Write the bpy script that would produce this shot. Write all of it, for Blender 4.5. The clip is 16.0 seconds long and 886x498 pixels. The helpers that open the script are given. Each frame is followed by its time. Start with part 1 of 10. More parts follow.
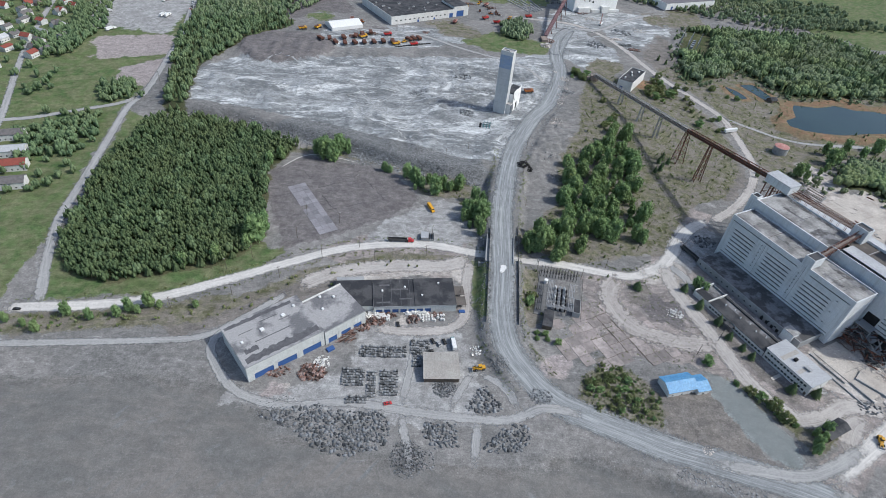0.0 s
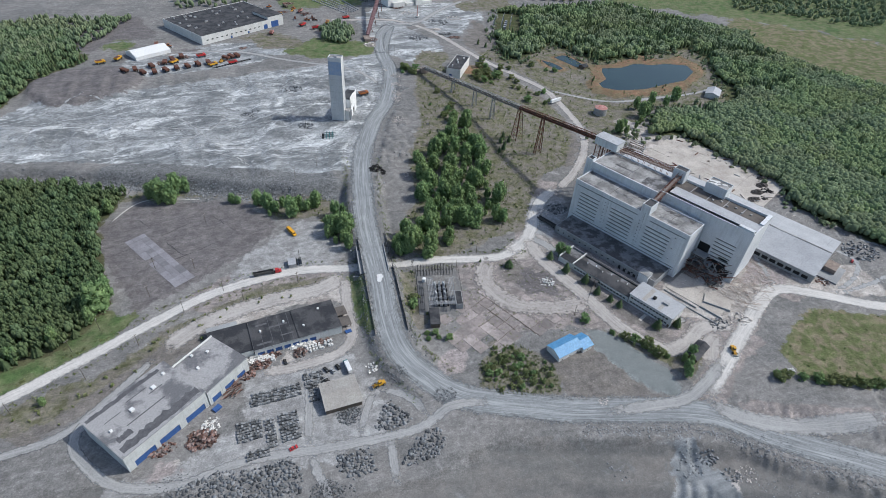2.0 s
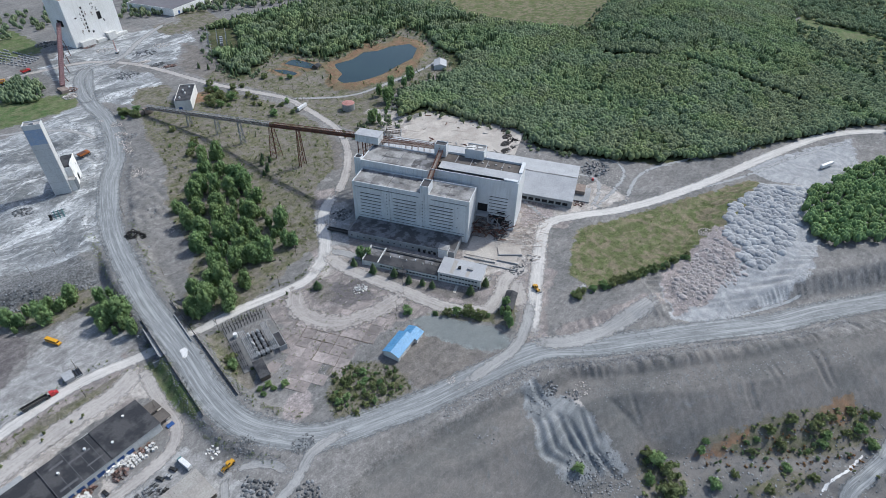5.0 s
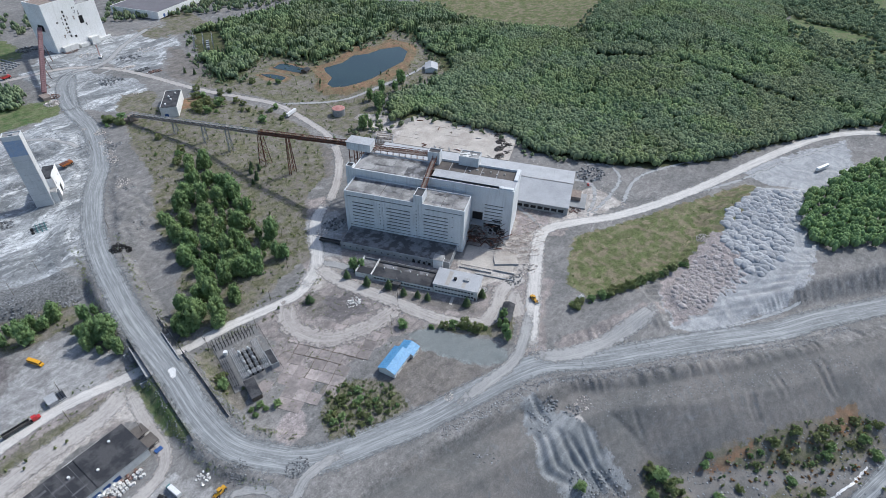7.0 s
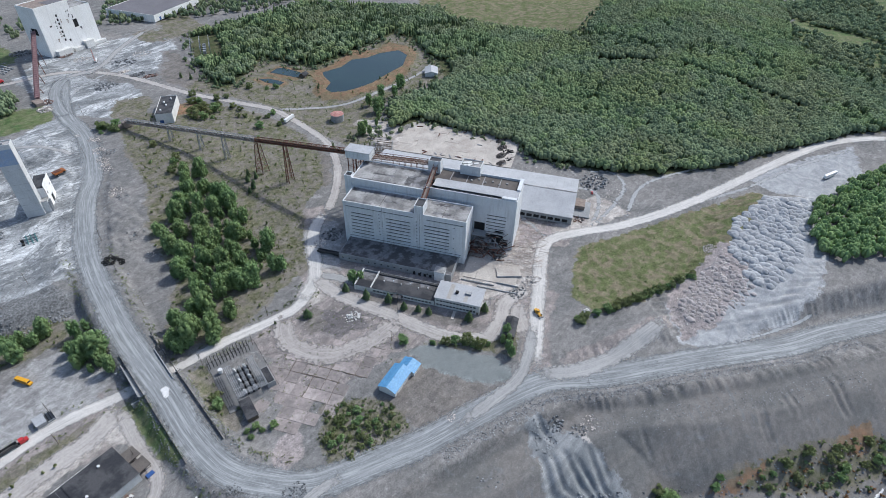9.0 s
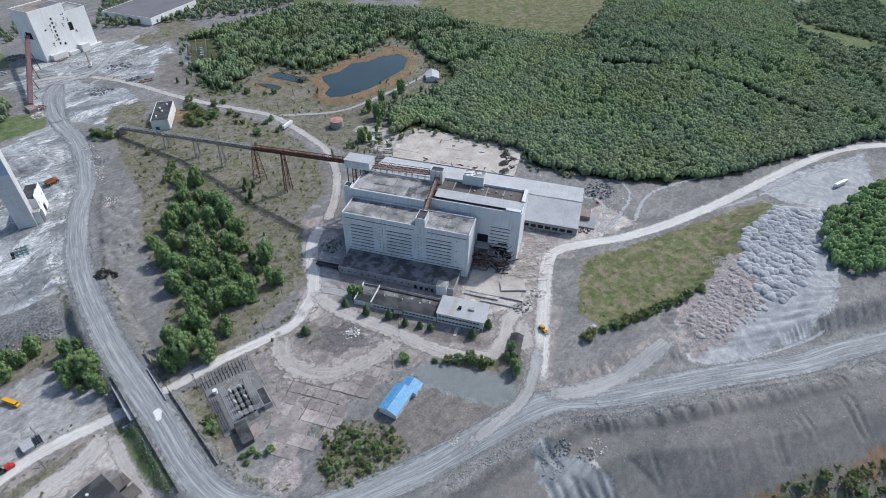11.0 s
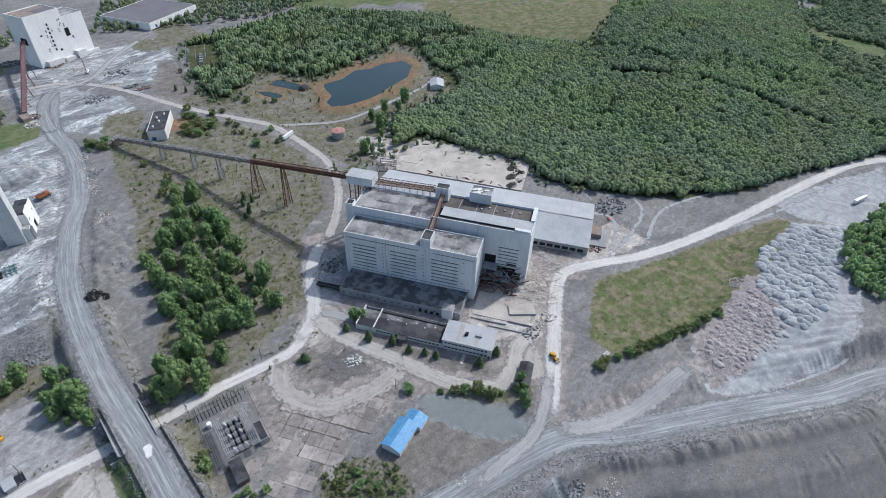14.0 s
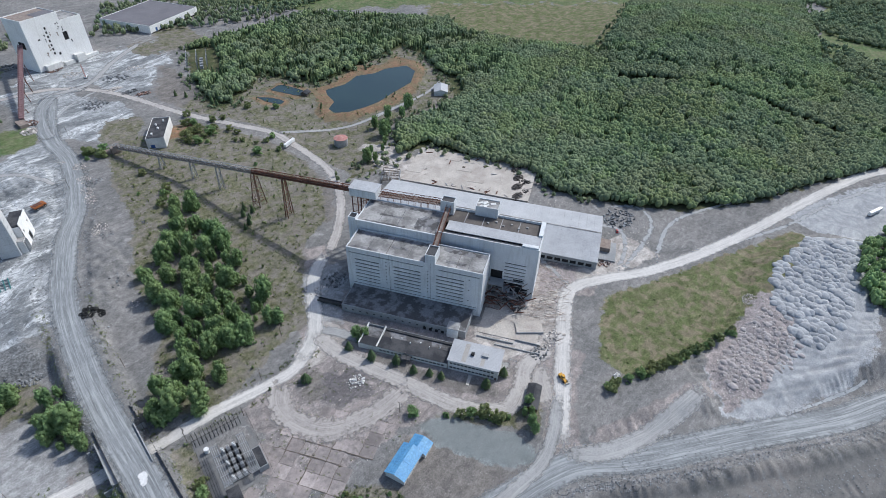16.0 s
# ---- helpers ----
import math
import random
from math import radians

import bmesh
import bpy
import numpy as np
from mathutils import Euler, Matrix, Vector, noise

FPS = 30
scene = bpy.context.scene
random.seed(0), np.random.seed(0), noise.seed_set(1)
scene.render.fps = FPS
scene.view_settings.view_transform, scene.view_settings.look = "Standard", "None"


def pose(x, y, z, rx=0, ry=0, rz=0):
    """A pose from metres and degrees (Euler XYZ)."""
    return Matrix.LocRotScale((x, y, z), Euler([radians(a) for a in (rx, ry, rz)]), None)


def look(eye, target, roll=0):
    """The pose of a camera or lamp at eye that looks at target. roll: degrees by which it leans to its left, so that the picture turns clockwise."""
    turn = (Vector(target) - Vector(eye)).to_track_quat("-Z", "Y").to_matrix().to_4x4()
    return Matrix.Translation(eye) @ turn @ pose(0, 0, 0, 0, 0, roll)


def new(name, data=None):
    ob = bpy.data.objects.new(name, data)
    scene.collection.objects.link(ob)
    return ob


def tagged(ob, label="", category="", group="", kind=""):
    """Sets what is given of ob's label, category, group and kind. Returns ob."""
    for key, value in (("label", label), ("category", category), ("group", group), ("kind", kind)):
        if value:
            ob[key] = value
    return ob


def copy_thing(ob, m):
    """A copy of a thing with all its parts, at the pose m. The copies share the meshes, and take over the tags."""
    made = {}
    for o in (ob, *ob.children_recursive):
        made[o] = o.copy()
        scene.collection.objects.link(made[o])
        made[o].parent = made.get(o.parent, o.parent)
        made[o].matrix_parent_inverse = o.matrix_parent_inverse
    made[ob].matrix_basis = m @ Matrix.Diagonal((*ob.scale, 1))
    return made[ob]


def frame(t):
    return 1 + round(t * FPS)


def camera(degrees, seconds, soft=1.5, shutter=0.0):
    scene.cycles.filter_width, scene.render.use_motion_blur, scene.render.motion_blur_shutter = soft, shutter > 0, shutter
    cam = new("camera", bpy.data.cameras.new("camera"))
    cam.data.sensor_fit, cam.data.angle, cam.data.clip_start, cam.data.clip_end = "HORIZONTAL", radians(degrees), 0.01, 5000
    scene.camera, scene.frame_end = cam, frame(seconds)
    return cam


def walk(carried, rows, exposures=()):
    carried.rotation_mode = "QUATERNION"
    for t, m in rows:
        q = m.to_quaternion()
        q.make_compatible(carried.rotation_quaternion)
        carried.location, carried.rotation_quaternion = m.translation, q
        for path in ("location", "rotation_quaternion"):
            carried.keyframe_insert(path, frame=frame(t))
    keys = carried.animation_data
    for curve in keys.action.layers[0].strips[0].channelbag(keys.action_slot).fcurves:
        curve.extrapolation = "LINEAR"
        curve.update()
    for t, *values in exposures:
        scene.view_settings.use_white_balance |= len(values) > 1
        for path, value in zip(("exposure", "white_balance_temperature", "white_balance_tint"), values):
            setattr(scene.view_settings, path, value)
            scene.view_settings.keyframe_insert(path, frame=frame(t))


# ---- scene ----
# ---- camera ----
cam = camera(77.135, 16.0, 0.6)
# seconds, eye x, y, z, yaw to the left of +y, pitch, roll
ROWS = [(0.0, 0.01, 0.01, 260.03, -5.393, -40.306, 5.672),
        (0.5, 0.49, 2.34, 260.89, -8.167, -40.158, 5.324),
        (1.0, 0.93, 4.61, 261.93, -12.224, -40.006, 4.900),
        (1.5, 0.95, 6.75, 262.76, -17.283, -39.782, 4.423),
        (2.0, -0.57, 9.09, 263.30, -22.906, -39.491, 4.125),
        (2.5, -0.53, 10.20, 264.63, -28.755, -39.278, 3.466),
        (3.0, -1.23, 12.44, 265.56, -34.224, -39.116, 3.014),
        (3.5, -1.06, 14.45, 267.23, -39.424, -39.095, 2.489),
        (4.0, -0.30, 16.32, 268.19, -44.487, -39.062, 1.921),
        (4.5, 0.71, 18.06, 269.45, -48.627, -39.111, 1.418),
        (5.0, 2.17, 20.51, 269.59, -49.712, -39.109, 1.265),
        (7.5, 12.19, 33.31, 270.63, -50.974, -39.210, 1.343),
        (8.0, 14.52, 35.72, 270.17, -50.951, -39.141, 1.319),
        (10.5, 27.59, 49.38, 271.10, -51.048, -39.308, 1.352),
        (11.0, 30.34, 52.07, 270.80, -50.988, -39.257, 1.332),
        (11.5, 32.89, 54.56, 270.68, -50.952, -39.227, 1.344),
        (12.0, 35.49, 57.57, 270.66, -50.925, -39.209, 1.402),
        (12.5, 37.89, 60.46, 270.39, -50.895, -39.160, 1.407),
        (13.0, 40.32, 63.03, 270.60, -50.871, -39.140, 1.415),
        (13.5, 42.87, 66.37, 271.13, -50.882, -39.201, 1.467),
        (14.0, 45.53, 69.08, 271.05, -50.811, -39.186, 1.463),
        (14.5, 48.18, 72.23, 271.23, -50.754, -39.188, 1.438),
        (15.0, 50.76, 74.87, 271.23, -50.652, -39.167, 1.400),
        (15.5, 53.56, 78.12, 271.97, -50.648, -39.238, 1.470),
        (16.0, 55.97, 81.39, 272.98, -50.628, -39.302, 1.534)]
walk(cam, [(t, pose(x, y, z) @ pose(0, 0, 0, 0, 0, yaw) @ pose(0, 0, 0, 90 + pitch) @ pose(0, 0, 0, 0, 0, roll))
           for t, x, y, z, yaw, pitch, roll in ROWS],
     [(0.0, 0.0, 6350, 7), (1.5, -0.05, 6350, 7), (3.0, -0.09, 6350, 7), (4.0, -0.05, 6350, 7), (5.0, 0.0, 6250, 7), (8.0, 0.05, 6220, 8), (12.0, 0.02, 6220, 8), (16.0, 0.02, 6220, 8)])  # exposures
# ---- end camera ----


# ---- light ----
sky_world = bpy.data.worlds.new("sky")
scene.world = sky_world
sky_world.use_nodes = True
_nt = sky_world.node_tree
_sky = _nt.nodes.new("ShaderNodeTexSky")
_sky.sky_type, _sky.sun_disc = "NISHITA", False
_sky.sun_elevation, _sky.sun_rotation = radians(46.5), radians(98.5)
_sky.air_density, _sky.dust_density, _sky.ozone_density = 1.0, 2.0, 1.0
_nt.links.new(_sky.outputs[0], _nt.nodes["Background"].inputs[0])
_nt.nodes["Background"].inputs[1].default_value = 0.157
_sun = bpy.data.lights.new("sun", "SUN")
_sun.energy, _sun.angle, _sun.color = 3.2, radians(0.53), (1.0, 0.975, 0.94)
sun = new("sun", _sun)
sun.matrix_world = look((0, 0, 0), (-0.68, 0.11, -0.725))
scene.view_settings.exposure = 0.0

# ---- materials ----
def material(name, c1, c2=None, scale=0.3, rough=0.9, metal=0.0, fine=4.0, bump=0.3, streak=0.0, streak_col=(0.05, 0.045, 0.04), spec=0.25, island=0.0, worn=0.0, lanes=None, sharp=0.15):
    """A surface with two scales of variation; streak adds upright run-off stains; island varies pieces."""
    m = bpy.data.materials.new(name)
    m.use_nodes = True
    nt = m.node_tree
    n, link = nt.nodes, nt.links.new
    b = n["Principled BSDF"]
    c2 = c2 or tuple(v * 0.7 for v in c1)
    geo = n.new("ShaderNodeNewGeometry")
    big = n.new("ShaderNodeTexNoise")
    big.inputs["Scale"].default_value, big.inputs["Detail"].default_value, big.inputs["Roughness"].default_value = scale, 8, 0.6
    small = n.new("ShaderNodeTexNoise")
    small.inputs["Scale"].default_value, small.inputs["Detail"].default_value, small.inputs["Roughness"].default_value = fine, 6, 0.68
    link(geo.outputs["Position"], big.inputs["Vector"])
    link(geo.outputs["Position"], small.inputs["Vector"])
    ramp = n.new("ShaderNodeMapRange")
    ramp.inputs[1].default_value, ramp.inputs[2].default_value = 0.5 - sharp, 0.5 + sharp
    link(big.outputs[0], ramp.inputs[0])
    mix = n.new("ShaderNodeMix")
    mix.data_type = "RGBA"
    mix.inputs[6].default_value, mix.inputs[7].default_value = (*c1, 1), (*c2, 1)
    link(ramp.outputs[0], mix.inputs[0])
    grain = n.new("ShaderNodeMapRange")
    grain.inputs[1].default_value, grain.inputs[2].default_value, grain.inputs[3].default_value, grain.inputs[4].default_value = 0.25, 0.75, 0.72, 1.28
    link(small.outputs[0], grain.inputs[0])
    mul = n.new("ShaderNodeMix")
    mul.data_type, mul.blend_type = "RGBA", "MULTIPLY"
    mul.inputs[0].default_value = 1
    link(mix.outputs[2], mul.inputs[6])
    link(grain.outputs[0], mul.inputs[7])
    col = mul.outputs[2]
    if island:
        var = n.new("ShaderNodeMapRange")
        var.inputs[3].default_value, var.inputs[4].default_value = 1 - island, 1 + island
        link(geo.outputs["Random Per Island"], var.inputs[0])
        m2 = n.new("ShaderNodeMix")
        m2.data_type, m2.blend_type = "RGBA", "MULTIPLY"
        m2.inputs[0].default_value = 1
        link(col, m2.inputs[6])
        link(var.outputs[0], m2.inputs[7])
        col = m2.outputs[2]
    if streak:
        mp = n.new("ShaderNodeMapping")
        mp.inputs["Scale"].default_value = (0.6, 0.6, 0.05)
        link(geo.outputs["Position"], mp.inputs["Vector"])
        st = n.new("ShaderNodeTexNoise")
        st.inputs["Scale"].default_value, st.inputs["Detail"].default_value = 1.0, 5
        link(mp.outputs[0], st.inputs["Vector"])
        sr = n.new("ShaderNodeMapRange")
        sr.inputs[1].default_value, sr.inputs[2].default_value, sr.inputs[4].default_value = 0.5, 0.8, streak
        link(st.outputs[0], sr.inputs[0])
        m3 = n.new("ShaderNodeMix")
        m3.data_type = "RGBA"
        m3.inputs[7].default_value = (*streak_col, 1)
        link(sr.outputs[0], m3.inputs[0])
        link(col, m3.inputs[6])
        col = m3.outputs[2]
    if lanes:
        la = n.new("ShaderNodeAttribute")
        la.attribute_name = "lane"
        lm = n.new("ShaderNodeMapping")
        lm.inputs["Scale"].default_value = (0.5, 0.014, 1)
        link(la.outputs["Vector"], lm.inputs["Vector"])
        for freq, lo, hi, amount, tone in ((1.0, 0.48, 0.68, 0.7, lanes), (3.1, 0.54, 0.66, 0.65, lanes), (1.7, 0.56, 0.68, 0.6, tuple(v * 0.66 for v in c2)), (6.5, 0.56, 0.64, 0.38, tuple(min(1.0, v * 1.2) for v in lanes))):
            ln = n.new("ShaderNodeTexNoise")
            ln.inputs["Scale"].default_value, ln.inputs["Detail"].default_value = freq, 4
            link(lm.outputs[0], ln.inputs["Vector"])
            lr = n.new("ShaderNodeMapRange")
            lr.inputs[1].default_value, lr.inputs[2].default_value, lr.inputs[4].default_value = lo, hi, amount
            link(ln.outputs[0], lr.inputs[0])
            lx = n.new("ShaderNodeMix")
            lx.data_type = "RGBA"
            lx.inputs[7].default_value = (*tone, 1)
            link(lr.outputs[0], lx.inputs[0])
            link(col, lx.inputs[6])
            col = lx.outputs[2]
    if worn:
        at = n.new("ShaderNodeAttribute")
        at.attribute_name = "edge"
        spread = n.new("ShaderNodeTexNoise")
        spread.inputs["Scale"].default_value, spread.inputs["Detail"].default_value = 0.35, 5
        link(geo.outputs["Position"], spread.inputs["Vector"])
        off = n.new("ShaderNodeMath")
        off.operation, off.inputs[1].default_value = "MULTIPLY_ADD", worn
        link(spread.outputs[0], off.inputs[0])
        link(at.outputs["Fac"], off.inputs[2])
        fade = n.new("ShaderNodeMapRange")
        fade.interpolation_type = "SMOOTHSTEP"
        fade.inputs[1].default_value, fade.inputs[2].default_value = 0.5 * worn + 0.15, 0.5 * worn + 0.85
        link(off.outputs[0], fade.inputs[0])
        link(fade.outputs[0], b.inputs["Alpha"])
    link(col, b.inputs["Base Color"])
    b.inputs["Roughness"].default_value, b.inputs["Metallic"].default_value = rough, metal
    b.inputs["Specular IOR Level"].default_value = spec
    if bump:
        bp = n.new("ShaderNodeBump")
        bp.inputs["Strength"].default_value, bp.inputs["Distance"].default_value = bump, 0.3
        link(small.outputs[0], bp.inputs["Height"])
        link(bp.outputs[0], b.inputs["Normal"])
    return m


def vary_pieces(m, low, high):
    """Each object that wears the material gets its own lightness."""
    n, link = m.node_tree.nodes, m.node_tree.links.new
    b = n["Principled BSDF"]
    col = b.inputs["Base Color"].links[0].from_socket
    info, span, mul = n.new("ShaderNodeObjectInfo"), n.new("ShaderNodeMapRange"), n.new("ShaderNodeMix")
    span.inputs[3].default_value, span.inputs[4].default_value = low, high
    mul.data_type, mul.blend_type = "RGBA", "MULTIPLY"
    mul.inputs[0].default_value = 1
    link(info.outputs["Random"], span.inputs[0])
    link(col, mul.inputs[6])
    link(span.outputs[0], mul.inputs[7])
    link(mul.outputs[2], b.inputs["Base Color"])


def leaf_material(name, c1, c2, c3, scale=0.09):
    """Foliage: hue by position at the size of a crown, and by leaf spray."""
    m = bpy.data.materials.new(name)
    m.use_nodes = True
    nt = m.node_tree
    n, link = nt.nodes, nt.links.new
    b = n["Principled BSDF"]
    geo = n.new("ShaderNodeNewGeometry")
    big = n.new("ShaderNodeTexNoise")
    big.inputs["Scale"].default_value, big.inputs["Detail"].default_value = scale, 3
    link(geo.outputs["Position"], big.inputs["Vector"])
    r = n.new("ShaderNodeValToRGB")
    e = r.color_ramp.elements
    e[0].position, e[0].color = 0.36, (*c1, 1)
    e[1].position, e[1].color = 0.66, (*c3, 1)
    e.new(0.5).color = (*c2, 1)
    link(big.outputs[0], r.inputs[0])
    stand = n.new("ShaderNodeTexNoise")
    stand.inputs["Scale"].default_value, stand.inputs["Detail"].default_value = 0.013, 4
    link(geo.outputs["Position"], stand.inputs["Vector"])
    sr = n.new("ShaderNodeMapRange")
    sr.inputs[1].default_value, sr.inputs[2].default_value, sr.inputs[4].default_value = 0.45, 0.6, 0.6
    link(stand.outputs[0], sr.inputs[0])
    sm = n.new("ShaderNodeMix")
    sm.data_type = "RGBA"
    sm.inputs[7].default_value = (c2[0] * 1.14, c2[1] * 0.98, c2[2] * 0.95, 1)
    link(sr.outputs[0], sm.inputs[0])
    link(r.outputs[0], sm.inputs[6])
    var = n.new("ShaderNodeMapRange")
    var.inputs[3].default_value, var.inputs[4].default_value = 0.87, 1.13
    link(geo.outputs["Random Per Island"], var.inputs[0])
    mul = n.new("ShaderNodeMix")
    mul.data_type, mul.blend_type = "RGBA", "MULTIPLY"
    mul.inputs[0].default_value = 1
    link(sm.outputs[2], mul.inputs[6])
    link(var.outputs[0], mul.inputs[7])
    out = n["Material Output"]
    n.remove(b)
    dif, thru, both = n.new("ShaderNodeBsdfDiffuse"), n.new("ShaderNodeBsdfTranslucent"), n.new("ShaderNodeMixShader")
    both.inputs[0].default_value = 0.32
    link(mul.outputs[2], dif.inputs[0])
    link(mul.outputs[2], thru.inputs[0])
    ruffle, leaf_bump = n.new("ShaderNodeTexNoise"), n.new("ShaderNodeBump")
    ruffle.inputs["Scale"].default_value, ruffle.inputs["Detail"].default_value, ruffle.inputs["Roughness"].default_value = 0.9, 4, 0.65
    leaf_bump.inputs["Strength"].default_value, leaf_bump.inputs["Distance"].default_value = 0.4, 1.0
    link(geo.outputs["Position"], ruffle.inputs["Vector"])
    link(ruffle.outputs[0], leaf_bump.inputs["Height"])
    link(leaf_bump.outputs[0], dif.inputs["Normal"])
    link(dif.outputs[0], both.inputs[1])
    link(thru.outputs[0], both.inputs[2])
    link(both.outputs[0], out.inputs[0])
    return m


CONCRETE = material("weathered_concrete", (0.34, 0.35, 0.36), (0.25, 0.26, 0.27), 0.08, streak=0.35, streak_col=(0.16, 0.16, 0.16))
TOWER_WALL = material("tower_concrete", (0.58, 0.59, 0.6), (0.48, 0.49, 0.5), 0.06, streak=0.3, streak_col=(0.2, 0.2, 0.2))
TOWER_BLUE = material("faded_blue_paint", (0.27, 0.36, 0.52), (0.34, 0.4, 0.5), 0.4, streak=0.5, streak_col=(0.3, 0.32, 0.36))
MILL_WALL = material("pale_mill_cladding", (0.66, 0.68, 0.7), (0.56, 0.58, 0.6), 0.05, streak=0.4, streak_col=(0.26, 0.25, 0.24))
WHITE_WALL = material("white_painted_wall", (0.66, 0.66, 0.65), (0.56, 0.56, 0.55), 0.1, streak=0.35, streak_col=(0.36, 0.33, 0.3))
ROOF_PALE = material("pale_gravel_roof", (0.35, 0.345, 0.34), (0.17, 0.167, 0.166), 0.07, fine=0.7, sharp=0.09)
ROOF_GREY = material("grey_membrane_roof", (0.36, 0.355, 0.36), (0.27, 0.265, 0.275), 0.06, fine=1.2)
ROOF_WORN = material("worn_workshop_roof", (0.33, 0.325, 0.33), (0.15, 0.15, 0.16), 0.045, fine=1.2, sharp=0.035)
ROOF_VIOLET = material("dark_dusty_flat_roof", (0.17, 0.165, 0.18), (0.14, 0.135, 0.15), 0.05, fine=1.2)
BRIGHT_WALL = material("bright_white_cladding", (0.8, 0.8, 0.8), (0.72, 0.72, 0.71), 0.05, streak=0.3, streak_col=(0.4, 0.37, 0.35))
ROOF_SOOT = material("sooty_annex_roof", (0.2, 0.2, 0.21), (0.085, 0.083, 0.085), 0.14, fine=0.9, sharp=0.06)
ROOF_BROWN = material("brown_dusty_roof", (0.14, 0.125, 0.115), (0.09, 0.08, 0.075), 0.12, fine=2)
ROOF_METAL = material("pale_sheet_metal_roof", (0.42, 0.43, 0.45), (0.34, 0.35, 0.37), 0.06, rough=0.7, fine=1.0, bump=0.1)
ROOF_DARK = material("dark_tar_roof", (0.036, 0.038, 0.044), (0.075, 0.075, 0.08), 0.1, fine=1.5, sharp=0.06)
ROOF_PATCH = material("worn_roof_patch", (0.085, 0.085, 0.093), (0.13, 0.13, 0.14), 0.4, fine=2.0)
ROOF_BARN = material("weathered_tin_roof", (0.39, 0.375, 0.35), (0.31, 0.29, 0.27), 0.1, fine=1.2, streak=0.0)
ROOF_BLUE = material("bright_blue_sheet_roof", (0.09, 0.27, 0.5), (0.13, 0.33, 0.54), 0.3, rough=0.5, fine=1.0, bump=0.05, spec=0.4)
RUST = material("rusted_steel", (0.16, 0.065, 0.045), (0.09, 0.05, 0.04), 0.5, fine=3)
RUST_PALE = material("pale_rusted_steel", (0.3, 0.25, 0.22), (0.2, 0.16, 0.14), 0.3, fine=3)
STEEL = material("galvanised_steel", (0.38, 0.39, 0.4), (0.3, 0.3, 0.31), 0.6, rough=0.55, metal=0.3)
# near-black: interior shade put into colour behind openings; also dark steel, wheels and debris
DARK = material("unlit_void_and_dark_parts", (0.018, 0.018, 0.02), (0.03, 0.03, 0.032), 0.4)
GLASS = material("dark_window_glass", (0.03, 0.035, 0.042), (0.05, 0.055, 0.06), 0.5, rough=0.15, spec=0.5, bump=0)
BLUE_DOOR = material("blue_roller_door", (0.035, 0.09, 0.26), (0.05, 0.11, 0.28), 0.6, rough=0.55)
CORRUGATED = material("white_ribbed_wall", (0.58, 0.6, 0.6), (0.48, 0.5, 0.5), 0.2, rough=0.6, streak=0.3, streak_col=(0.3, 0.28, 0.25))
WOOD = material("grey_weathered_wood", (0.15, 0.12, 0.1), (0.1, 0.085, 0.07), 0.8)
YELLOW = material("yellow_machine_paint", (0.6, 0.33, 0.03), (0.5, 0.26, 0.04), 0.8, rough=0.5)
ORANGE = material("orange_rust_machine_paint", (0.38, 0.13, 0.04), (0.28, 0.1, 0.04), 0.8, rough=0.6)
BUS_YELLOW = material("school_bus_yellow_paint", (0.72, 0.36, 0.02), (0.65, 0.32, 0.02), 1, rough=0.4, spec=0.5)
RED = material("red_vehicle_paint", (0.5, 0.03, 0.035), (0.42, 0.03, 0.03), 1, rough=0.4, spec=0.5)
RED_FADED = material("faded_red_paint", (0.36, 0.13, 0.11), (0.42, 0.27, 0.25), 0.5)
MAROON = material("faded_maroon_steel", (0.22, 0.125, 0.13), (0.29, 0.19, 0.195), 0.4, island=0.3)
WHITE = material("white_vehicle_paint", (0.75, 0.75, 0.75), (0.66, 0.66, 0.66), 1, rough=0.45, spec=0.5)
TEAL = material("teal_machine_paint", (0.06, 0.2, 0.21), (0.09, 0.2, 0.2), 0.7)
BLACK = material("black_rubber", (0.02, 0.02, 0.021), (0.035, 0.035, 0.035), 1)
SILVER = material("silver_car_paint", (0.4, 0.41, 0.42), (0.36, 0.37, 0.38), 1, rough=0.35, spec=0.5)
BARK = material("bark", (0.1, 0.08, 0.065), (0.07, 0.055, 0.045), 1)
ROCK = material("broken_slate_rock", (0.22, 0.23, 0.24), (0.16, 0.167, 0.177), 0.25, fine=2.5, island=0.55)
ROCK_DARK = material("dark_slate_blocks", (0.17, 0.178, 0.187), (0.12, 0.126, 0.134), 0.2, fine=2.5, island=0.6)
SCRAP_RUST = material("rusty_scrap", (0.15, 0.082, 0.065), (0.2, 0.16, 0.15), 0.5, island=0.75, sharp=0.08)
SCRAP_GREY = material("grey_stone_slabs", (0.22, 0.225, 0.23), (0.14, 0.145, 0.15), 0.4, island=0.6)
BAG_WHITE = material("white_bulk_bags", (0.72, 0.71, 0.69), (0.6, 0.59, 0.57), 1, island=0.2)
BRICK_RED = material("red_house_roof", (0.26, 0.07, 0.055), (0.2, 0.065, 0.05), 0.5)
SHINGLE = material("grey_shingle_roof", (0.16, 0.15, 0.15), (0.11, 0.105, 0.105), 0.5)
SLAB = material("bleached_concrete_slab", (0.5, 0.465, 0.425), (0.36, 0.325, 0.295), 0.08, fine=0.9)
RUBBLE_PALE = material("pale_demolition_rubble", (0.56, 0.52, 0.49), (0.44, 0.4, 0.37), 0.3, island=0.35)
WATER = material("still_pond_water", (0.012, 0.03, 0.035), (0.018, 0.04, 0.042), 0.02, rough=0.06, fine=0.8, bump=0.02, spec=0.3)
FENCE = material("dark_fence_panels", (0.05, 0.05, 0.052), (0.08, 0.08, 0.08), 0.5)
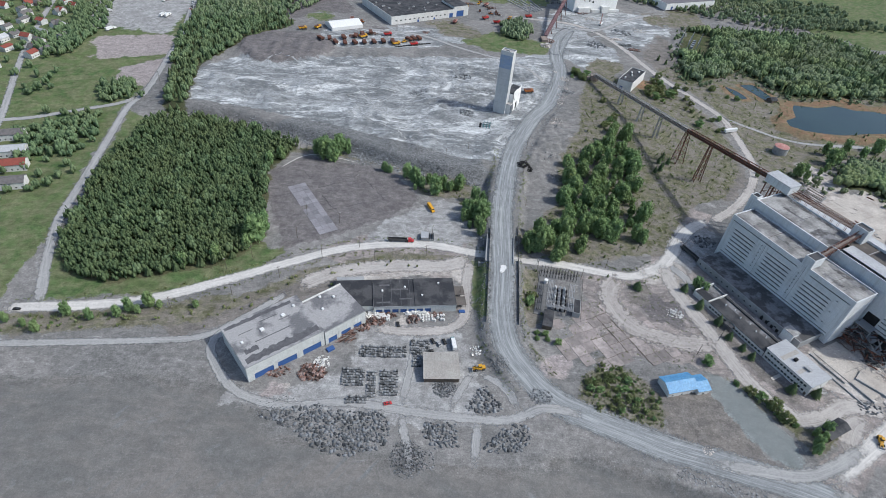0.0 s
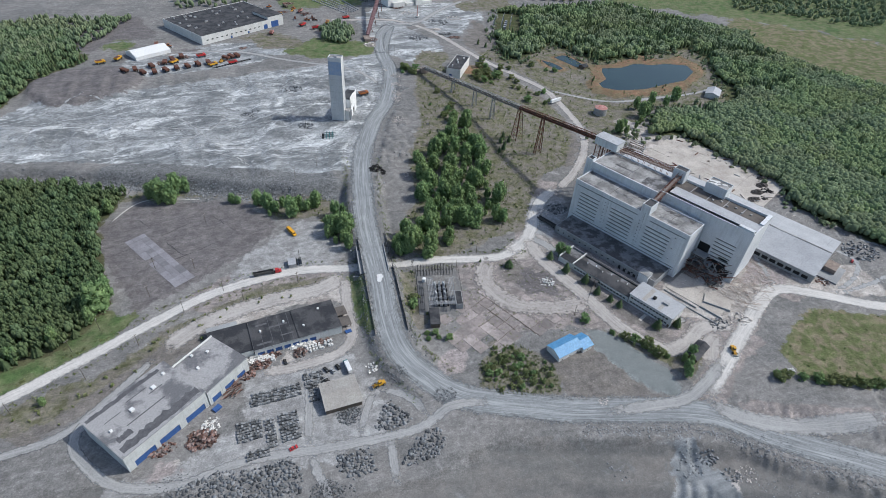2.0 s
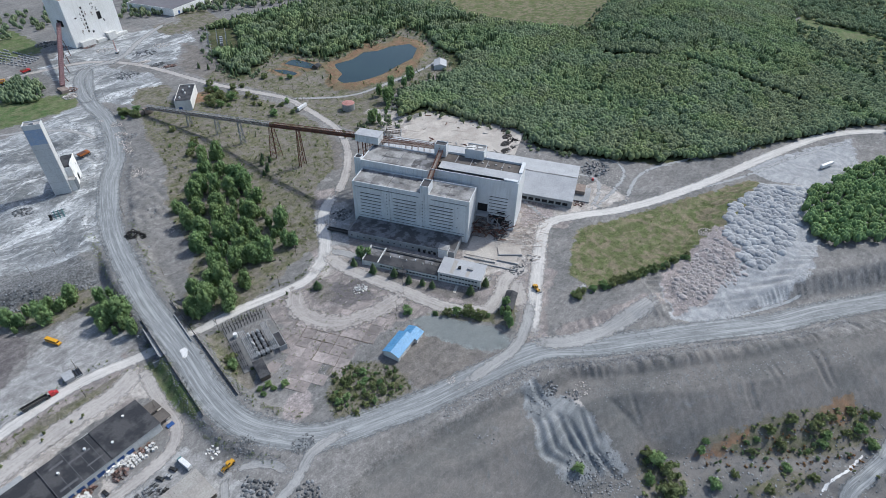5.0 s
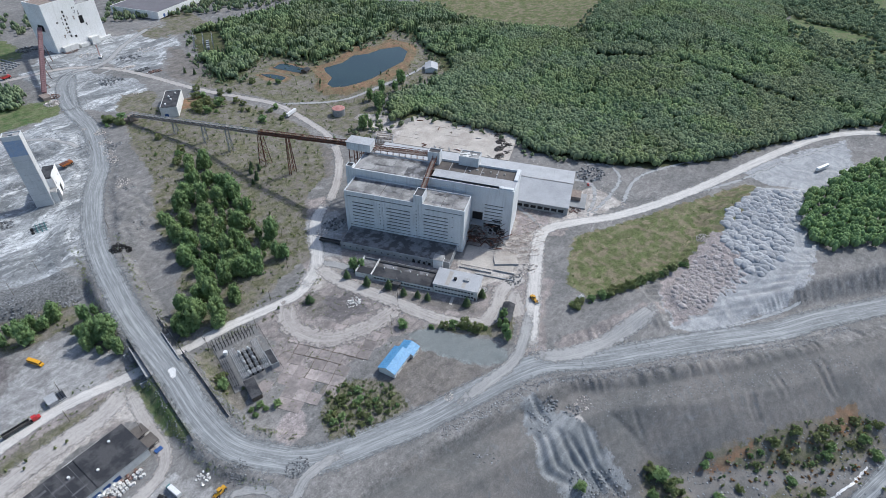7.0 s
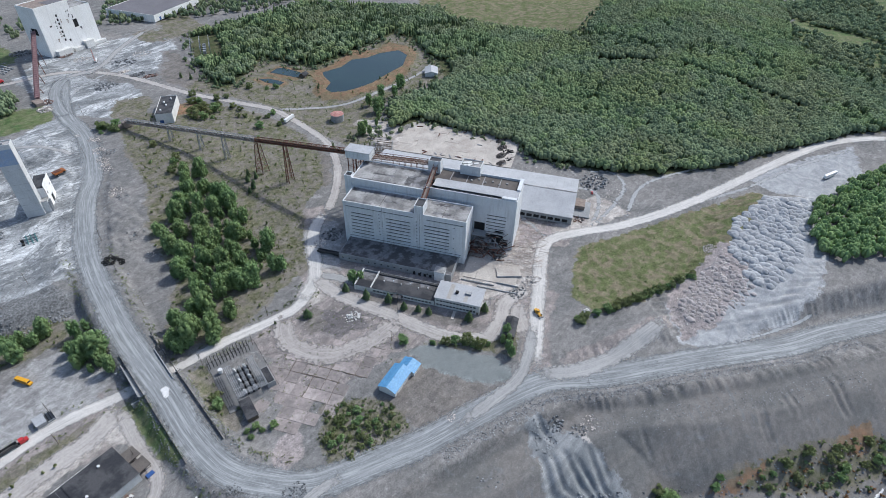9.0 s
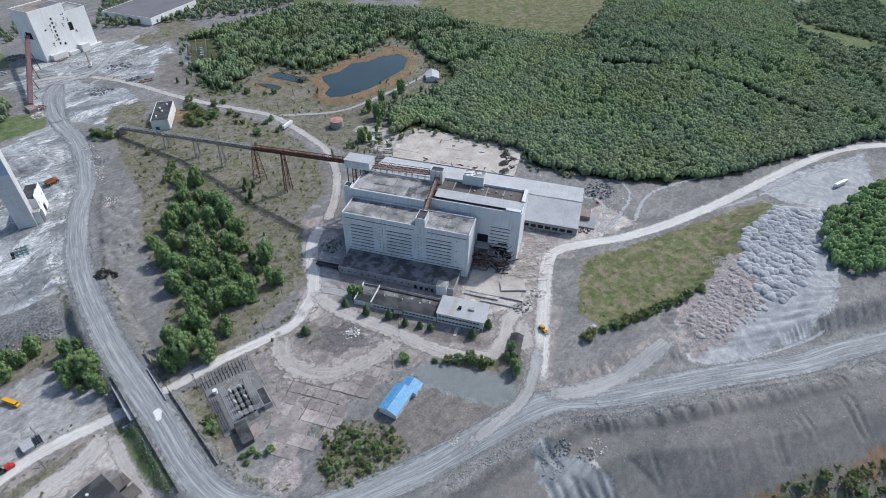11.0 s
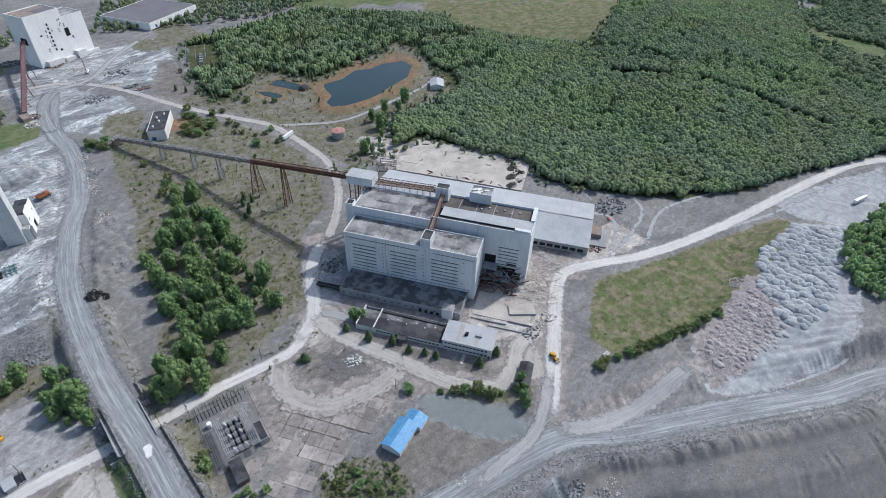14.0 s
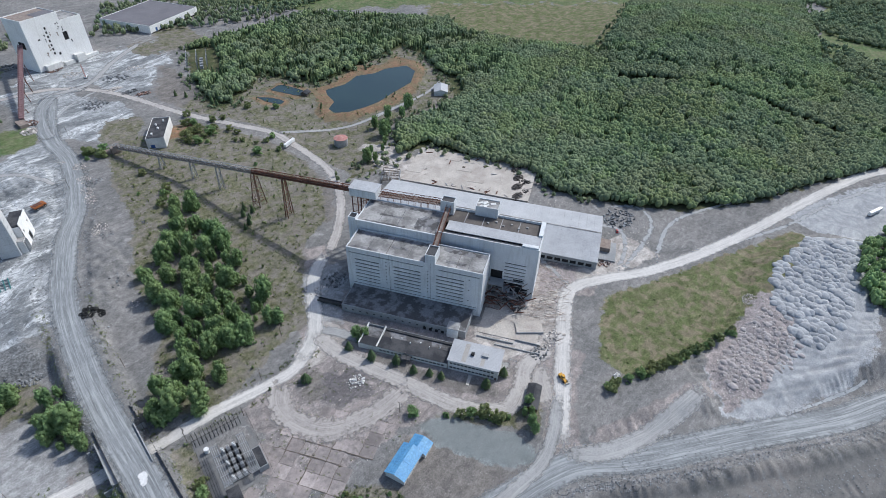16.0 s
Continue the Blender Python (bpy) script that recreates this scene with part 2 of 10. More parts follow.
HAUL = material("dusty_haul_road", (0.225, 0.238, 0.247), (0.185, 0.195, 0.203), 0.045, fine=0.9, bump=0.1, worn=0.8, lanes=(0.41, 0.425, 0.435))
PALE_ROAD = material("pale_crushed_stone_road", (0.54, 0.52, 0.5), (0.44, 0.425, 0.41), 0.05, fine=1.0, bump=0.1, worn=0.9, lanes=(0.62, 0.6, 0.575))
YARD_ROAD = material("worn_yard_gravel", (0.41, 0.385, 0.366), (0.32, 0.3, 0.286), 0.06, fine=0.7, bump=0.1, worn=1.25, lanes=(0.46, 0.435, 0.415))
YARD_LOOP = material("dusty_yard_loop", (0.37, 0.342, 0.325), (0.29, 0.268, 0.256), 0.07, fine=0.6, bump=0.1, worn=2.0, lanes=(0.43, 0.4, 0.38))
SPILL = material("white_powder_spill", (0.7, 0.7, 0.7), (0.6, 0.6, 0.6), 0.5, worn=2.4)
GREY_ROAD = material("worn_grey_road", (0.33, 0.33, 0.33), (0.27, 0.27, 0.27), 0.05, fine=1.0, bump=0.1, worn=1.2, lanes=(0.4, 0.395, 0.39))
WHEEL_TRACK = material("packed_white_wheel_track", (0.37, 0.385, 0.395), (0.29, 0.3, 0.31), 0.09, fine=0.7, bump=0.1, worn=2.6)
FAINT_TRACK = material("faint_pale_track", (0.36, 0.37, 0.375), (0.31, 0.315, 0.32), 0.1, fine=0.8, bump=0, worn=3.4)
LEAF_BRIGHT = leaf_material("spring_leaves", (0.175, 0.275, 0.13), (0.23, 0.345, 0.16), (0.3, 0.415, 0.195), 0.1)
LEAF_MID = leaf_material("woodland_leaves", (0.174, 0.232, 0.142), (0.214, 0.278, 0.17), (0.265, 0.332, 0.195), 0.05)
LEAF_OLIVE = leaf_material("olive_shrub_leaves", (0.165, 0.215, 0.1), (0.22, 0.27, 0.13), (0.285, 0.31, 0.17))
LEAF_DEEP = leaf_material("deep_green_leaves", (0.125, 0.19, 0.105), (0.165, 0.24, 0.13), (0.215, 0.29, 0.16), 0.08)
LEAF_RUST = leaf_material("dry_brush", (0.2, 0.13, 0.08), (0.27, 0.175, 0.1), (0.3, 0.23, 0.13), 0.1)
LEAF_STAND = leaf_material("fresh_woodland_leaves", (0.182, 0.254, 0.138), (0.226, 0.306, 0.16), (0.28, 0.358, 0.184), 0.05)
LEAF_COPSE = leaf_material("copse_leaves", (0.16, 0.255, 0.12), (0.21, 0.315, 0.145), (0.265, 0.375, 0.17), 0.1)
NEEDLES = leaf_material("pine_needles", (0.098, 0.15, 0.078), (0.13, 0.186, 0.096), (0.165, 0.224, 0.114), 0.1)


# ---- the lie of the land ----
def smooth(t):
    t = np.clip(t, 0.0, 1.0)
    return t * t * (3 - 2 * t)


def line_dist(x, y, pts):
    """Distance to a polyline, and how far along it (in point numbers) the nearest place lies."""
    best, along = np.full(np.shape(x), 1e9), np.zeros(np.shape(x))
    for i, ((ax, ay), (bx, by)) in enumerate(zip(pts[:-1], pts[1:])):
        dx, dy = bx - ax, by - ay
        u = np.clip(((x - ax) * dx + (y - ay) * dy) / (dx * dx + dy * dy), 0, 1)
        d = np.hypot(x - ax - u * dx, y - ay - u * dy)
        along = np.where(d < best, i + u, along)
        best = np.minimum(d, best)
    return best, along


def inside(x, y, poly):
    """Signed distance to a polygon's edge, positive inside."""
    d, _ = line_dist(x, y, poly + poly[:1])
    odd = np.zeros(np.shape(x), bool)
    for (ax, ay), (bx, by) in zip(poly, poly[1:] + poly[:1]):
        if ay != by:
            odd ^= ((ay > y) != (by > y)) & (x < (bx - ax) * (y - ay) / (by - ay) + ax)
    return np.where(odd, d, -d)


def _hash(ix, iy, k):
    v = np.sin(ix * 127.1 + iy * 311.7 + k * 74.7) * 43758.5453
    return v - np.floor(v)


def value_noise(x, y, size, k=0):
    ix, iy = np.floor(x / size), np.floor(y / size)
    fx, fy = smooth(x / size - ix), smooth(y / size - iy)
    a, b = _hash(ix, iy, k), _hash(ix + 1, iy, k)
    c, d = _hash(ix, iy + 1, k), _hash(ix + 1, iy + 1, k)
    return (a + (b - a) * fx) * (1 - fy) + (c + (d - c) * fx) * fy


def heaps(x, y, size, k=0):
    """Dumped heaps: rounded cones, one to a cell, at uneven places."""
    out = np.zeros(np.shape(x))
    ix, iy = np.floor(x / size), np.floor(y / size)
    for ox in (-1, 0, 1):
        for oy in (-1, 0, 1):
            cx, cy = ix + ox, iy + oy
            px, py = (cx + 0.2 + 0.6 * _hash(cx, cy, k)) * size, (cy + 0.2 + 0.6 * _hash(cx, cy, k + 1)) * size
            r = size * (0.55 + 0.25 * _hash(cx, cy, k + 2))
            out = np.maximum(out, 1 - (np.hypot(x - px, y - py) / r) ** 2)
    return out


HAUL_LINE = [(224, 801), (188, 706), (179, 637), (154, 562), (126, 514), (99, 451), (85, 394), (77, 346), (71, 288), (66, 251), (67, 221), (79, 197),
             (93, 181), (124, 166), (149, 155), (185, 143), (227, 127), (257, 100), (316, 57), (367, 19), (414, -9), (520, -80), (640, -150)]
HAUL_Z = [0, 0, 0, 0, 0, 0, -1, -3, -3, -4, -5, -6.5, -7.5, -8.5, -9, -9, -9, -10, -13, -17, -20, -25, -28]
POND = [(419, 555), (436, 565), (443, 585), (451, 598), (480, 594), (508, 603), (528, 593), (550, 593), (579, 580), (572, 556), (540, 534), (504, 529), (474, 523), (452, 524), (430, 529), (416, 540)]
TAILINGS = [(526, 85), (552, 44), (500, 34), (450, 30), (406, 36), (389, 45), (352, 62), (332, 76), (346, 96), (408, 90), (470, 97)]

GULLIES = [([(203.3, 117.3), (201.4, 111.5), (198.1, 101.3)], 2.2, 2.0),
           ([(189.9, 117.1), (194.0, 112.5), (193.2, 105.5)], 1.5, 2.0),
           ([(185.0, 100.1), (173.9, 86.4), (179.2, 74.5)], 3.2, 2.2),
           ([(190.0, 97.1), (181.6, 83.6), (183.7, 76.3)], 2.8, 1.6),
           ([(196.8, 92.9), (190.4, 78.5), (189.5, 65.1)], 3.4, 2.0),
           ([(199.4, 87.1), (196.7, 76.6), (190.1, 58.3)], 3.0, 1.8),
           ([(208.7, 84.2), (198.6, 68.4), (196.3, 50.3)], 2.6, 1.6),
           ([(212.5, 80.5), (205.0, 67.9)], 1.8, 1.4),
           ([(228.5, 73.4), (229.2, 64.9), (229.3, 56.6)], 1.1, 1.3),
           ([(240.4, 66.8), (236.5, 61.7), (232.5, 55.4)], 1.4, 1.4),
           ([(301.0, 19.0), (291.1, 12.4), (285.8, 6.1)], 1.4, 1.3),
           ([(302.9, 16.8), (293.1, 10.3), (288.3, 4.3)], 1.4, 1.2),
           ([(318.5, 9.7), (310.4, 1.3)], 1.0, 1.2),
           ([(322.5, 6.7), (316.3, -1.1)], 1.0, 1.2),
           ([(349.6, -9.7), (339.7, -17.2), (334.8, -25.5)], 2.0, 1.6),
           ([(356.7, -13.2), (345.5, -20.2), (339.3, -28.3)], 1.8, 1.4),
           ([(265.8, 42.6), (258.3, 36.0)], 0.6, 1.4),
           ([(276.7, 34.5), (265.4, 24.1)], 0.6, 1.4)]


def ground_z(x, y):
    x, y = np.atleast_1d(np.asarray(x, float)), np.atleast_1d(np.asarray(y, float))
    edge = np.interp(x, [-700, -231, -164, -106, -63, -10, 35, 65, 110, 200, 300, 420, 600], [560, 506, 496, 473, 458, 431, 414, 412, 420, 455, 520, 560, 600])
    wide = np.interp(x, [-400, -260, -230, 65, 120, 200], [160, 120, 11, 11, 70, 120])
    low = np.interp(x, [40, 110], [-9.0, -8.0])
    high = np.interp(x, [-300, -220, 200, 450], [-5.0, 0.0, 0.0, -3.0])
    z = low + (high - low) * smooth((y - edge + wide * 0.45) / wide)
    # wooded hill in the east
    z = z + 34 * np.exp(-(((x - 930) / 190) ** 2 + ((y - 330) / 150) ** 2)) + 16 * np.exp(-(((x - 700) / 90) ** 2 + ((y - 240) / 60) ** 2))
    # the pit falls away to the south
    lip = np.interp(x, [-500, -150, -60, 0, 60, 95, 130, 185, 227, 250, 300, 360, 420, 600, 900], [150, 168, 160, 150, 146, 152, 141, 122, 106, 84, 44, 0, -30, -150, -330])
    s = (lip - y) * np.interp(x, [90, 150, 230, 300], [1.0, 0.92, 0.8, 0.74])
    steep = np.interp(x, [60, 140], [0.0, 1.0])
    gentle = np.interp(x, [-100, 60], [10, 13]) * smooth(s / 100)
    along = x * 0.76 - y * 0.65
    first = 6.0 * np.clip((s + 2.0 * value_noise(x, y, 24, 41) + 0.35 * value_noise(x, y, 3.5, 46)) / 7.0, 0, 1)
    second = 20 * np.clip((s - 20 - 5 * value_noise(x, y, 30, 42) - 0.5 * value_noise(x, y, 6, 47)) / np.interp(x, [140, 230, 330], [40, 35, 38]), 0, 1)
    ridge = np.abs(value_noise(along + 1.6 * value_noise(x, y, 9, 4), s * 0.06, 4.2, 3) - 0.5) * 2
    gully = ridge * 1.0
    wall = smooth((s - 16) / 10) * smooth((74 - s) / 14)
    z = z - gentle * (1 - steep) - (first + second) * steep - 5 * smooth((s - 75) / 40) * steep
    z = z - steep * wall * (0.22 * (1 - ridge) ** 3 + 0.8 * (value_noise(along, s * 0.3, 26, 43) - 0.5))
    near = (x > 140) & (x < 400) & (y > -60) & (y < 150)
    cut = np.zeros(np.shape(x))
    for pts, deep, broad in GULLIES:
        dd, uu = line_dist(x[near], y[near], pts)
        k = uu / (len(pts) - 1)
        dd = dd + 0.9 * (value_noise(x[near], y[near], 4, 71) - 0.5)
        cut[near] = np.maximum(cut[near], 0.85 * deep * np.clip(1.15 - dd / (1.25 * broad), 0, 1) * (0.35 + 0.65 * np.sin(np.pi * np.clip(0.12 + 0.8 * k, 0, 1))))
    z = z - cut
    z = z + steep * smooth((s - 60) / 15) * (value_noise(x, y, 9, 44) * 3 - 1.0)
    # tailings heaps, with a high bench above the haul road
    t = inside(x, y, TAILINGS)
    top = np.interp(x, [320, 350, 390, 406, 461, 490, 530], [-12.5, -11.5, -10.8, -8.5, -4.8, -2.6, -1.2])
    fan = np.clip((t + 12 + 5 * value_noise(x, y, 10, 64)) / 15, 0, 1)
    lumps = np.clip(heaps(x + 2 * value_noise(x, y, 17, 62), y + 2 * value_noise(x, y, 15, 63), 8.2, 5), 0, 1)
    crumbs = np.clip(heaps(x, y, 3.6, 15), 0, 1) * smooth((400 - x) / 50)
    crown = top + smooth((t - 1) / 6) * (1.2 * lumps * (0.45 + 0.75 * smooth((value_noise(x, y, 34, 61) - 0.3) / 0.3)) * (0.55 + 0.45 * smooth((x - 385) / 30)) + 0.8 * crumbs + 0.5 * value_noise(x, y, 25, 9))
    rill = np.abs(value_noise(x * 0.62 + y * 0.78, t * 0.12, 3.6, 66) - 0.5) * 2
    z = z * (1 - fan) + crown * fan - 2.6 * (1 - rill) ** 3 * 4 * fan * (1 - fan)
    # embankment and cut of the haul road, open under the bridge
    d, u = line_dist(x, y, HAUL_LINE)
    road = np.interp(u, np.arange(len(HAUL_Z)), HAUL_Z)
    side = np.interp(u, [6, 9, 16, 17, 21], [7, 7, 9, 15, 17])
    w = 1 - smooth((d - 11.5) / side)
    face = np.where(u > 16.5, 4 * w * (1 - w), 0) * smooth((d - 8) / 6)
    gap = (np.abs(y - 0.15 * (x - 70) - 311) < 12.5) & (np.abs(x - 70) < 40)
    w = np.where(gap, 0.0, w)
    rough = (value_noise(x, y, 14, 1) - 0.5) * 0.9 + (value_noise(x, y, 5, 2) - 0.5) * 0.5
    plateau = smooth((y - edge) / 20) * smooth((190 - x) / 60) * smooth((x + 235) / 20) * smooth((690 - y) / 40)
    rough = rough * 0.35 + plateau * ((value_noise(x, y, 22, 7) - 0.4) * 2.4 + (value_noise(x, y, 9, 17) - 0.5) * 0.9)
    drift = smooth((value_noise(x, y, 46, 93) - 0.42) / 0.2)
    rough = rough + plateau * drift * (2.0 * np.clip(heaps(x + 4 * value_noise(x, y, 13, 95), y * 1.5, 15, 91), 0, 1) + 0.9 * np.clip(heaps(x, y, 7, 97), 0, 1))
    rough = rough * smooth((np.hypot(x - 98, y - 532) - 22) / 20)
    z = z + rough * (1 - w)
    z = z * (1 - w) + road * w + face * 2.4 * (gully ** 0.6 - 0.6) * (0.4 + value_noise(x, y, 21, 77))
    z = z + np.where((u > 15.5) & (u < 20) & (lip - y > -20), 0.9, 0) * np.exp(-((d - 12.4) / 1.7) ** 2) * (0.4 + 0.8 * value_noise(x, y, 15, 31))
    z = np.where(gap & (np.abs(x - 70) < 30), -9.6, z)
    # dark dump on the plateau
    m = inside(x, y, MOUND)
    z = z + 3.2 * np.clip((m + 2 * value_noise(x, y, 9, 81)) / 5, 0, 1) + np.clip(m / 6, 0, 1) * 1.6 * np.clip(heaps(x, y, 11, 83), 0, 1)
    # pond hollow
    p = inside(x, y, POND)
    z = np.where(p > -22, z * (1 - smooth((p + 22) / 20)) + (-3.6 - 1.5 * smooth(p / 8)) * smooth((p + 22) / 20), z)
    return z


GRID = {}


def gz(x, y):
    """The height of the ground sheet at one place."""
    xs, ys, zs = GRID["x"], GRID["y"], GRID["z"]
    i, j = min(max(int(np.searchsorted(xs, x)) - 1, 0), len(xs) - 2), min(max(int(np.searchsorted(ys, y)) - 1, 0), len(ys) - 2)
    u, v = (x - xs[i]) / (xs[i + 1] - xs[i]), (y - ys[j]) / (ys[j + 1] - ys[j])
    return float((zs[j, i] * (1 - u) + zs[j, i + 1] * u) * (1 - v) + (zs[j + 1, i] * (1 - u) + zs[j + 1, i + 1] * u) * v)


PINES = [(-245, 491), (-214, 500), (-145, 482), (-98, 453), (-117, 413), (-102, 322), (-122, 291), (-172, 275), (-198, 268), (-226, 280), (-244, 313), (-252, 409)]
FOREST = [(340, 434), (372, 424), (412, 434), (440, 470), (545, 468), (590, 520), (625, 604), (622, 632), (500, 616), (454, 612), (434, 664), (424, 681), (342, 634), (334, 650), (361, 736), (412, 836), (628, 840), (756, 655),
          (735, 620), (776, 402), (1030, 478), (1400, 500), (1400, 300), (1100, 210), (965, 170), (926, 120), (905, 60), (860, -60), (733, 44), (626, 100), (561, 130), (505, 172), (476, 218), (452, 278), (466, 308), (440, 420)]
MEADOW = [(337, 169), (359, 175), (394, 158), (448, 134), (537, 93), (527, 85), (470, 80), (405, 91), (340, 107), (304, 127), (302, 151)]
ASPHALT_LOT = [(-117, 413), (-89, 438), (-40, 427), (-14, 422), (12, 379), (-7, 356), (-45, 331), (-87, 310), (-114, 379)]
MOUND = [(-201, 649), (-203, 685), (-181, 708), (-148, 718), (-115, 708), (-88, 682), (-107, 630), (-144, 618), (-175, 619)]
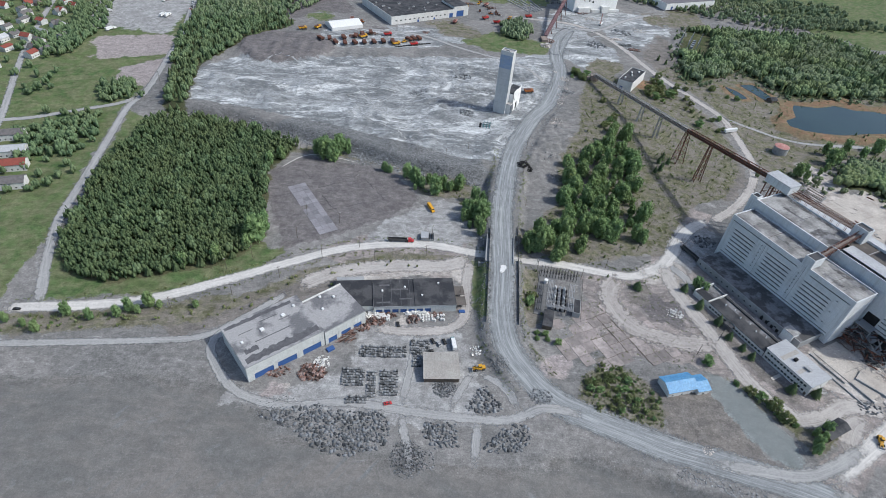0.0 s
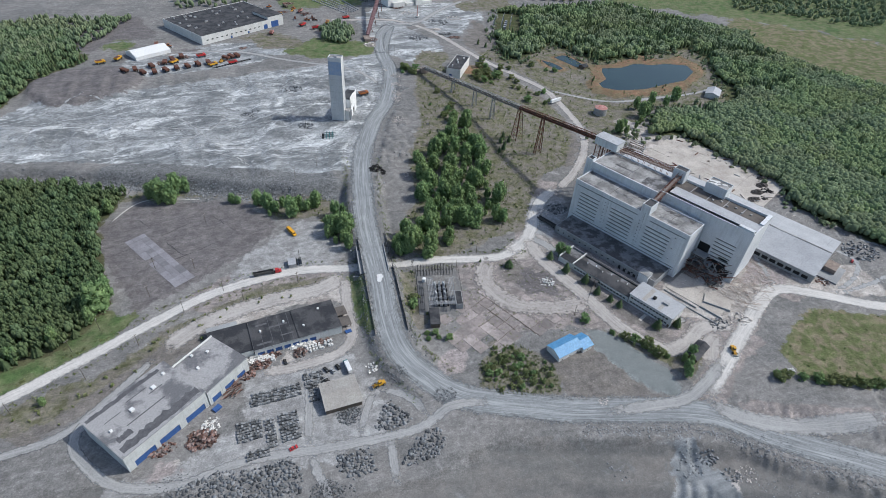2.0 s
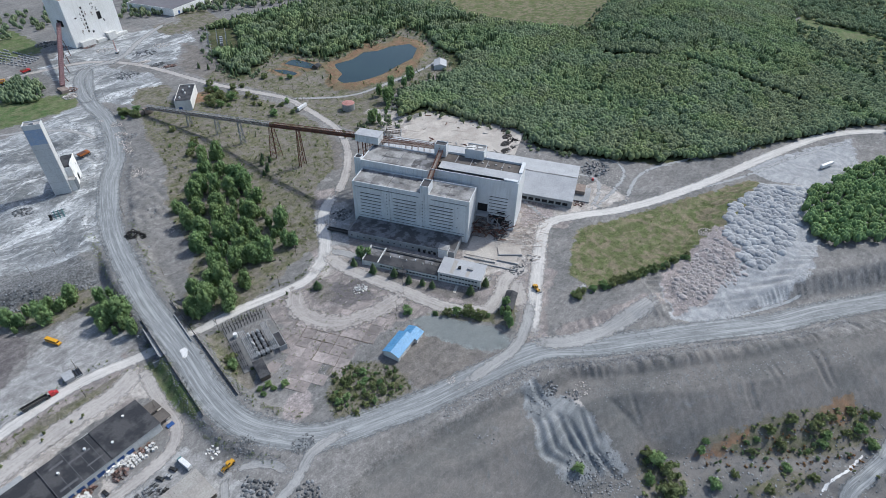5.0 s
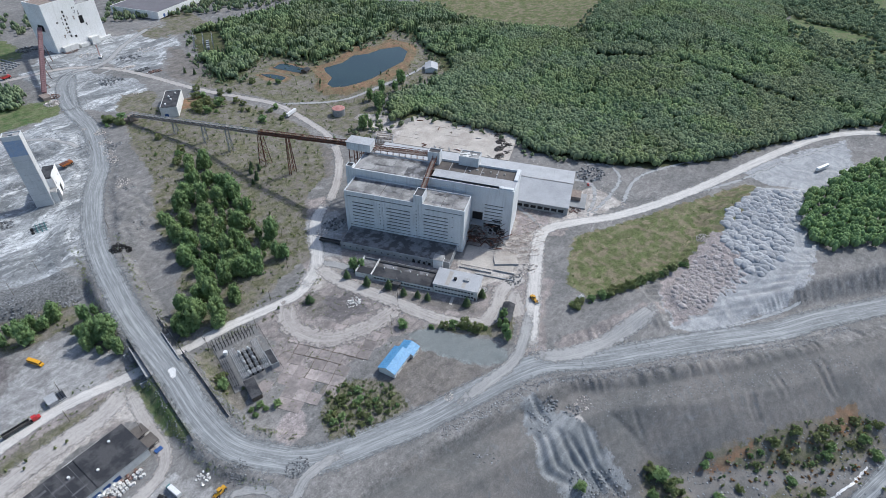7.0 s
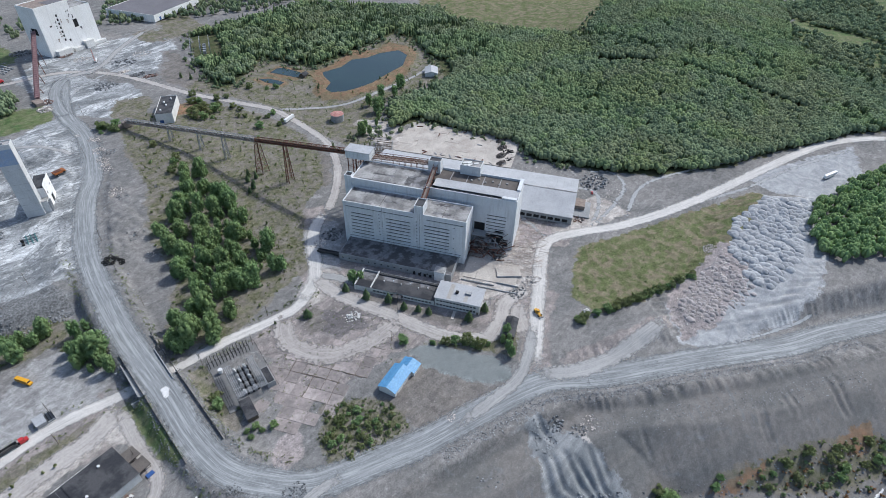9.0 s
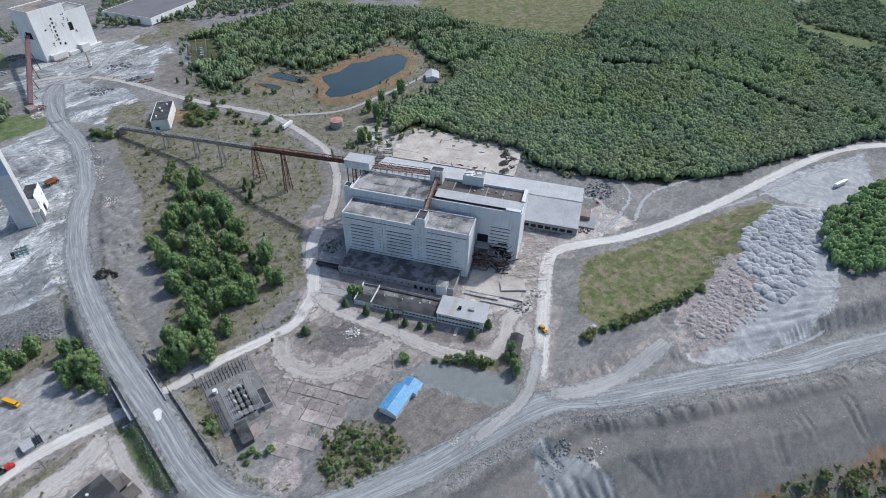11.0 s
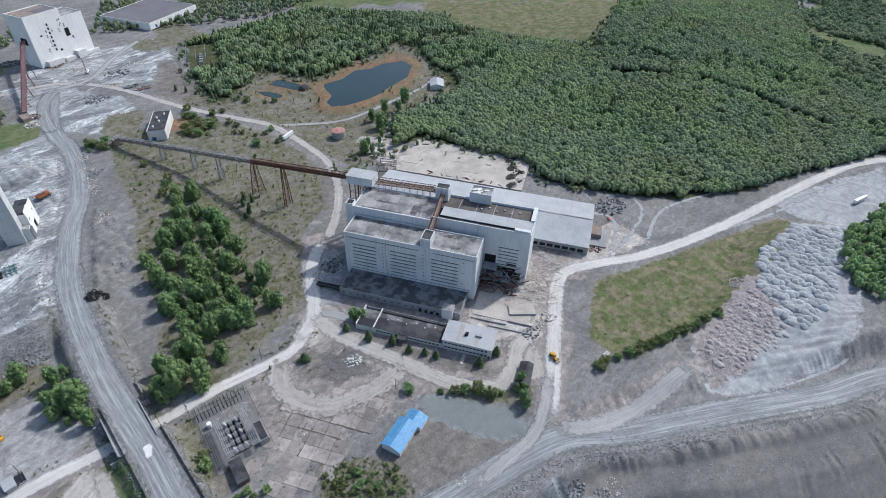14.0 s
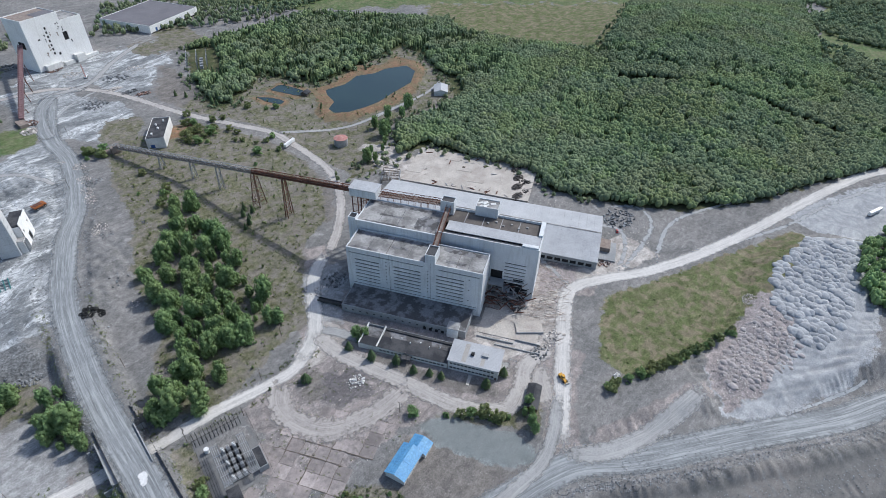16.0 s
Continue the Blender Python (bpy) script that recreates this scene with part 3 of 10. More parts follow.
ZONES = {
    "grass": [[(-267, 502), (-244, 487), (-248, 463), (-238, 401), (-246, 377), (-256, 376), (-260, 436)], [(640, 840), (808, 730), (1060, 490), (1700, 480), (1700, 1700), (420, 1700), (520, 1040), (610, 900)], [(-216, 763), (-165, 771), (-105, 798), (-107, 779), (-207, 741)], [(840, 150), (900, 118), (890, -60), (1150, -60), (1700, -60), (1700, 360), (1290, 232), (1085, 196)], [(-900, 150), (-250, 232), (-252, 330), (-262, 380), (-270, 446), (-276, 505), (-270, 544), (-276, 623), (-280, 690), (-310, 840), (-420, 1100), (-1200, 1100)], [(-226, 252), (-150, 262), (-100, 287), (-84, 306), (-112, 318), (-245, 300)], [(51, 304), (63, 303), (59, 273), (58, 244), (51, 244), (47, 263)], [(600, 880), (560, 1060), (1100, 1250), (900, 900), (742, 860)], [(60, 720), (110, 760), (190, 740), (170, 690), (110, 690)], [(110, 870), (230, 930), (215, 1000), (60, 980)]],
    "scrub": [[(118, 300), (165, 312), (200, 318), (250, 385), (285, 398), (318, 440), (335, 490), (330, 545), (300, 630), (215, 640), (190, 575), (172, 500), (140, 440), (128, 380), (90, 330)],
              [(112, 203), (127, 214), (143, 206), (155, 187), (151, 167), (131, 171), (116, 176), (104, 186)], [(194, 212), (206, 202), (226, 180), (244, 172), (262, 178), (264, 172), (246, 156), (232, 152), (222, 166), (212, 180), (206, 192)],
              [(306, 668), (345, 690), (430, 675), (630, 640), (625, 560), (580, 470), (440, 480), (400, 440), (350, 425), (345, 480), (352, 550), (330, 610)], [(88, 296), (100, 296), (96, 246), (84, 240), (80, 262)],
              [(-130, 245), (-60, 292), (-10, 310), (40, 308), (40, 302), (-10, 300), (-60, 282), (-125, 236), (-240, 222), (-240, 238)], [(-240, 240), (-150, 250), (-120, 262), (-100, 262), (-140, 236), (-240, 226)],
              [(216, 47), (226, 40), (222, 20), (200, 18), (196, 34)], [(246, 24), (300, -10), (322, -30), (340, -46), (330, -62), (290, -36), (262, -4)], [(240, -6), (262, -20), (280, -40), (262, -36), (236, -16)], [(-120, 440), (-90, 455), (20, 415), (60, 405), (66, 345), (50, 340), (44, 380), (14, 385), (-10, 428), (-90, 444)], [(1, 777), (52, 789), (87, 778), (110, 702), (53, 738)], [(352, 902), (400, 915), (442, 954), (472, 909), (435, 829), (393, 848), (355, 853)], [(236, 690), (269, 685), (264, 659), (237, 632), (211, 654)]],
    "soil": [[(161, 284), (178, 281), (172, 263), (160, 263)], [(203, 264), (209, 237), (225, 201), (234, 183), (242, 188), (230, 211), (210, 265)], [(353, 791), (365, 779), (353, 713), (344, 636), (335, 622), (311, 663), (302, 713)], [(-150, 238), (-104, 263), (-51, 295), (17, 303), (32, 292), (-22, 284), (-88, 247), (-137, 223)], [(290, 460), (330, 470), (322, 430), (290, 395), (262, 400), (262, 440)],
             [(-446, 700), (-290, 690), (-283, 620), (-372, 622)], [(-352, 610), (-290, 622), (-280, 560), (-330, 560)], [(-80, 292), (-40, 308), (-40, 314), (-82, 300)], [(150, 192), (180, 208), (190, 190), (204, 150), (216, 140), (190, 146), (152, 162)]],
    "asphalt": [ASPHALT_LOT, MOUND, [(164, 268), (176, 276), (199, 262), (188, 240), (166, 252)],
                [(-195, 845), (-109, 898), (-81, 819), (-159, 770)], [(15, 770), (60, 800), (-40, 745), (-100, 735)]],
    "beige": [[(186, 308), (232, 392), (262, 372), (236, 330), (262, 240), (288, 205), (335, 225), (345, 196), (300, 168), (262, 178), (232, 172), (206, 212), (196, 246), (182, 280)],
              [(128, 290), (150, 294), (196, 296), (214, 240), (212, 196), (180, 212), (140, 218), (118, 226), (126, 250)], [(-69, 285), (-24, 301), (24, 303), (46, 307), (46, 274), (41, 239), (36, 239), (41, 281), (-24, 292), (-46, 283)], [(255, 215), (300, 240), (345, 200), (310, 178), (276, 190)],
              [(-40, 290), (40, 300), (52, 332), (44, 372), (14, 364), (-14, 338), (-50, 318), (-60, 306)], [(360, 420), (372, 470), (392, 480), (384, 430)], [(330, 215), (360, 240), (380, 190), (352, 182)], [(240, 172), (262, 188), (300, 186), (300, 160), (262, 146), (240, 128), (214, 136), (236, 150), (246, 156)], [(246, 130), (290, 112), (334, 94), (326, 84), (290, 100), (252, 118)]],
    "dust": [[(189, 694), (216, 770), (247, 776), (275, 717), (261, 665), (218, 648)], [(273, 768), (300, 833), (326, 849), (346, 813), (322, 753), (293, 726)], [(-225, 520), (-160, 508), (-100, 488), (-60, 472), (0, 448), (60, 428), (95, 432), (125, 505), (150, 560), (178, 640), (186, 700), (100, 668), (0, 655), (-90, 640), (-190, 640), (-228, 590)],
             [(160, 700), (186, 760), (180, 850), (240, 880), (430, 930), (380, 820), (320, 760), (262, 800), (210, 740)], [(-170, 665), (-100, 740), (60, 770), (90, 730), (20, 690), (-60, 680)]],
    "pit": [[(-900, 160), (-150, 196), (-90, 190), (-60, 160), (0, 146), (60, 142), (100, 150), (140, 140), (190, 122), (232, 104), (256, 82), (306, 44), (372, -8), (470, -90), (700, -240), (500, -900), (-900, -900)]],
    "tailings": [[(526, 88), (556, 40), (500, 22), (440, 14), (395, 20), (362, 38), (328, 55), (318, 74), (346, 96), (408, 91), (470, 98)], [(560, 110), (640, 70), (700, 40), (640, 20), (560, 40), (548, 80)]],
    "reed": [[(404, 556), (424, 574), (440, 609), (472, 604), (507, 616), (534, 624), (554, 603), (592, 615), (602, 580), (590, 556), (562, 537), (525, 517), (485, 510), (451, 512), (420, 518), (402, 535)], [(400, 644), (428, 650), (440, 618), (436, 600), (412, 598), (402, 622)], [(376, 640), (398, 630), (404, 600), (390, 592), (376, 612)]],
    "wood": [FOREST, PINES, [(-282, 690), (-235, 500), (-215, 505), (-228, 600), (-200, 680), (-150, 740), (-200, 860), (-300, 900)]],
    # banks turned from the sun, their shade put into the rock colour
    "painted_shade_rock": [[(-130, 480), (-100, 492), (-60, 476), (0, 452), (70, 428), (70, 400), (20, 405), (-30, 430), (-80, 452)], [(60, 300), (85, 360), (100, 400), (84, 410), (56, 340)]],
    "meadow": [MEADOW, [(735, 620), (764, 720), (808, 730), (1060, 490), (776, 394)]],
    "pale": [[(-40, 285), (-6, 289), (33, 301), (48, 309), (49, 295), (44, 276), (32, 288), (-6, 282), (-41, 273)], [(175, 301), (197, 312), (208, 313), (211, 298), (204, 285), (189, 283), (175, 285)], [(250, 215), (262, 196), (300, 178), (345, 196), (352, 250), (320, 262), (300, 232), (272, 228)], [(352, 196), (390, 180), (430, 165), (436, 200), (400, 215), (372, 205)], [(360, 372), (386, 466), (400, 470), (420, 436), (408, 400), (380, 370)], [(200, 96), (207, 99), (216, 92), (213, 82), (203, 90)], [(190, 109), (194, 108), (199, 100), (192, 98)], [(-76, 188), (-62, 194), (-60, 188), (-70, 182)], [(-13, 230), (5, 252), (4, 238), (-6, 234)], [(163, 149), (166, 155), (170, 150)]],
    "gravel": [[(226, 356), (257, 352), (243, 323), (227, 315), (215, 299), (206, 312), (205, 325)], [(-300, 840), (-420, 860), (-432, 760), (-420, 705), (-296, 700)], [(-22, 340), (14, 368), (30, 380), (46, 376), (56, 330), (40, 318), (10, 322), (-30, 316)], [(4, 238), (-24, 236), (-29, 203), (-48, 194), (-65, 189), (-99, 186), (-95, 179), (-40, 175), (43, 166), (50, 190), (40, 234)]],
    "pink": [[(-304, 552), (-310, 595), (-270, 625), (-267, 583), (-269, 548), (-285, 557)], [(-374, 678), (-286, 694), (-273, 634), (-345, 610)], [(-79, 189), (-66, 193), (-60, 187), (-67, 182), (-76, 183)], [(322, 74), (352, 100), (410, 92), (440, 92), (430, 66), (392, 60), (350, 60)], [(86, 214), (110, 220), (100, 200), (84, 198)], [(330, 214), (352, 232), (366, 208), (350, 196)]],
    "slide": [[(198, 121), (204, 119), (208, 100), (214, 84), (204, 48), (172, 68), (172, 92), (184, 104)]],
    "rusty": [[(236, 26), (252, 14), (278, 4), (272, 0), (244, 12)], [(314, -26), (330, -30), (342, -38), (334, -44), (318, -40)], [(260, 640), (300, 630), (296, 600), (262, 612)]],
    "basin": [[(190, 206), (198, 204), (209, 192), (212, 181), (224, 161), (220, 143), (203, 150), (194, 170), (187, 190)]],
}


def zone_mask(x, y, name):
    best = np.full(np.shape(x), -1e3)
    for poly in ZONES[name]:
        best = np.maximum(best, inside(x, y, poly))
    return np.clip(0.5 + best / (9.0 if name in ("basin", "beige", "pale") else 14.0), 0, 1)


def ground_material():
    m = bpy.data.materials.new("quarry_ground")
    m.use_nodes = True
    nt = m.node_tree
    n, link = nt.nodes, nt.links.new
    b = n["Principled BSDF"]
    geo = n.new("ShaderNodeNewGeometry")

    def noise_at(scale, detail=4, stretch=None, dist=0.0, turn=40):
        t = n.new("ShaderNodeTexNoise")
        t.inputs["Scale"].default_value, t.inputs["Detail"].default_value, t.inputs["Distortion"].default_value = scale, detail, dist
        if stretch:
            mp = n.new("ShaderNodeMapping")
            mp.inputs["Scale"].default_value, mp.inputs["Rotation"].default_value = stretch, (0, 0, radians(turn))
            link(geo.outputs["Position"], mp.inputs["Vector"])
            link(mp.outputs[0], t.inputs["Vector"])
        else:
            link(geo.outputs["Position"], t.inputs["Vector"])
        return t.outputs[0]

    def math_node(op, a, c):
        t = n.new("ShaderNodeMath")
        t.operation = op
        for i, v in enumerate((a, c)):
            if isinstance(v, (int, float)):
                t.inputs[i].default_value = v
            else:
                link(v, t.inputs[i])
        return t.outputs[0]

    def ranged(v, lo, hi, to0=0.0, to1=1.0):
        t = n.new("ShaderNodeMapRange")
        t.interpolation_type = "SMOOTHSTEP"
        for i, k in enumerate((lo, hi, to0, to1)):
            t.inputs[i + 1].default_value = k
        link(v, t.inputs[0])
        return t.outputs[0]

    def mixed(f, a, c):
        t = n.new("ShaderNodeMix")
        t.data_type = "RGBA"
        link(f, t.inputs[0])
        for i, v in ((6, a), (7, c)):
            if isinstance(v, tuple):
                t.inputs[i].default_value = (*v, 1)
            else:
                link(v, t.inputs[i])
        return t.outputs[2]

    broad, mid, fine = noise_at(0.018, 5, None, 0.8), noise_at(0.11, 5), noise_at(0.8, 4)
    swirl = noise_at(0.05, 6, None, 2.5)
    streaks = noise_at(0.03, 6, (1, 3.5, 1), 1.2)
    stones, specks = noise_at(1.7, 3), noise_at(0.9, 1)
    scuff_a, scuff_b, stain = noise_at(0.16, 4, (1, 7, 1), 0.6, 25), noise_at(0.2, 4, (1, 6, 1), 0.8, -50), noise_at(0.14, 6, None, 0.5)
    dusty = noise_at(0.075, 7, (1, 2.2, 1), 1.0)
    jitter = math_node("ADD", math_node("MULTIPLY", math_node("SUBTRACT", mid, 0.5), 1.15), math_node("MULTIPLY", math_node("SUBTRACT", fine, 0.5), 0.4))
    edge_noise = jitter
    base = mixed(ranged(broad, 0.38, 0.62), (0.17, 0.168, 0.166), (0.215, 0.208, 0.203))
    base = mixed(ranged(swirl, 0.58, 0.78), base, (0.285, 0.281, 0.278))
    grit_tex = n.new("ShaderNodeTexNoise")
    for key, v in (("Scale", 1.1), ("Detail", 6), ("Roughness", 0.75)):
        grit_tex.inputs[key].default_value = v
    link(geo.outputs["Position"], grit_tex.inputs["Vector"])
    grit = grit_tex.outputs[0]

    def rough_noise(scale, detail, rough, dist=0.0, stretch=(1, 1, 1), turn=0):
        t, mp = n.new("ShaderNodeTexNoise"), n.new("ShaderNodeMapping")
        for key, v in (("Scale", scale), ("Detail", detail), ("Roughness", rough), ("Distortion", dist)):
            t.inputs[key].default_value = v
        mp.vector_type = "TEXTURE"
        mp.inputs["Scale"].default_value, mp.inputs["Rotation"].default_value = tuple(1 / v for v in stretch), (0, 0, radians(turn))
        link(geo.outputs["Position"], mp.inputs["Vector"])
        link(mp.outputs[0], t.inputs["Vector"])
        return t.outputs[0]

    blotch = rough_noise(0.28, 8, 0.72, 0.3)
    rills = rough_noise(0.3, 5, 0.55, 0.2, (1, 0.07, 1), -40.5)
    swathe = rough_noise(0.013, 12, 0.72, 0.5, (1, 2.4, 1), -12)
    powder = rough_noise(0.02, 12, 0.74, 0.9, (1, 2.8, 1), 8)
    scrape = ranged(math_node("ABSOLUTE", math_node("SUBTRACT", rough_noise(0.07, 8, 0.62, 0.8, (1, 2.0, 1), 15), 0.5), 0.0), 0.0, 0.035, 0.75, 0.0)
    rut = ranged(math_node("ABSOLUTE", math_node("SUBTRACT", rough_noise(0.045, 5, 0.55, 1.2, (1, 1.6, 1), -30), 0.5), 0.0), 0.0, 0.012, 0.55, 0.0)
    looks = {
        "wood": mixed(ranged(mid, 0.35, 0.65), (0.06, 0.075, 0.035), (0.095, 0.095, 0.055)),
        "grass": mixed(ranged(mid, 0.35, 0.65), mixed(ranged(broad, 0.4, 0.6), (0.075, 0.12, 0.048), (0.105, 0.14, 0.062)), (0.14, 0.152, 0.085)),
        "scrub": mixed(ranged(mid, 0.36, 0.64), mixed(ranged(blotch, 0.4, 0.6), (0.105, 0.112, 0.062), (0.15, 0.143, 0.1)), (0.18, 0.165, 0.145)),
        "soil": mixed(ranged(mid, 0.35, 0.65), (0.15, 0.14, 0.133), (0.19, 0.175, 0.162)),
        "asphalt": mixed(ranged(mid, 0.35, 0.7), (0.135, 0.126, 0.129), (0.165, 0.153, 0.153)),
        "beige": mixed(ranged(swirl, 0.35, 0.65), (0.29, 0.258, 0.246), (0.205, 0.188, 0.183)),
        "dust": mixed(rut, mixed(scrape, mixed(ranged(powder, 0.5, 0.6), mixed(ranged(swathe, 0.42, 0.58), (0.16, 0.169, 0.176), (0.315, 0.328, 0.338)), (0.52, 0.535, 0.545)), (0.15, 0.157, 0.163)), (0.4, 0.414, 0.424)),
        "pit": mixed(ranged(math_node("MULTIPLY", rills, ranged(swathe, 0.4, 0.6, 0.7, 1.1)), 0.56, 0.8), mixed(ranged(swirl, 0.6, 0.8), mixed(ranged(swathe, 0.38, 0.62), (0.142, 0.142, 0.14), (0.188, 0.178, 0.17)), (0.19, 0.197, 0.201)), (0.168, 0.174, 0.178)),
        "tailings": mixed(ranged(swirl, 0.35, 0.65), (0.28, 0.29, 0.304), (0.37, 0.377, 0.388)),
        "meadow": mixed(ranged(mid, 0.4, 0.56), mixed(ranged(fine, 0.4, 0.6), (0.088, 0.112, 0.046), (0.125, 0.138, 0.068)), mixed(ranged(swirl, 0.4, 0.58), mixed(ranged(fine, 0.4, 0.6), (0.155, 0.155, 0.088), (0.12, 0.13, 0.066)), (0.19, 0.165, 0.115))),
        "pale": mixed(ranged(mid, 0.35, 0.65), (0.46, 0.43, 0.405), (0.31, 0.285, 0.265)),
        "pink": mixed(ranged(fine, 0.35, 0.65), (0.34, 0.3, 0.295), (0.25, 0.225, 0.22)),
        "slide": mixed(ranged(streaks, 0.4, 0.62), (0.18, 0.192, 0.202), (0.26, 0.272, 0.282)),
        "rusty": mixed(ranged(mid, 0.35, 0.65), (0.24, 0.145, 0.095), (0.18, 0.14, 0.1)),
        "gravel": mixed(ranged(swirl, 0.35, 0.65), (0.325, 0.325, 0.325), (0.25, 0.247, 0.247)),
        "reed": mixed(ranged(mid, 0.35, 0.65), (0.21, 0.135, 0.09), (0.17, 0.14, 0.09)),
        # rock tones darkened to paint in the shade of the banks
        "painted_shade_rock": mixed(ranged(fine, 0.35, 0.65), (0.11, 0.112, 0.115), (0.2, 0.205, 0.21)),
        "basin": mixed(ranged(swirl, 0.35, 0.65), (0.185, 0.203, 0.204), (0.2, 0.216, 0.216)),
    }
    colour, calm = base, 0.0
    order = ["pit", "dust", "beige", "asphalt", "soil", "painted_shade_rock", "tailings", "scrub", "basin", "grass", "wood", "reed", "meadow", "pale", "gravel", "pink", "slide", "rusty"]
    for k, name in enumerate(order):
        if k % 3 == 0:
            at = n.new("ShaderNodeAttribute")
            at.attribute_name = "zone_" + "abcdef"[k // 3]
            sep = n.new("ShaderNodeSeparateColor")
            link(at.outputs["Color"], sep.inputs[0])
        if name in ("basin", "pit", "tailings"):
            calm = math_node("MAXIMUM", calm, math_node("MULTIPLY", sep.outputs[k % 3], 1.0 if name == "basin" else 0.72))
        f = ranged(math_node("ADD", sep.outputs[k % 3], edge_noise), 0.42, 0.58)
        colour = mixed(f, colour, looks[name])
    grain = n.new("ShaderNodeMix")
    grain.data_type, grain.blend_type = "RGBA", "MULTIPLY"
    grain.inputs[0].default_value = 1
    link(colour, grain.inputs[6])
    wear = math_node("MULTIPLY", math_node("MULTIPLY", ranged(scuff_a, 0.58, 0.64, 1.0, 1.14), ranged(scuff_b, 0.6, 0.66, 1.0, 1.12)), ranged(stain, 0.6, 0.7, 1.0, 0.84))
    gritty = math_node("MULTIPLY", ranged(blotch, 0.34, 0.66, 0.82, 1.18), math_node("MULTIPLY", ranged(grit, 0.34, 0.66, 0.8, 1.2), ranged(specks, 0.68, 0.74, 1.0, 1.4)))
    link(math_node("MULTIPLY", math_node("MULTIPLY", ranged(dusty, 0.36, 0.64, 0.9, 1.1), wear), gritty), grain.inputs[7])
    link(ranged(calm, 0.4, 0.95, 1.0, 0.2), grain.inputs[0])
    link(grain.outputs[2], b.inputs["Base Color"])
    b.inputs["Roughness"].default_value, b.inputs["Specular IOR Level"].default_value = 0.95, 0.1
    bp = n.new("ShaderNodeBump")
    bp.inputs["Strength"].default_value, bp.inputs["Distance"].default_value = 0.3, 0.8
    link(math_node("ADD", math_node("MULTIPLY", grit, 0.5), math_node("MULTIPLY", blotch, 1.3)), bp.inputs["Height"])
    link(bp.outputs[0], b.inputs["Normal"])
    return m, order


def build_ground():
    def axis(spans, far):
        core = np.concatenate([np.arange(lo, hi, step) for lo, hi, step in spans])
        out = []
        for v, d, sign in ((core[0], spans[0][2], -1), (core[-1], spans[-1][2], 1)):
            side = []
            while abs(v) < far:
                d *= 1.22
                v += sign * d
                side.append(v)
            out.append(side)
        return np.array(out[0][::-1] + list(core) + out[1])

    xs, ys = axis([(-290, 110, 2.6), (110, 420, 1.3), (420, 545, 1.4), (545, 680, 3.0)], 4500), axis([(-80, 150, 1.3), (150, 620, 2.4)], 4500)
    gx, gy = np.meshgrid(xs, ys)
    x, y = gx.ravel(), gy.ravel()
    z = ground_z(x, y)
    GRID.update(x=xs, y=ys, z=z.reshape(gx.shape))
    co = np.stack([x, y, z], 1)
    nx, ny = len(xs), len(ys)
    i = np.arange(nx * ny).reshape(ny, nx)
    quads = np.stack([i[:-1, :-1], i[:-1, 1:], i[1:, 1:], i[1:, :-1]], -1).reshape(-1, 4)
    me = bpy.data.meshes.new("ground")
    me.vertices.add(len(co))
    me.vertices.foreach_set("co", co.astype(np.float32).ravel())
    me.loops.add(quads.size)
    me.loops.foreach_set("vertex_index", quads.ravel().astype(np.int32))
    me.polygons.add(len(quads))
    me.polygons.foreach_set("loop_start", np.arange(0, quads.size, 4, dtype=np.int32))
    me.polygons.foreach_set("use_smooth", np.ones(len(quads), bool))
    me.update(calc_edges=True)
    mat, order = ground_material()
    for k in range(0, len(order), 3):
        rgb = np.ones((len(co), 4), np.float32)
        for j in range(3):
            rgb[:, j] = zone_mask(x, y, order[k + j])
        me.attributes.new("zone_" + "abcdef"[k // 3], "FLOAT_COLOR", "POINT").data.foreach_set("color", rgb.ravel())
    me.materials.append(mat)
    return tagged(new("ground", me), "grey quarry ground with dust, scrub and grass", "ground", kind="structure")


ground = build_ground()


# ---- helpers for meshes ----
def box(bm, x0, y0, z0, x1, y1, z1, m=None):
    vs = [bm.verts.new((x, y, z)) for z in (z0, z1) for x, y in ((x0, y0), (x1, y0), (x1, y1), (x0, y1))]
    for f in ((3, 2, 1, 0), (4, 5, 6, 7), (0, 1, 5, 4), (1, 2, 6, 5), (2, 3, 7, 6), (3, 0, 4, 7)):
        bm.faces.new([vs[k] for k in f])
    if m is not None:
        for v in vs:
            v.co = m @ v.co
    return vs


def beam(bm, a, b, w, h=None):
    """A square bar from a to b."""
    a, b, h = Vector(a), Vector(b), h or w
    d = b - a
    q = d.to_track_quat("X", "Z").to_matrix().to_4x4()
    box(bm, 0, -w / 2, -h / 2, d.length, w / 2, h / 2, Matrix.Translation(a) @ q)


def prism(bm, pts, z0, z1):
    lo, hi = [bm.verts.new((x, y, z0)) for x, y in pts], [bm.verts.new((x, y, z1)) for x, y in pts]
    k = len(pts)
    bm.faces.new(hi)
    bm.faces.new(lo[::-1])
    for i in range(k):
        bm.faces.new((lo[i], lo[(i + 1) % k], hi[(i + 1) % k], hi[i]))


def drum(bm, x, y, z0, z1, r0, r1=None, n=14, m=None):
    """An upright round body; m turns it."""
    r1 = r0 if r1 is None else r1
    ring = [(math.cos(2 * math.pi * i / n), math.sin(2 * math.pi * i / n)) for i in range(n)]
    lo, hi = [bm.verts.new((x + c * r0, y + s * r0, z0)) for c, s in ring], [bm.verts.new((x + c * r1, y + s * r1, z1)) for c, s in ring]
    bm.faces.new(hi)
    bm.faces.new(lo[::-1])
    for i in range(n):
        bm.faces.new((lo[i], lo[(i + 1) % n], hi[(i + 1) % n], hi[i]))
    if m is not None:
        for v in lo + hi:
            v.co = m @ v.co


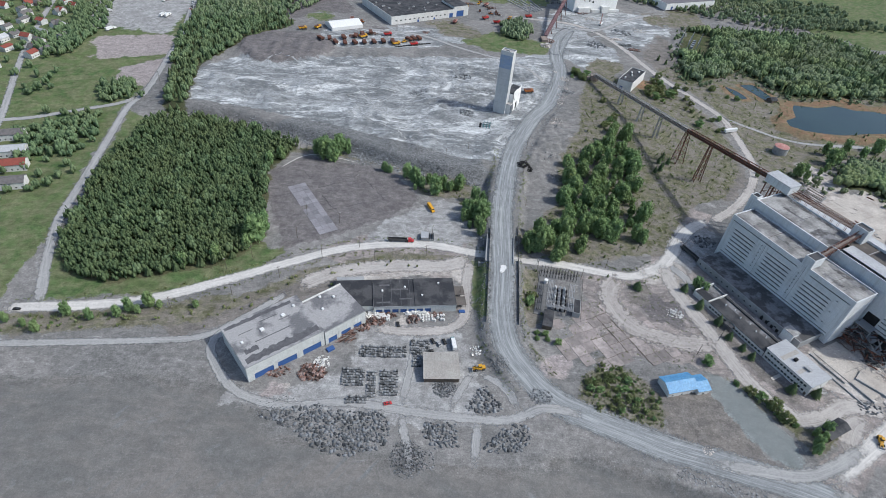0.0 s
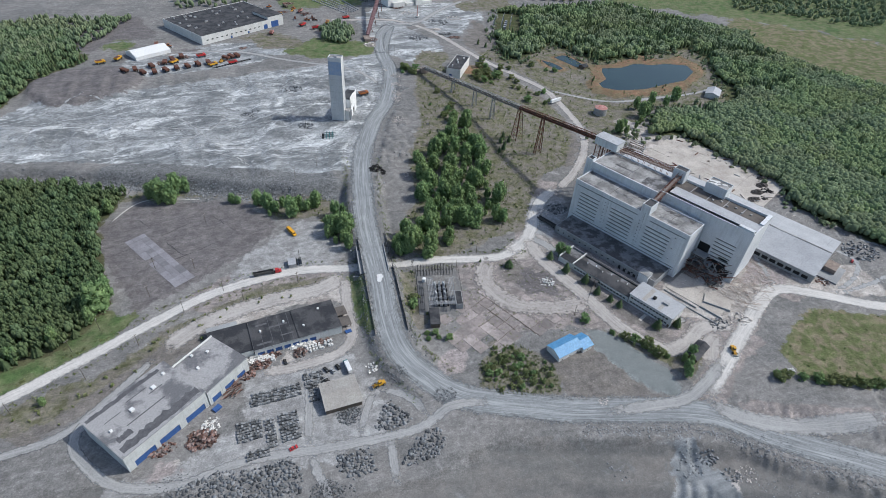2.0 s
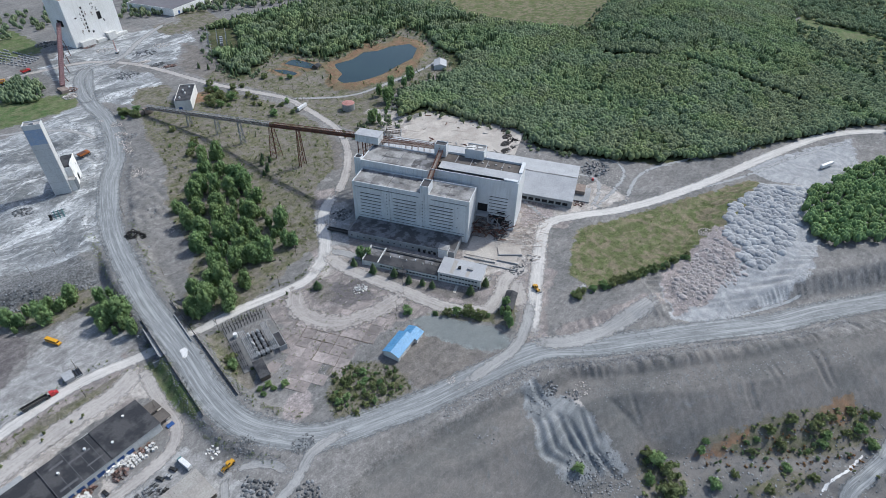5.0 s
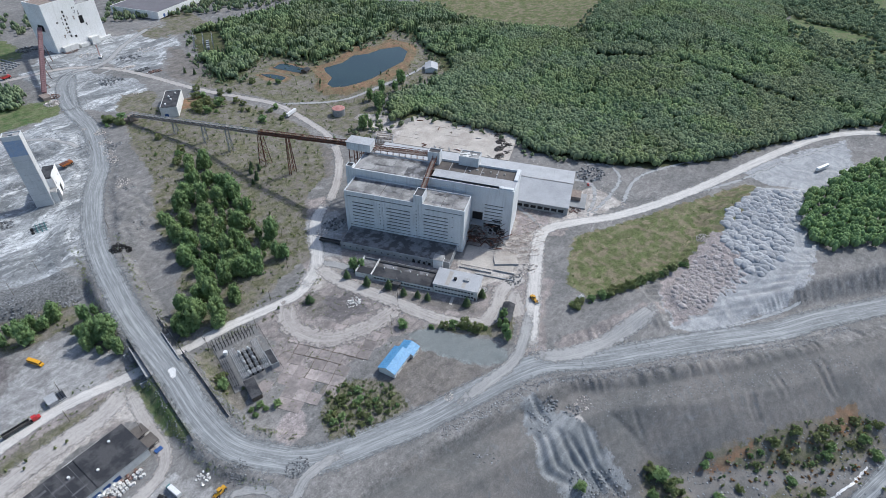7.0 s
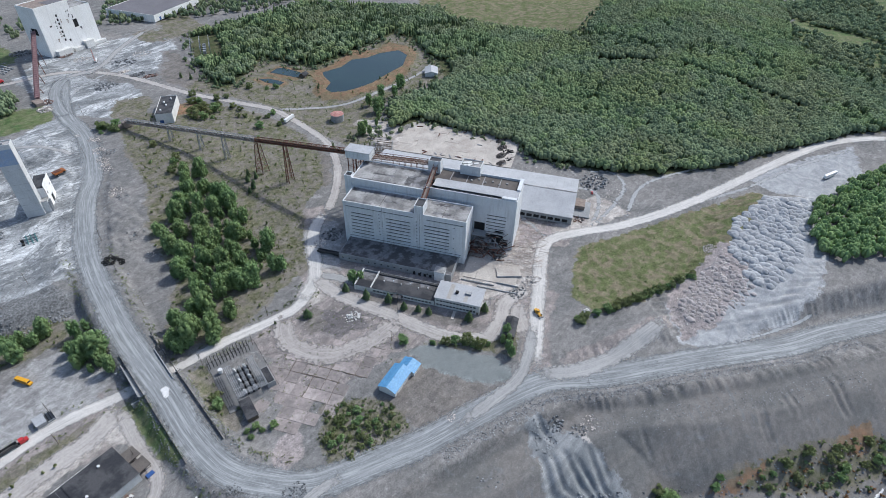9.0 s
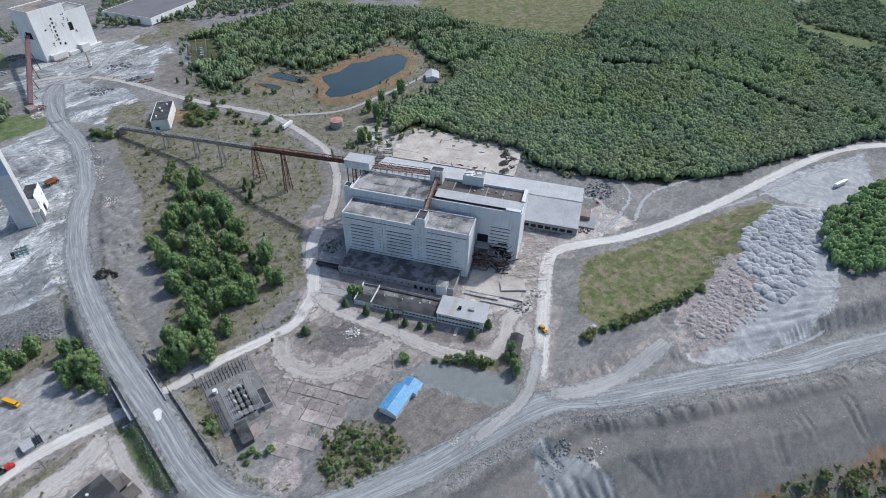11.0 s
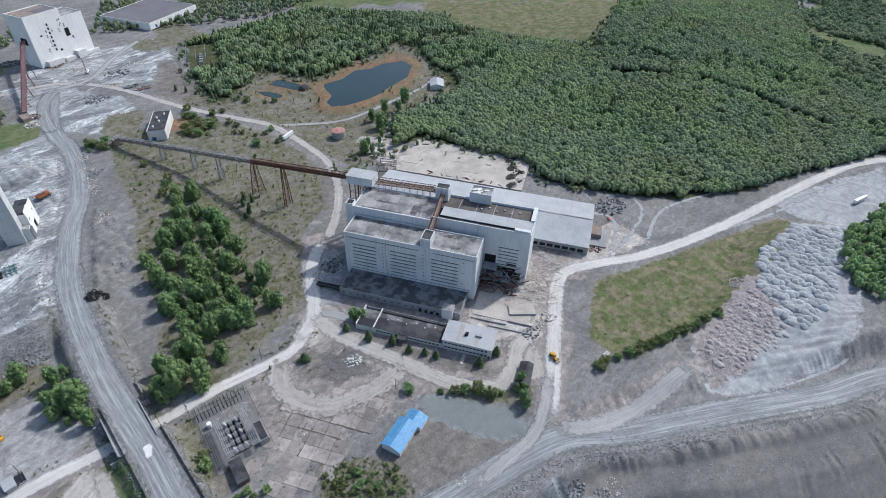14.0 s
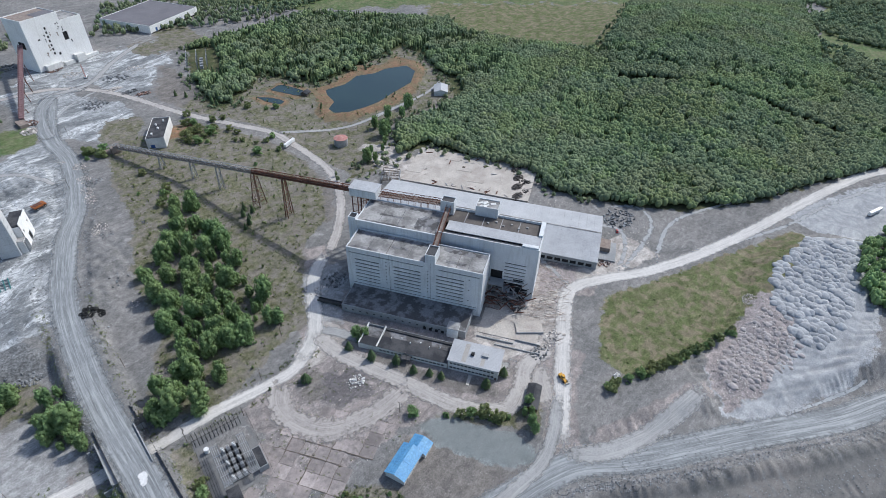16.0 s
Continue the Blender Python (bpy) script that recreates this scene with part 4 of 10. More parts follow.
def mesh_of(name, bm, mat):
    bmesh.ops.recalc_face_normals(bm, faces=bm.faces)
    me = bpy.data.meshes.new(name)
    bm.to_mesh(me)
    bm.free()
    me.materials.append(mat)
    return me


def part(name, bm, mat, parent=None, label=""):
    ob = new(name, mesh_of(name, bm, mat))
    if parent is not None:
        ob.parent = parent
    return tagged(ob, label)


def thing(name, m, label, category, group=""):
    ob = new(name)
    ob.empty_display_size = 1
    ob.matrix_world = m
    return tagged(ob, label, category, group)


def boxed(name, mat, parent, *boxes, label=""):
    bm = bmesh.new()
    for b in boxes:
        box(bm, *b)
    return part(name, bm, mat, parent, label)


def facade(bm, w, h, holes, y=0.0, depth=0.5):
    """A wall in the plane y, from 0,0 to w,h, with reveals round the holes (x0, z0, x1, z1)."""
    xs = sorted({0.0, w, *(v for q in holes for v in (q[0], q[2]))})
    zs = sorted({0.0, h, *(v for q in holes for v in (q[1], q[3]))})
    for z0, z1 in zip(zs, zs[1:]):
        start = None
        for x0, x1 in list(zip(xs, xs[1:])) + [(w, None)]:
            free = x1 is not None and not any(q[0] <= x0 and x1 <= q[2] and q[1] <= z0 and z1 <= q[3] for q in holes)
            if free and start is None:
                start = x0
            if not free and start is not None:
                bm.faces.new([bm.verts.new(p) for p in ((start, y, z0), (x0, y, z0), (x0, y, z1), (start, y, z1))])
                start = None
    for x0, z0, x1, z1 in holes:
        o, i = [(x0, y, z0), (x1, y, z0), (x1, y, z1), (x0, y, z1)], [(x0, y + depth, z0), (x1, y + depth, z0), (x1, y + depth, z1), (x0, y + depth, z1)]
        for k in range(4):
            j = (k + 1) % 4
            bm.faces.new([bm.verts.new(p) for p in (o[j], o[k], i[k], i[j])])


def resample(pts, step):
    """A smooth line through the points."""
    p = [Vector((*q[:2], 0)) for q in pts]
    p = [2 * p[0] - p[1]] + p + [2 * p[-1] - p[-2]]
    out = []
    for a, b, c, d in zip(p, p[1:], p[2:], p[3:]):
        k = max(1, int((c - b).length / step))
        for i in range(k):
            t = i / k
            out.append(0.5 * (2 * b + (c - a) * t + (2 * a - 5 * b + 4 * c - d) * t * t + (3 * b - a - 3 * c + d) * t ** 3))
    return out + [p[-2]]


def road(name, pts, width, mat, label, lift=0.22, ragged=0.6, step=3.0, offset=0.0, over=None, kind="structure", category="road", ends=4):
    """A strip that lies on the ground along a line, with uneven edges."""
    line = resample(pts, step)
    bm = bmesh.new()
    rows, lanes, far, before = [], [], 0.0, None
    for i, c in enumerate(line):
        far += 0 if before is None else (c - before).length
        before = c.copy()
        d = (line[min(i + 1, len(line) - 1)] - line[max(i - 1, 0)]).normalized()
        s = Vector((-d.y, d.x, 0))
        c = c + s * offset
        row = []
        for k in range(7):
            f = -1 + k / 3
            wide = width * 0.64 + (ragged * (random.random() - 0.5) * 2 if k in (0, 6) else 0)
            q = c + s * f * wide
            z = gz(q.x, q.y) if over is None else over(q.x, q.y)
            row.append(bm.verts.new((q.x, q.y, z + lift)))
            lanes.append((f * width * 0.64, far, 0))
        rows.append(row)
    for a, b in zip(rows, rows[1:]):
        for k in range(6):
            bm.faces.new((a[k], a[k + 1], b[k + 1], b[k]))
    for f in bm.faces:
        f.smooth = True
    me = bpy.data.meshes.new(name)
    bm.to_mesh(me)
    bm.free()
    me.materials.append(mat)
    fade = np.tile([0.0, 0.55, 1, 1, 1, 0.55, 0.0], len(rows))
    for k in range(min(ends, len(rows) // 3)):
        fade[7 * k:7 * k + 7] *= k / ends
        fade[len(fade) - 7 * k - 7:len(fade) - 7 * k] *= k / ends
    me.attributes.new("edge", "FLOAT", "POINT").data.foreach_set("value", fade.astype(np.float32))
    me.attributes.new("lane", "FLOAT_VECTOR", "POINT").data.foreach_set("vector", np.array(lanes, np.float32).ravel())
    return tagged(new(name, me), label, category, kind=kind)


def patch(name, poly, mat, label, lift=0.2, category="ground", thick=0.0):
    """A flat area that lies on the ground."""
    line = resample(poly + poly[:1], 4.0)[:-1]
    cx, cy = sum(v.x for v in line) / len(line), sum(v.y for v in line) / len(line)
    bm = bmesh.new()
    rings = []
    for f in (1.0, 0.75, 0.5, 0.25):
        rings.append([bm.verts.new((cx + (v.x - cx) * f, cy + (v.y - cy) * f, 0)) for v in line])
    mid = bm.verts.new((cx, cy, 0))
    k = len(line)
    for a, b in zip(rings, rings[1:]):
        for i in range(k):
            bm.faces.new((a[i], a[(i + 1) % k], b[(i + 1) % k], b[i]))
    for i in range(k):
        bm.faces.new((rings[-1][i], rings[-1][(i + 1) % k], mid))
    for v in bm.verts:
        v.co.z = gz(v.co.x, v.co.y) + lift
    bmesh.ops.recalc_face_normals(bm, faces=bm.faces)
    if sum(f.normal.z for f in bm.faces) < 0:
        bmesh.ops.reverse_faces(bm, faces=bm.faces)
    me = bpy.data.meshes.new(name)
    bm.to_mesh(me)
    bm.free()
    me.materials.append(mat)
    return tagged(new(name, me), label, category, kind="structure")


# ---- roads, water, bridge ----
def haul_level(x, y):
    best, z = 1e9, 0
    for (ax, ay), (bx, by), za, zb in zip(HAUL_LINE, HAUL_LINE[1:], HAUL_Z, HAUL_Z[1:]):
        u = min(1, max(0, ((x - ax) * (bx - ax) + (y - ay) * (by - ay)) / ((bx - ax) ** 2 + (by - ay) ** 2)))
        d = math.hypot(x - ax - u * (bx - ax), y - ay - u * (by - ay))
        if d < best:
            best, z = d, za + u * (zb - za)
    return z


def on_haul(x, y):
    d = float(line_dist(np.array([x]), np.array([y]), HAUL_LINE)[0][0])
    return max(gz(x, y), haul_level(x, y)) if d < 13 else gz(x, y)


CROSS = [(-246, 244), (-223, 246), (-191, 249), (-156, 257), (-118, 275), (-77, 296), (-39, 313), (11, 320), (54, 313), (87, 306), (120, 301), (153, 293), (171, 292), (192, 303)]
road("haul_road", HAUL_LINE, 19, HAUL, "wide dusty grey haul road", over=haul_level, lift=0.15, ragged=0.3)
road("haul_road_end", [(184, 690), (187, 716), (199, 755), (214, 784), (231, 799), (250, 800), (265, 788)], 14, HAUL, "dusty grey end of the haul road", lift=0.24, ragged=0.3)
road("cross_road", CROSS, 9, PALE_ROAD, "pale gravel road passing under the bridge", lift=0.25)
road("service_road", [(-72, 270), (-44, 287), (-5, 295), (30, 297), (53, 309)], 14, YARD_ROAD, "pale gravel road behind the workshops", lift=0.2)
road("service_road", [(50, 309), (44, 272), (42, 249), (31, 237), (5, 234), (-20, 236)], 8, YARD_ROAD, "pale gravel drive round the workshop end", lift=0.23)
road("dirt_track", [(-240, 216), (-185, 219), (-141, 222), (-118, 226), (-96, 244), (-72, 268)], 5.5, GREY_ROAD, "dusty dirt track along the yard edge", lift=0.2)
road("dirt_track", [(-100, 240), (-112, 222), (-106, 205), (-88, 186), (-60, 178), (-34, 181), (-11, 179), (6, 176), (29, 173), (61, 171), (83, 178), (108, 174)], 6, GREY_ROAD, "pale dusty track through the stone yard", lift=0.21)
for line in ([(12, 237), (7, 205), (2, 178)], [(-11, 207), (-14, 181)], [(44, 206), (62, 192), (70, 173)], [(3, 178), (4, 164), (7, 150), (6, 138)], [(46, 175), (43, 159), (40, 140)], [(46, 206), (36, 190), (28, 174)]):
    road("dirt_track", line, 5, GREY_ROAD, "pale dusty track between stone rows", lift=0.19)
road("public_road", [(-330, 960), (-305, 830), (-277, 684), (-271, 623), (-264, 544), (-271, 505), (-266, 446), (-258, 379), (-253, 332), (-240, 289), (-224, 246)], 7.5, GREY_ROAD, "grey asphalt public road", lift=0.2)
road("side_road", [(-420, 455), (-371, 473), (-345, 481), (-313, 498), (-280, 515), (-266, 530)], 6.5, GREY_ROAD, "pale asphalt side road", lift=0.23)
road("residential_street", [(-500, 880), (-478, 803), (-449, 699), (-417, 600), (-386, 515), (-371, 473), (-350, 400)], 7, GREY_ROAD, "grey residential street", lift=0.2)
road("mill_curve", [(160, 150), (176, 146), (193, 143), (216, 140), (235, 144), (253, 152), (270, 160)], 8, GREY_ROAD, "pale dusty curve joining the haul road", lift=0.44, over=on_haul, ends=8)
road("mill_road", [(226, 132), (244, 144), (262, 154), (282, 166), (300, 176), (325, 190), (350, 198), (380, 182), (407, 163), (457, 140), (520, 118), (594, 96), (646, 79), (694, 58), (740, 20), (800, -60)], 11, PALE_ROAD, "white dusty quarry road", lift=0.3, over=on_haul, ends=8)
road("bench_road", [(236, 146), (233, 132), (246, 117), (269, 105), (300, 96), (336, 89)], 12, GREY_ROAD, "dusty ramp beside the meadow", lift=0.37, over=on_haul, ends=8)
road("loader_drive", [(250, 150), (254, 160), (266, 172), (280, 176)], 13, YARD_ROAD, "worn pale drive by the junction", lift=0.2)
road("deck_spill", [(68, 284), (71, 288), (72, 292), (75, 294)], 4.5, SPILL, "white spilled powder on the bridge road", over=haul_level, lift=0.2, ends=1, category="spill")
road("white_stream", [(262, -42), (272, -43), (281, -46), (290, -50), (301, -53), (312, -56)], 1.6, SPILL, "white foaming water line on the pit floor", lift=0.35, ragged=0.8, step=2, category="stream")
road("pit_floor_track", [(250, -62), (273, -54), (296, -60), (318, -66), (350, -70)], 10, HAUL, "grey track on the pit floor", lift=0.3)
road("front_drive", [(196, 308), (196, 280), (204, 244), (215, 197), (231, 175), (250, 176), (270, 184), (296, 176)], 12, YARD_ROAD, "pale drive in front of the offices", lift=0.34)
road("yard_loop", [(160, 292), (147, 278), (145, 263), (150, 247), (160, 238), (176, 231), (194, 229), (209, 230)], 15, YARD_LOOP, "pale worn loop through the mill yard", lift=0.34)
road("mill_link", [(168, 293), (188, 300), (204, 314), (220, 336), (238, 354), (260, 366)], 11, PALE_ROAD, "pale road climbing past the mill corner", lift=0.27, ends=6)
road("mill_street", [(196, 308), (206, 296), (222, 258), (240, 222), (262, 186)], 8, GREY_ROAD, "grey concrete street between mill and offices", lift=0.24)
road("gravel_road", [(140, 835), (180, 828), (236, 817), (276, 762), (305, 651), (330, 585), (345, 550), (346, 500), (338, 455), (316, 415), (284, 382), (256, 362)], 9, YARD_ROAD, "pale gravel road round the scrubland", lift=0.24)
road("gravel_road", [(345, 552), (409, 512), (474, 506), (538, 508), (580, 520)], 5, GREY_ROAD, "pale gravel track by the pond", lift=0.3)
road("gravel_road", [(157, 600), (130, 650), (60, 700), (10, 735), (-60, 745)], 6, GREY_ROAD, "dusty track past parked machines", lift=0.25)
road("gravel_road", [(380, 900), (320, 853), (270, 805), (224, 801)], 8, GREY_ROAD, "dusty road by the headframe building", lift=0.25)
for k, line in enumerate([[(390, 182), (420, 190), (440, 205), (430, 222), (400, 215), (392, 195)], [(395, 180), (440, 182), (470, 190), (480, 210), (462, 230)],
                          [(350, 198), (362, 230), (372, 250)], [(420, 165), (480, 175), (540, 150), (610, 110)], [(480, 130), (540, 100), (600, 80), (690, 40)], [(270, 190), (250, 200), (236, 222)], [(180, 700), (230, 760), (300, 790), (380, 830)], [(200, 860), (260, 830), (330, 860)]]):
    road("tyre_track", line, 3.6, FAINT_TRACK, "faint pale tyre track in the dust", lift=0.12, ragged=0.8, step=4, category="track")
road("pavement_edge", [(-112, 412), (-86, 440), (-38, 429)], 1.2, PALE_ROAD, "pale worn line of an old lot edge", lift=0.2, category="pavement")


def pond_water():
    line = resample(POND + POND[:1], 6)[:-1]
    bm = bmesh.new()
    bm.faces.new([bm.verts.new((v.x, v.y, -4.0)) for v in line])
    bmesh.ops.triangulate(bm, faces=bm.faces)
    bmesh.ops.recalc_face_normals(bm, faces=bm.faces)
    if sum(f.normal.z for f in bm.faces) < 0:
        bmesh.ops.reverse_faces(bm, faces=bm.faces)
    me = bpy.data.meshes.new("pond_water")
    bm.to_mesh(me)
    bm.free()
    me.materials.append(WATER)
    tagged(new("pond_water", me), "dark still pond water with reed edge", "water", kind="structure")


pond_water()
for pool in ([(406, 640), (424, 643), (430, 622), (431, 606), (419, 605), (412, 622)], [(383, 634), (394, 620), (398, 602), (391, 599), (384, 616)]):
    patch("marsh_pool", pool, WATER, "small dark marsh pool with reed edge", lift=0.25, category="pool")


def bridge():
    t = thing("road_bridge", pose(71.5, 311, 0, 0, 0, -8), "concrete haul road bridge with dark side fences", "bridge")
    boxed("deck", CONCRETE, t, (-10.5, -15, -4.3, 10.5, 15, -3.02))
    for y in (-14.5, 12.5):
        boxed("abutment", CONCRETE, t, (-10.2, y, -10, 10.2, y + 2, -4.31))
    boxed("pier", CONCRETE, t, (-9.5, -0.5, -10, 9.5, 0.5, -4.31))
    for x in (-10.4, 9.9):
        boxed("parapet", CONCRETE, t, (x, -15, -3.01, x + 0.5, 15, -1.9))
    for s in (-1, 1):
        for y in (-14.5, 14.5):
            boxed("wing_wall", CONCRETE, t, (min(s * 10.2, s * 15), y - 0.4, -10, max(s * 10.2, s * 15), y + 0.4, -5.5))


bridge()


def side_fence(a, b, label):
    a, b = Vector(a), Vector(b)
    n = int((b - a).length / 4)
    t = thing("road_fence", Matrix.Identity(4), label, "fence")
    for i in range(n):
        p, q = a.lerp(b, i / n), a.lerp(b, (i + 1) / n)
        zp, zq = haul_level(p.x, p.y), haul_level(q.x, q.y)
        bm = bmesh.new()
        beam(bm, (p.x, p.y, zp - 0.2), (p.x, p.y, zp + 2.0), 0.22)
        part("post", bm, FENCE, t)
        bm = bmesh.new()
        beam(bm, (p.x, p.y, zp + 0.8), (q.x, q.y, zq + 0.8), 0.12, 1.6)
        part("panel", bm, FENCE, t)


side_fence((88.6, 338), (76.0, 238), "long dark fence along the road bridge")
side_fence((66.6, 336), (55.0, 240), "dark fence panels on the bridge edge")


# ---- the mill ----
MILL = pose(241.8, 320.5, -8, 0, 0, -65.8)


def mill():
    t = thing("ore_mill", MILL, "huge pale derelict ore mill with louvred front", "mill")
    H = 39.4
    holes, slits = [], []
    for x0, x1 in ((6, 24), (34.5, 54), (65, 84.5)):
        for k in range(7):
            z = H - 9.3 - 3.15 * k
            slits.append((x0, z - 0.85, x1, z))
    for x0, x1 in ((2, 56), (66, 95)):
        slits.append((x0, H - 4.6, x1, H - 3.9))
    for z in (H - 31.4, H - 33.6):
        slits.append((3, z - 0.7, 94, z))
    squares = [(x, H - 8 - 3.15 * k, x + 0.9, H - 7 - 3.15 * k) for x in (28.6, 58.6, 87.5) for k in range(7) if not (x > 80 and k % 3)]
    bm = bmesh.new()
    facade(bm, 97, H, slits + squares, 0, 0.7)
    wall = part("front_wall", bm, MILL_WALL, t)
    # the near-black backing of each slit paints in the shade behind it
    for q in slits:
        lou = bmesh.new()
        box(lou, q[0], 0.45, q[1], q[2], 0.7, q[3])
        k = max(2, int((q[2] - q[0]) / 3))
        for i in range(k):
            x = q[0] + (i + 0.5) * (q[2] - q[0]) / k
            box(lou, x - 0.08, 0.2, q[1], x + 0.08, 0.46, q[3])
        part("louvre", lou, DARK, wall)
    for q in squares:
        boxed("window", GLASS, wall, (q[0], 0.4, q[1], q[2], 0.6, q[3]))
    # the shell of the front block
    boxed("end_wall", MILL_WALL, t, (0, 0.02, 0, 0.6, 22, H), label="pale end wall")
    boxed("end_wall", MILL_WALL, t, (96.4, 0.02, 0, 97, 22, H), label="pale end wall")
    boxed("rear_wall", MILL_WALL, t, (0.6, 21.4, 0, 96.4, 22, H))
    # near-black sheet close behind the front, the unlit interior as colour
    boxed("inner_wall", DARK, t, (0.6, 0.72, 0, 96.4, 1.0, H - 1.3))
    boxed("roof", ROOF_PALE, t, (0.6, 1.0, H - 1.2, 96.4, 21.4, H - 0.8), label="pale stained flat roof")
    boxed("parapet", MILL_WALL, t, (0.6, 0.02, H - 0.9, 56, 0.6, H), (64, 0.02, H - 0.9, 96.4, 0.6, H))
    boxed("roof_crack_seam", ROOF_BROWN, t, (28.8, 1, H - 0.8, 29.2, 21, H - 0.7), (78, 1, H - 0.8, 78.3, 21, H - 0.7), label="dark seams across the roof")
    for x in (29.2, 58.9):
        boxed("wall_joint", DARK, t, (x + 2.3, -0.04, 2, x + 2.42, 0.05, H), label="dark upright wall joint")
    # taller rear blocks
    R = 45.5
    boxed("rear_block_wall", MILL_WALL, t, (-2, 23, 0, 57, 23.6, R), (-2, 51.4, 0, 57, 52, R), (-2, 23.6, 0, -1.4, 51.4, R), label="tall pale rear wall")
    boxed("rear_block_roof", ROOF_PALE, t, (-1.4, 23.6, R - 1, 57, 51.4, R - 0.6), label="pale stained roof of the rear block")
    boxed("roof_edge", MILL_WALL, t, (-2.2, 22.8, R, 57, 23.7, R + 0.35))
    w2 = bmesh.new()
    holes2 = [(107, R - 16 - 3.1 * k, 122, R - 15.2 - 3.1 * k) for k in range(6)]
    facade(w2, 32, R, [(a - 97, b, c - 97, d) for a, b, c, d in holes2] + [(0.5, 2, 9, 22), (9, 2, 24, R - 33), (24, 2, 28, 9), (17, 14, 24, 16.5)], 0, 0.7)
    for v in w2.verts:
        v.co += Vector((97, 27, 0))
    box(w2, 57, 27, 0, 97, 27.5, R)
    east = part("east_block_wall", w2, MILL_WALL, t)
    for a, b, c, d in holes2:
        boxed("louvre", DARK, east, (a, 27.45, b, c, 27.7, d))
    # near-black sheet, interior shade painted in behind the torn wall
    boxed("broken_opening", DARK, t, (97.5, 27.75, 1, 128.3, 28.1, R - 3), label="near-black sheet for the unlit interior behind the torn wall")
    boxed("east_end_wall", MILL_WALL, t, (128.4, 27.02, 0, 129, 60, R), label="pale grey end wall")
    boxed("east_rear_wall", MILL_WALL, t, (57, 59.4, 0, 128.4, 60, R))
    boxed("middle_wall", MILL_WALL, t, (57.02, 27.5, R - 8, 57.6, 59.4, R))
    boxed("east_roof", ROOF_BROWN, t, (57.6, 43, R - 2.2, 128.3, 59.3, R - 1.8), label="brown dusty sunken roof")
    boxed("metal_roof", ROOF_METAL, t, (62, 32, R - 0.6, 128.2, 43, R - 0.1), label="pale sheet metal roof")
    boxed("lower_roof", ROOF_PALE, t, (57.6, 27.6, R - 2.0, 128.3, 32.0, R - 1.6))
    for x in (72, 85, 98, 111):
        boxed("roof_rib", ROOF_GREY, t, (x, 43.1, R - 1.8, x + 0.5, 59.2, R - 1.4))
    for i in range(6):
        boxed("roof_curb", ROOF_PALE, t, (88 + i * 5.6, 49 + (i % 2) * 3, R - 1.8, 89.5 + i * 5.6, 50.5 + (i % 2) * 3, R - 1.0))
    boxed("roof_parapet", MILL_WALL, t, (57.6, 27.02, R - 0.1, 129, 27.5, R + 0.5), (117, 27.6, R - 0.4, 128, 30.5, R + 1.6), (126, 43, R - 1, 129, 60.2, R + 0.9))
    # small towers on the roofs
    for name, q, lab in (("corner_turret", (-7.5, 22.5, 0, -1.9, 28.5, R + 2), "pale corner turret with open top"), ("gallery_tower", (57, 0.4, H - 8, 64, 11.5, 46), "pale square gallery tower on the roof"),
                         ("gallery_tower", (52.5, 52, 0, 62.5, 59, 54.5), "pale square tower with dark top"), ("penthouse", (77.5, 57, R - 3, 94, 68, 52), "pale penthouse with torn roof")):
        x0, y0, z0, x1, y1, z1 = q
        boxed(name, MILL_WALL, t, (x0, y0, z0, x1, y0 + 0.4, z1), (x0, y1 - 0.4, z0, x1, y1, z1), (x0, y0 + 0.4, z0, x0 + 0.4, y1 - 0.4, z1), (x1 - 0.4, y0 + 0.4, z0, x1, y1 - 0.4, z1), label=lab)
        boxed(name + "_roof", ROOF_DARK if name != "penthouse" else ROOF_PALE, t, (x0 + 0.4, y0 + 0.4, z1 - 0.9, x1 - 0.4, y1 - 0.4, z1 - 0.6))
    boxed("tower_base_wall", MILL_WALL, t, (52.7, 52.1, 0, 57, 58.8, R - 1), (77.6, 60.1, 0, 93.8, 67.8, R - 3.1))
    random.seed(4)
    for i in range(7):
        x, y = 79 + random.random() * 11, 58.5 + random.random() * 6
        bm = bmesh.new()
        box(bm, -2, -1, 0, 2, 1, 0.15, pose(x, y, 51.5 + i * 0.05, random.uniform(-12, 12), random.uniform(-12, 12), random.uniform(0, 180)))
        part("torn_roof_sheet", bm, WHITE_WALL, t, "bent white roof sheet")
    stain_rng = random.Random(77)
    for x, y, w, d, z in ((1, 15.5, 54, 5.5, H - 0.8), (65, 15, 31, 6, H - 0.8), (2, 1.3, 20, 3, H - 0.8), (30, 8, 12, 4, H - 0.8), (70, 4, 14, 4, H - 0.8), (0, 46, 52, 5, R - 0.6), (40, 24, 16, 20, R - 0.6), (4, 24.5, 30, 2.5, R - 0.6), (12, 34, 18, 3, R - 0.6)):
        bm = bmesh.new()
        n = max(8, int(w / 1.4))
        top_edge = [(x + w * i / n, y + d * stain_rng.uniform(0.75, 1.0)) for i in range(n + 1)]
        low_edge = [(x + w * i / n, y + d * stain_rng.uniform(0.0, 0.4)) for i in range(n + 1)]
        for i in range(n):
            bm.faces.new([bm.verts.new((*q, z + 0.03)) for q in (low_edge[i], low_edge[i + 1], top_edge[i + 1], top_edge[i])])
        part("damp_stain", bm, ROOF_SOOT, t, "dark damp roof stain")
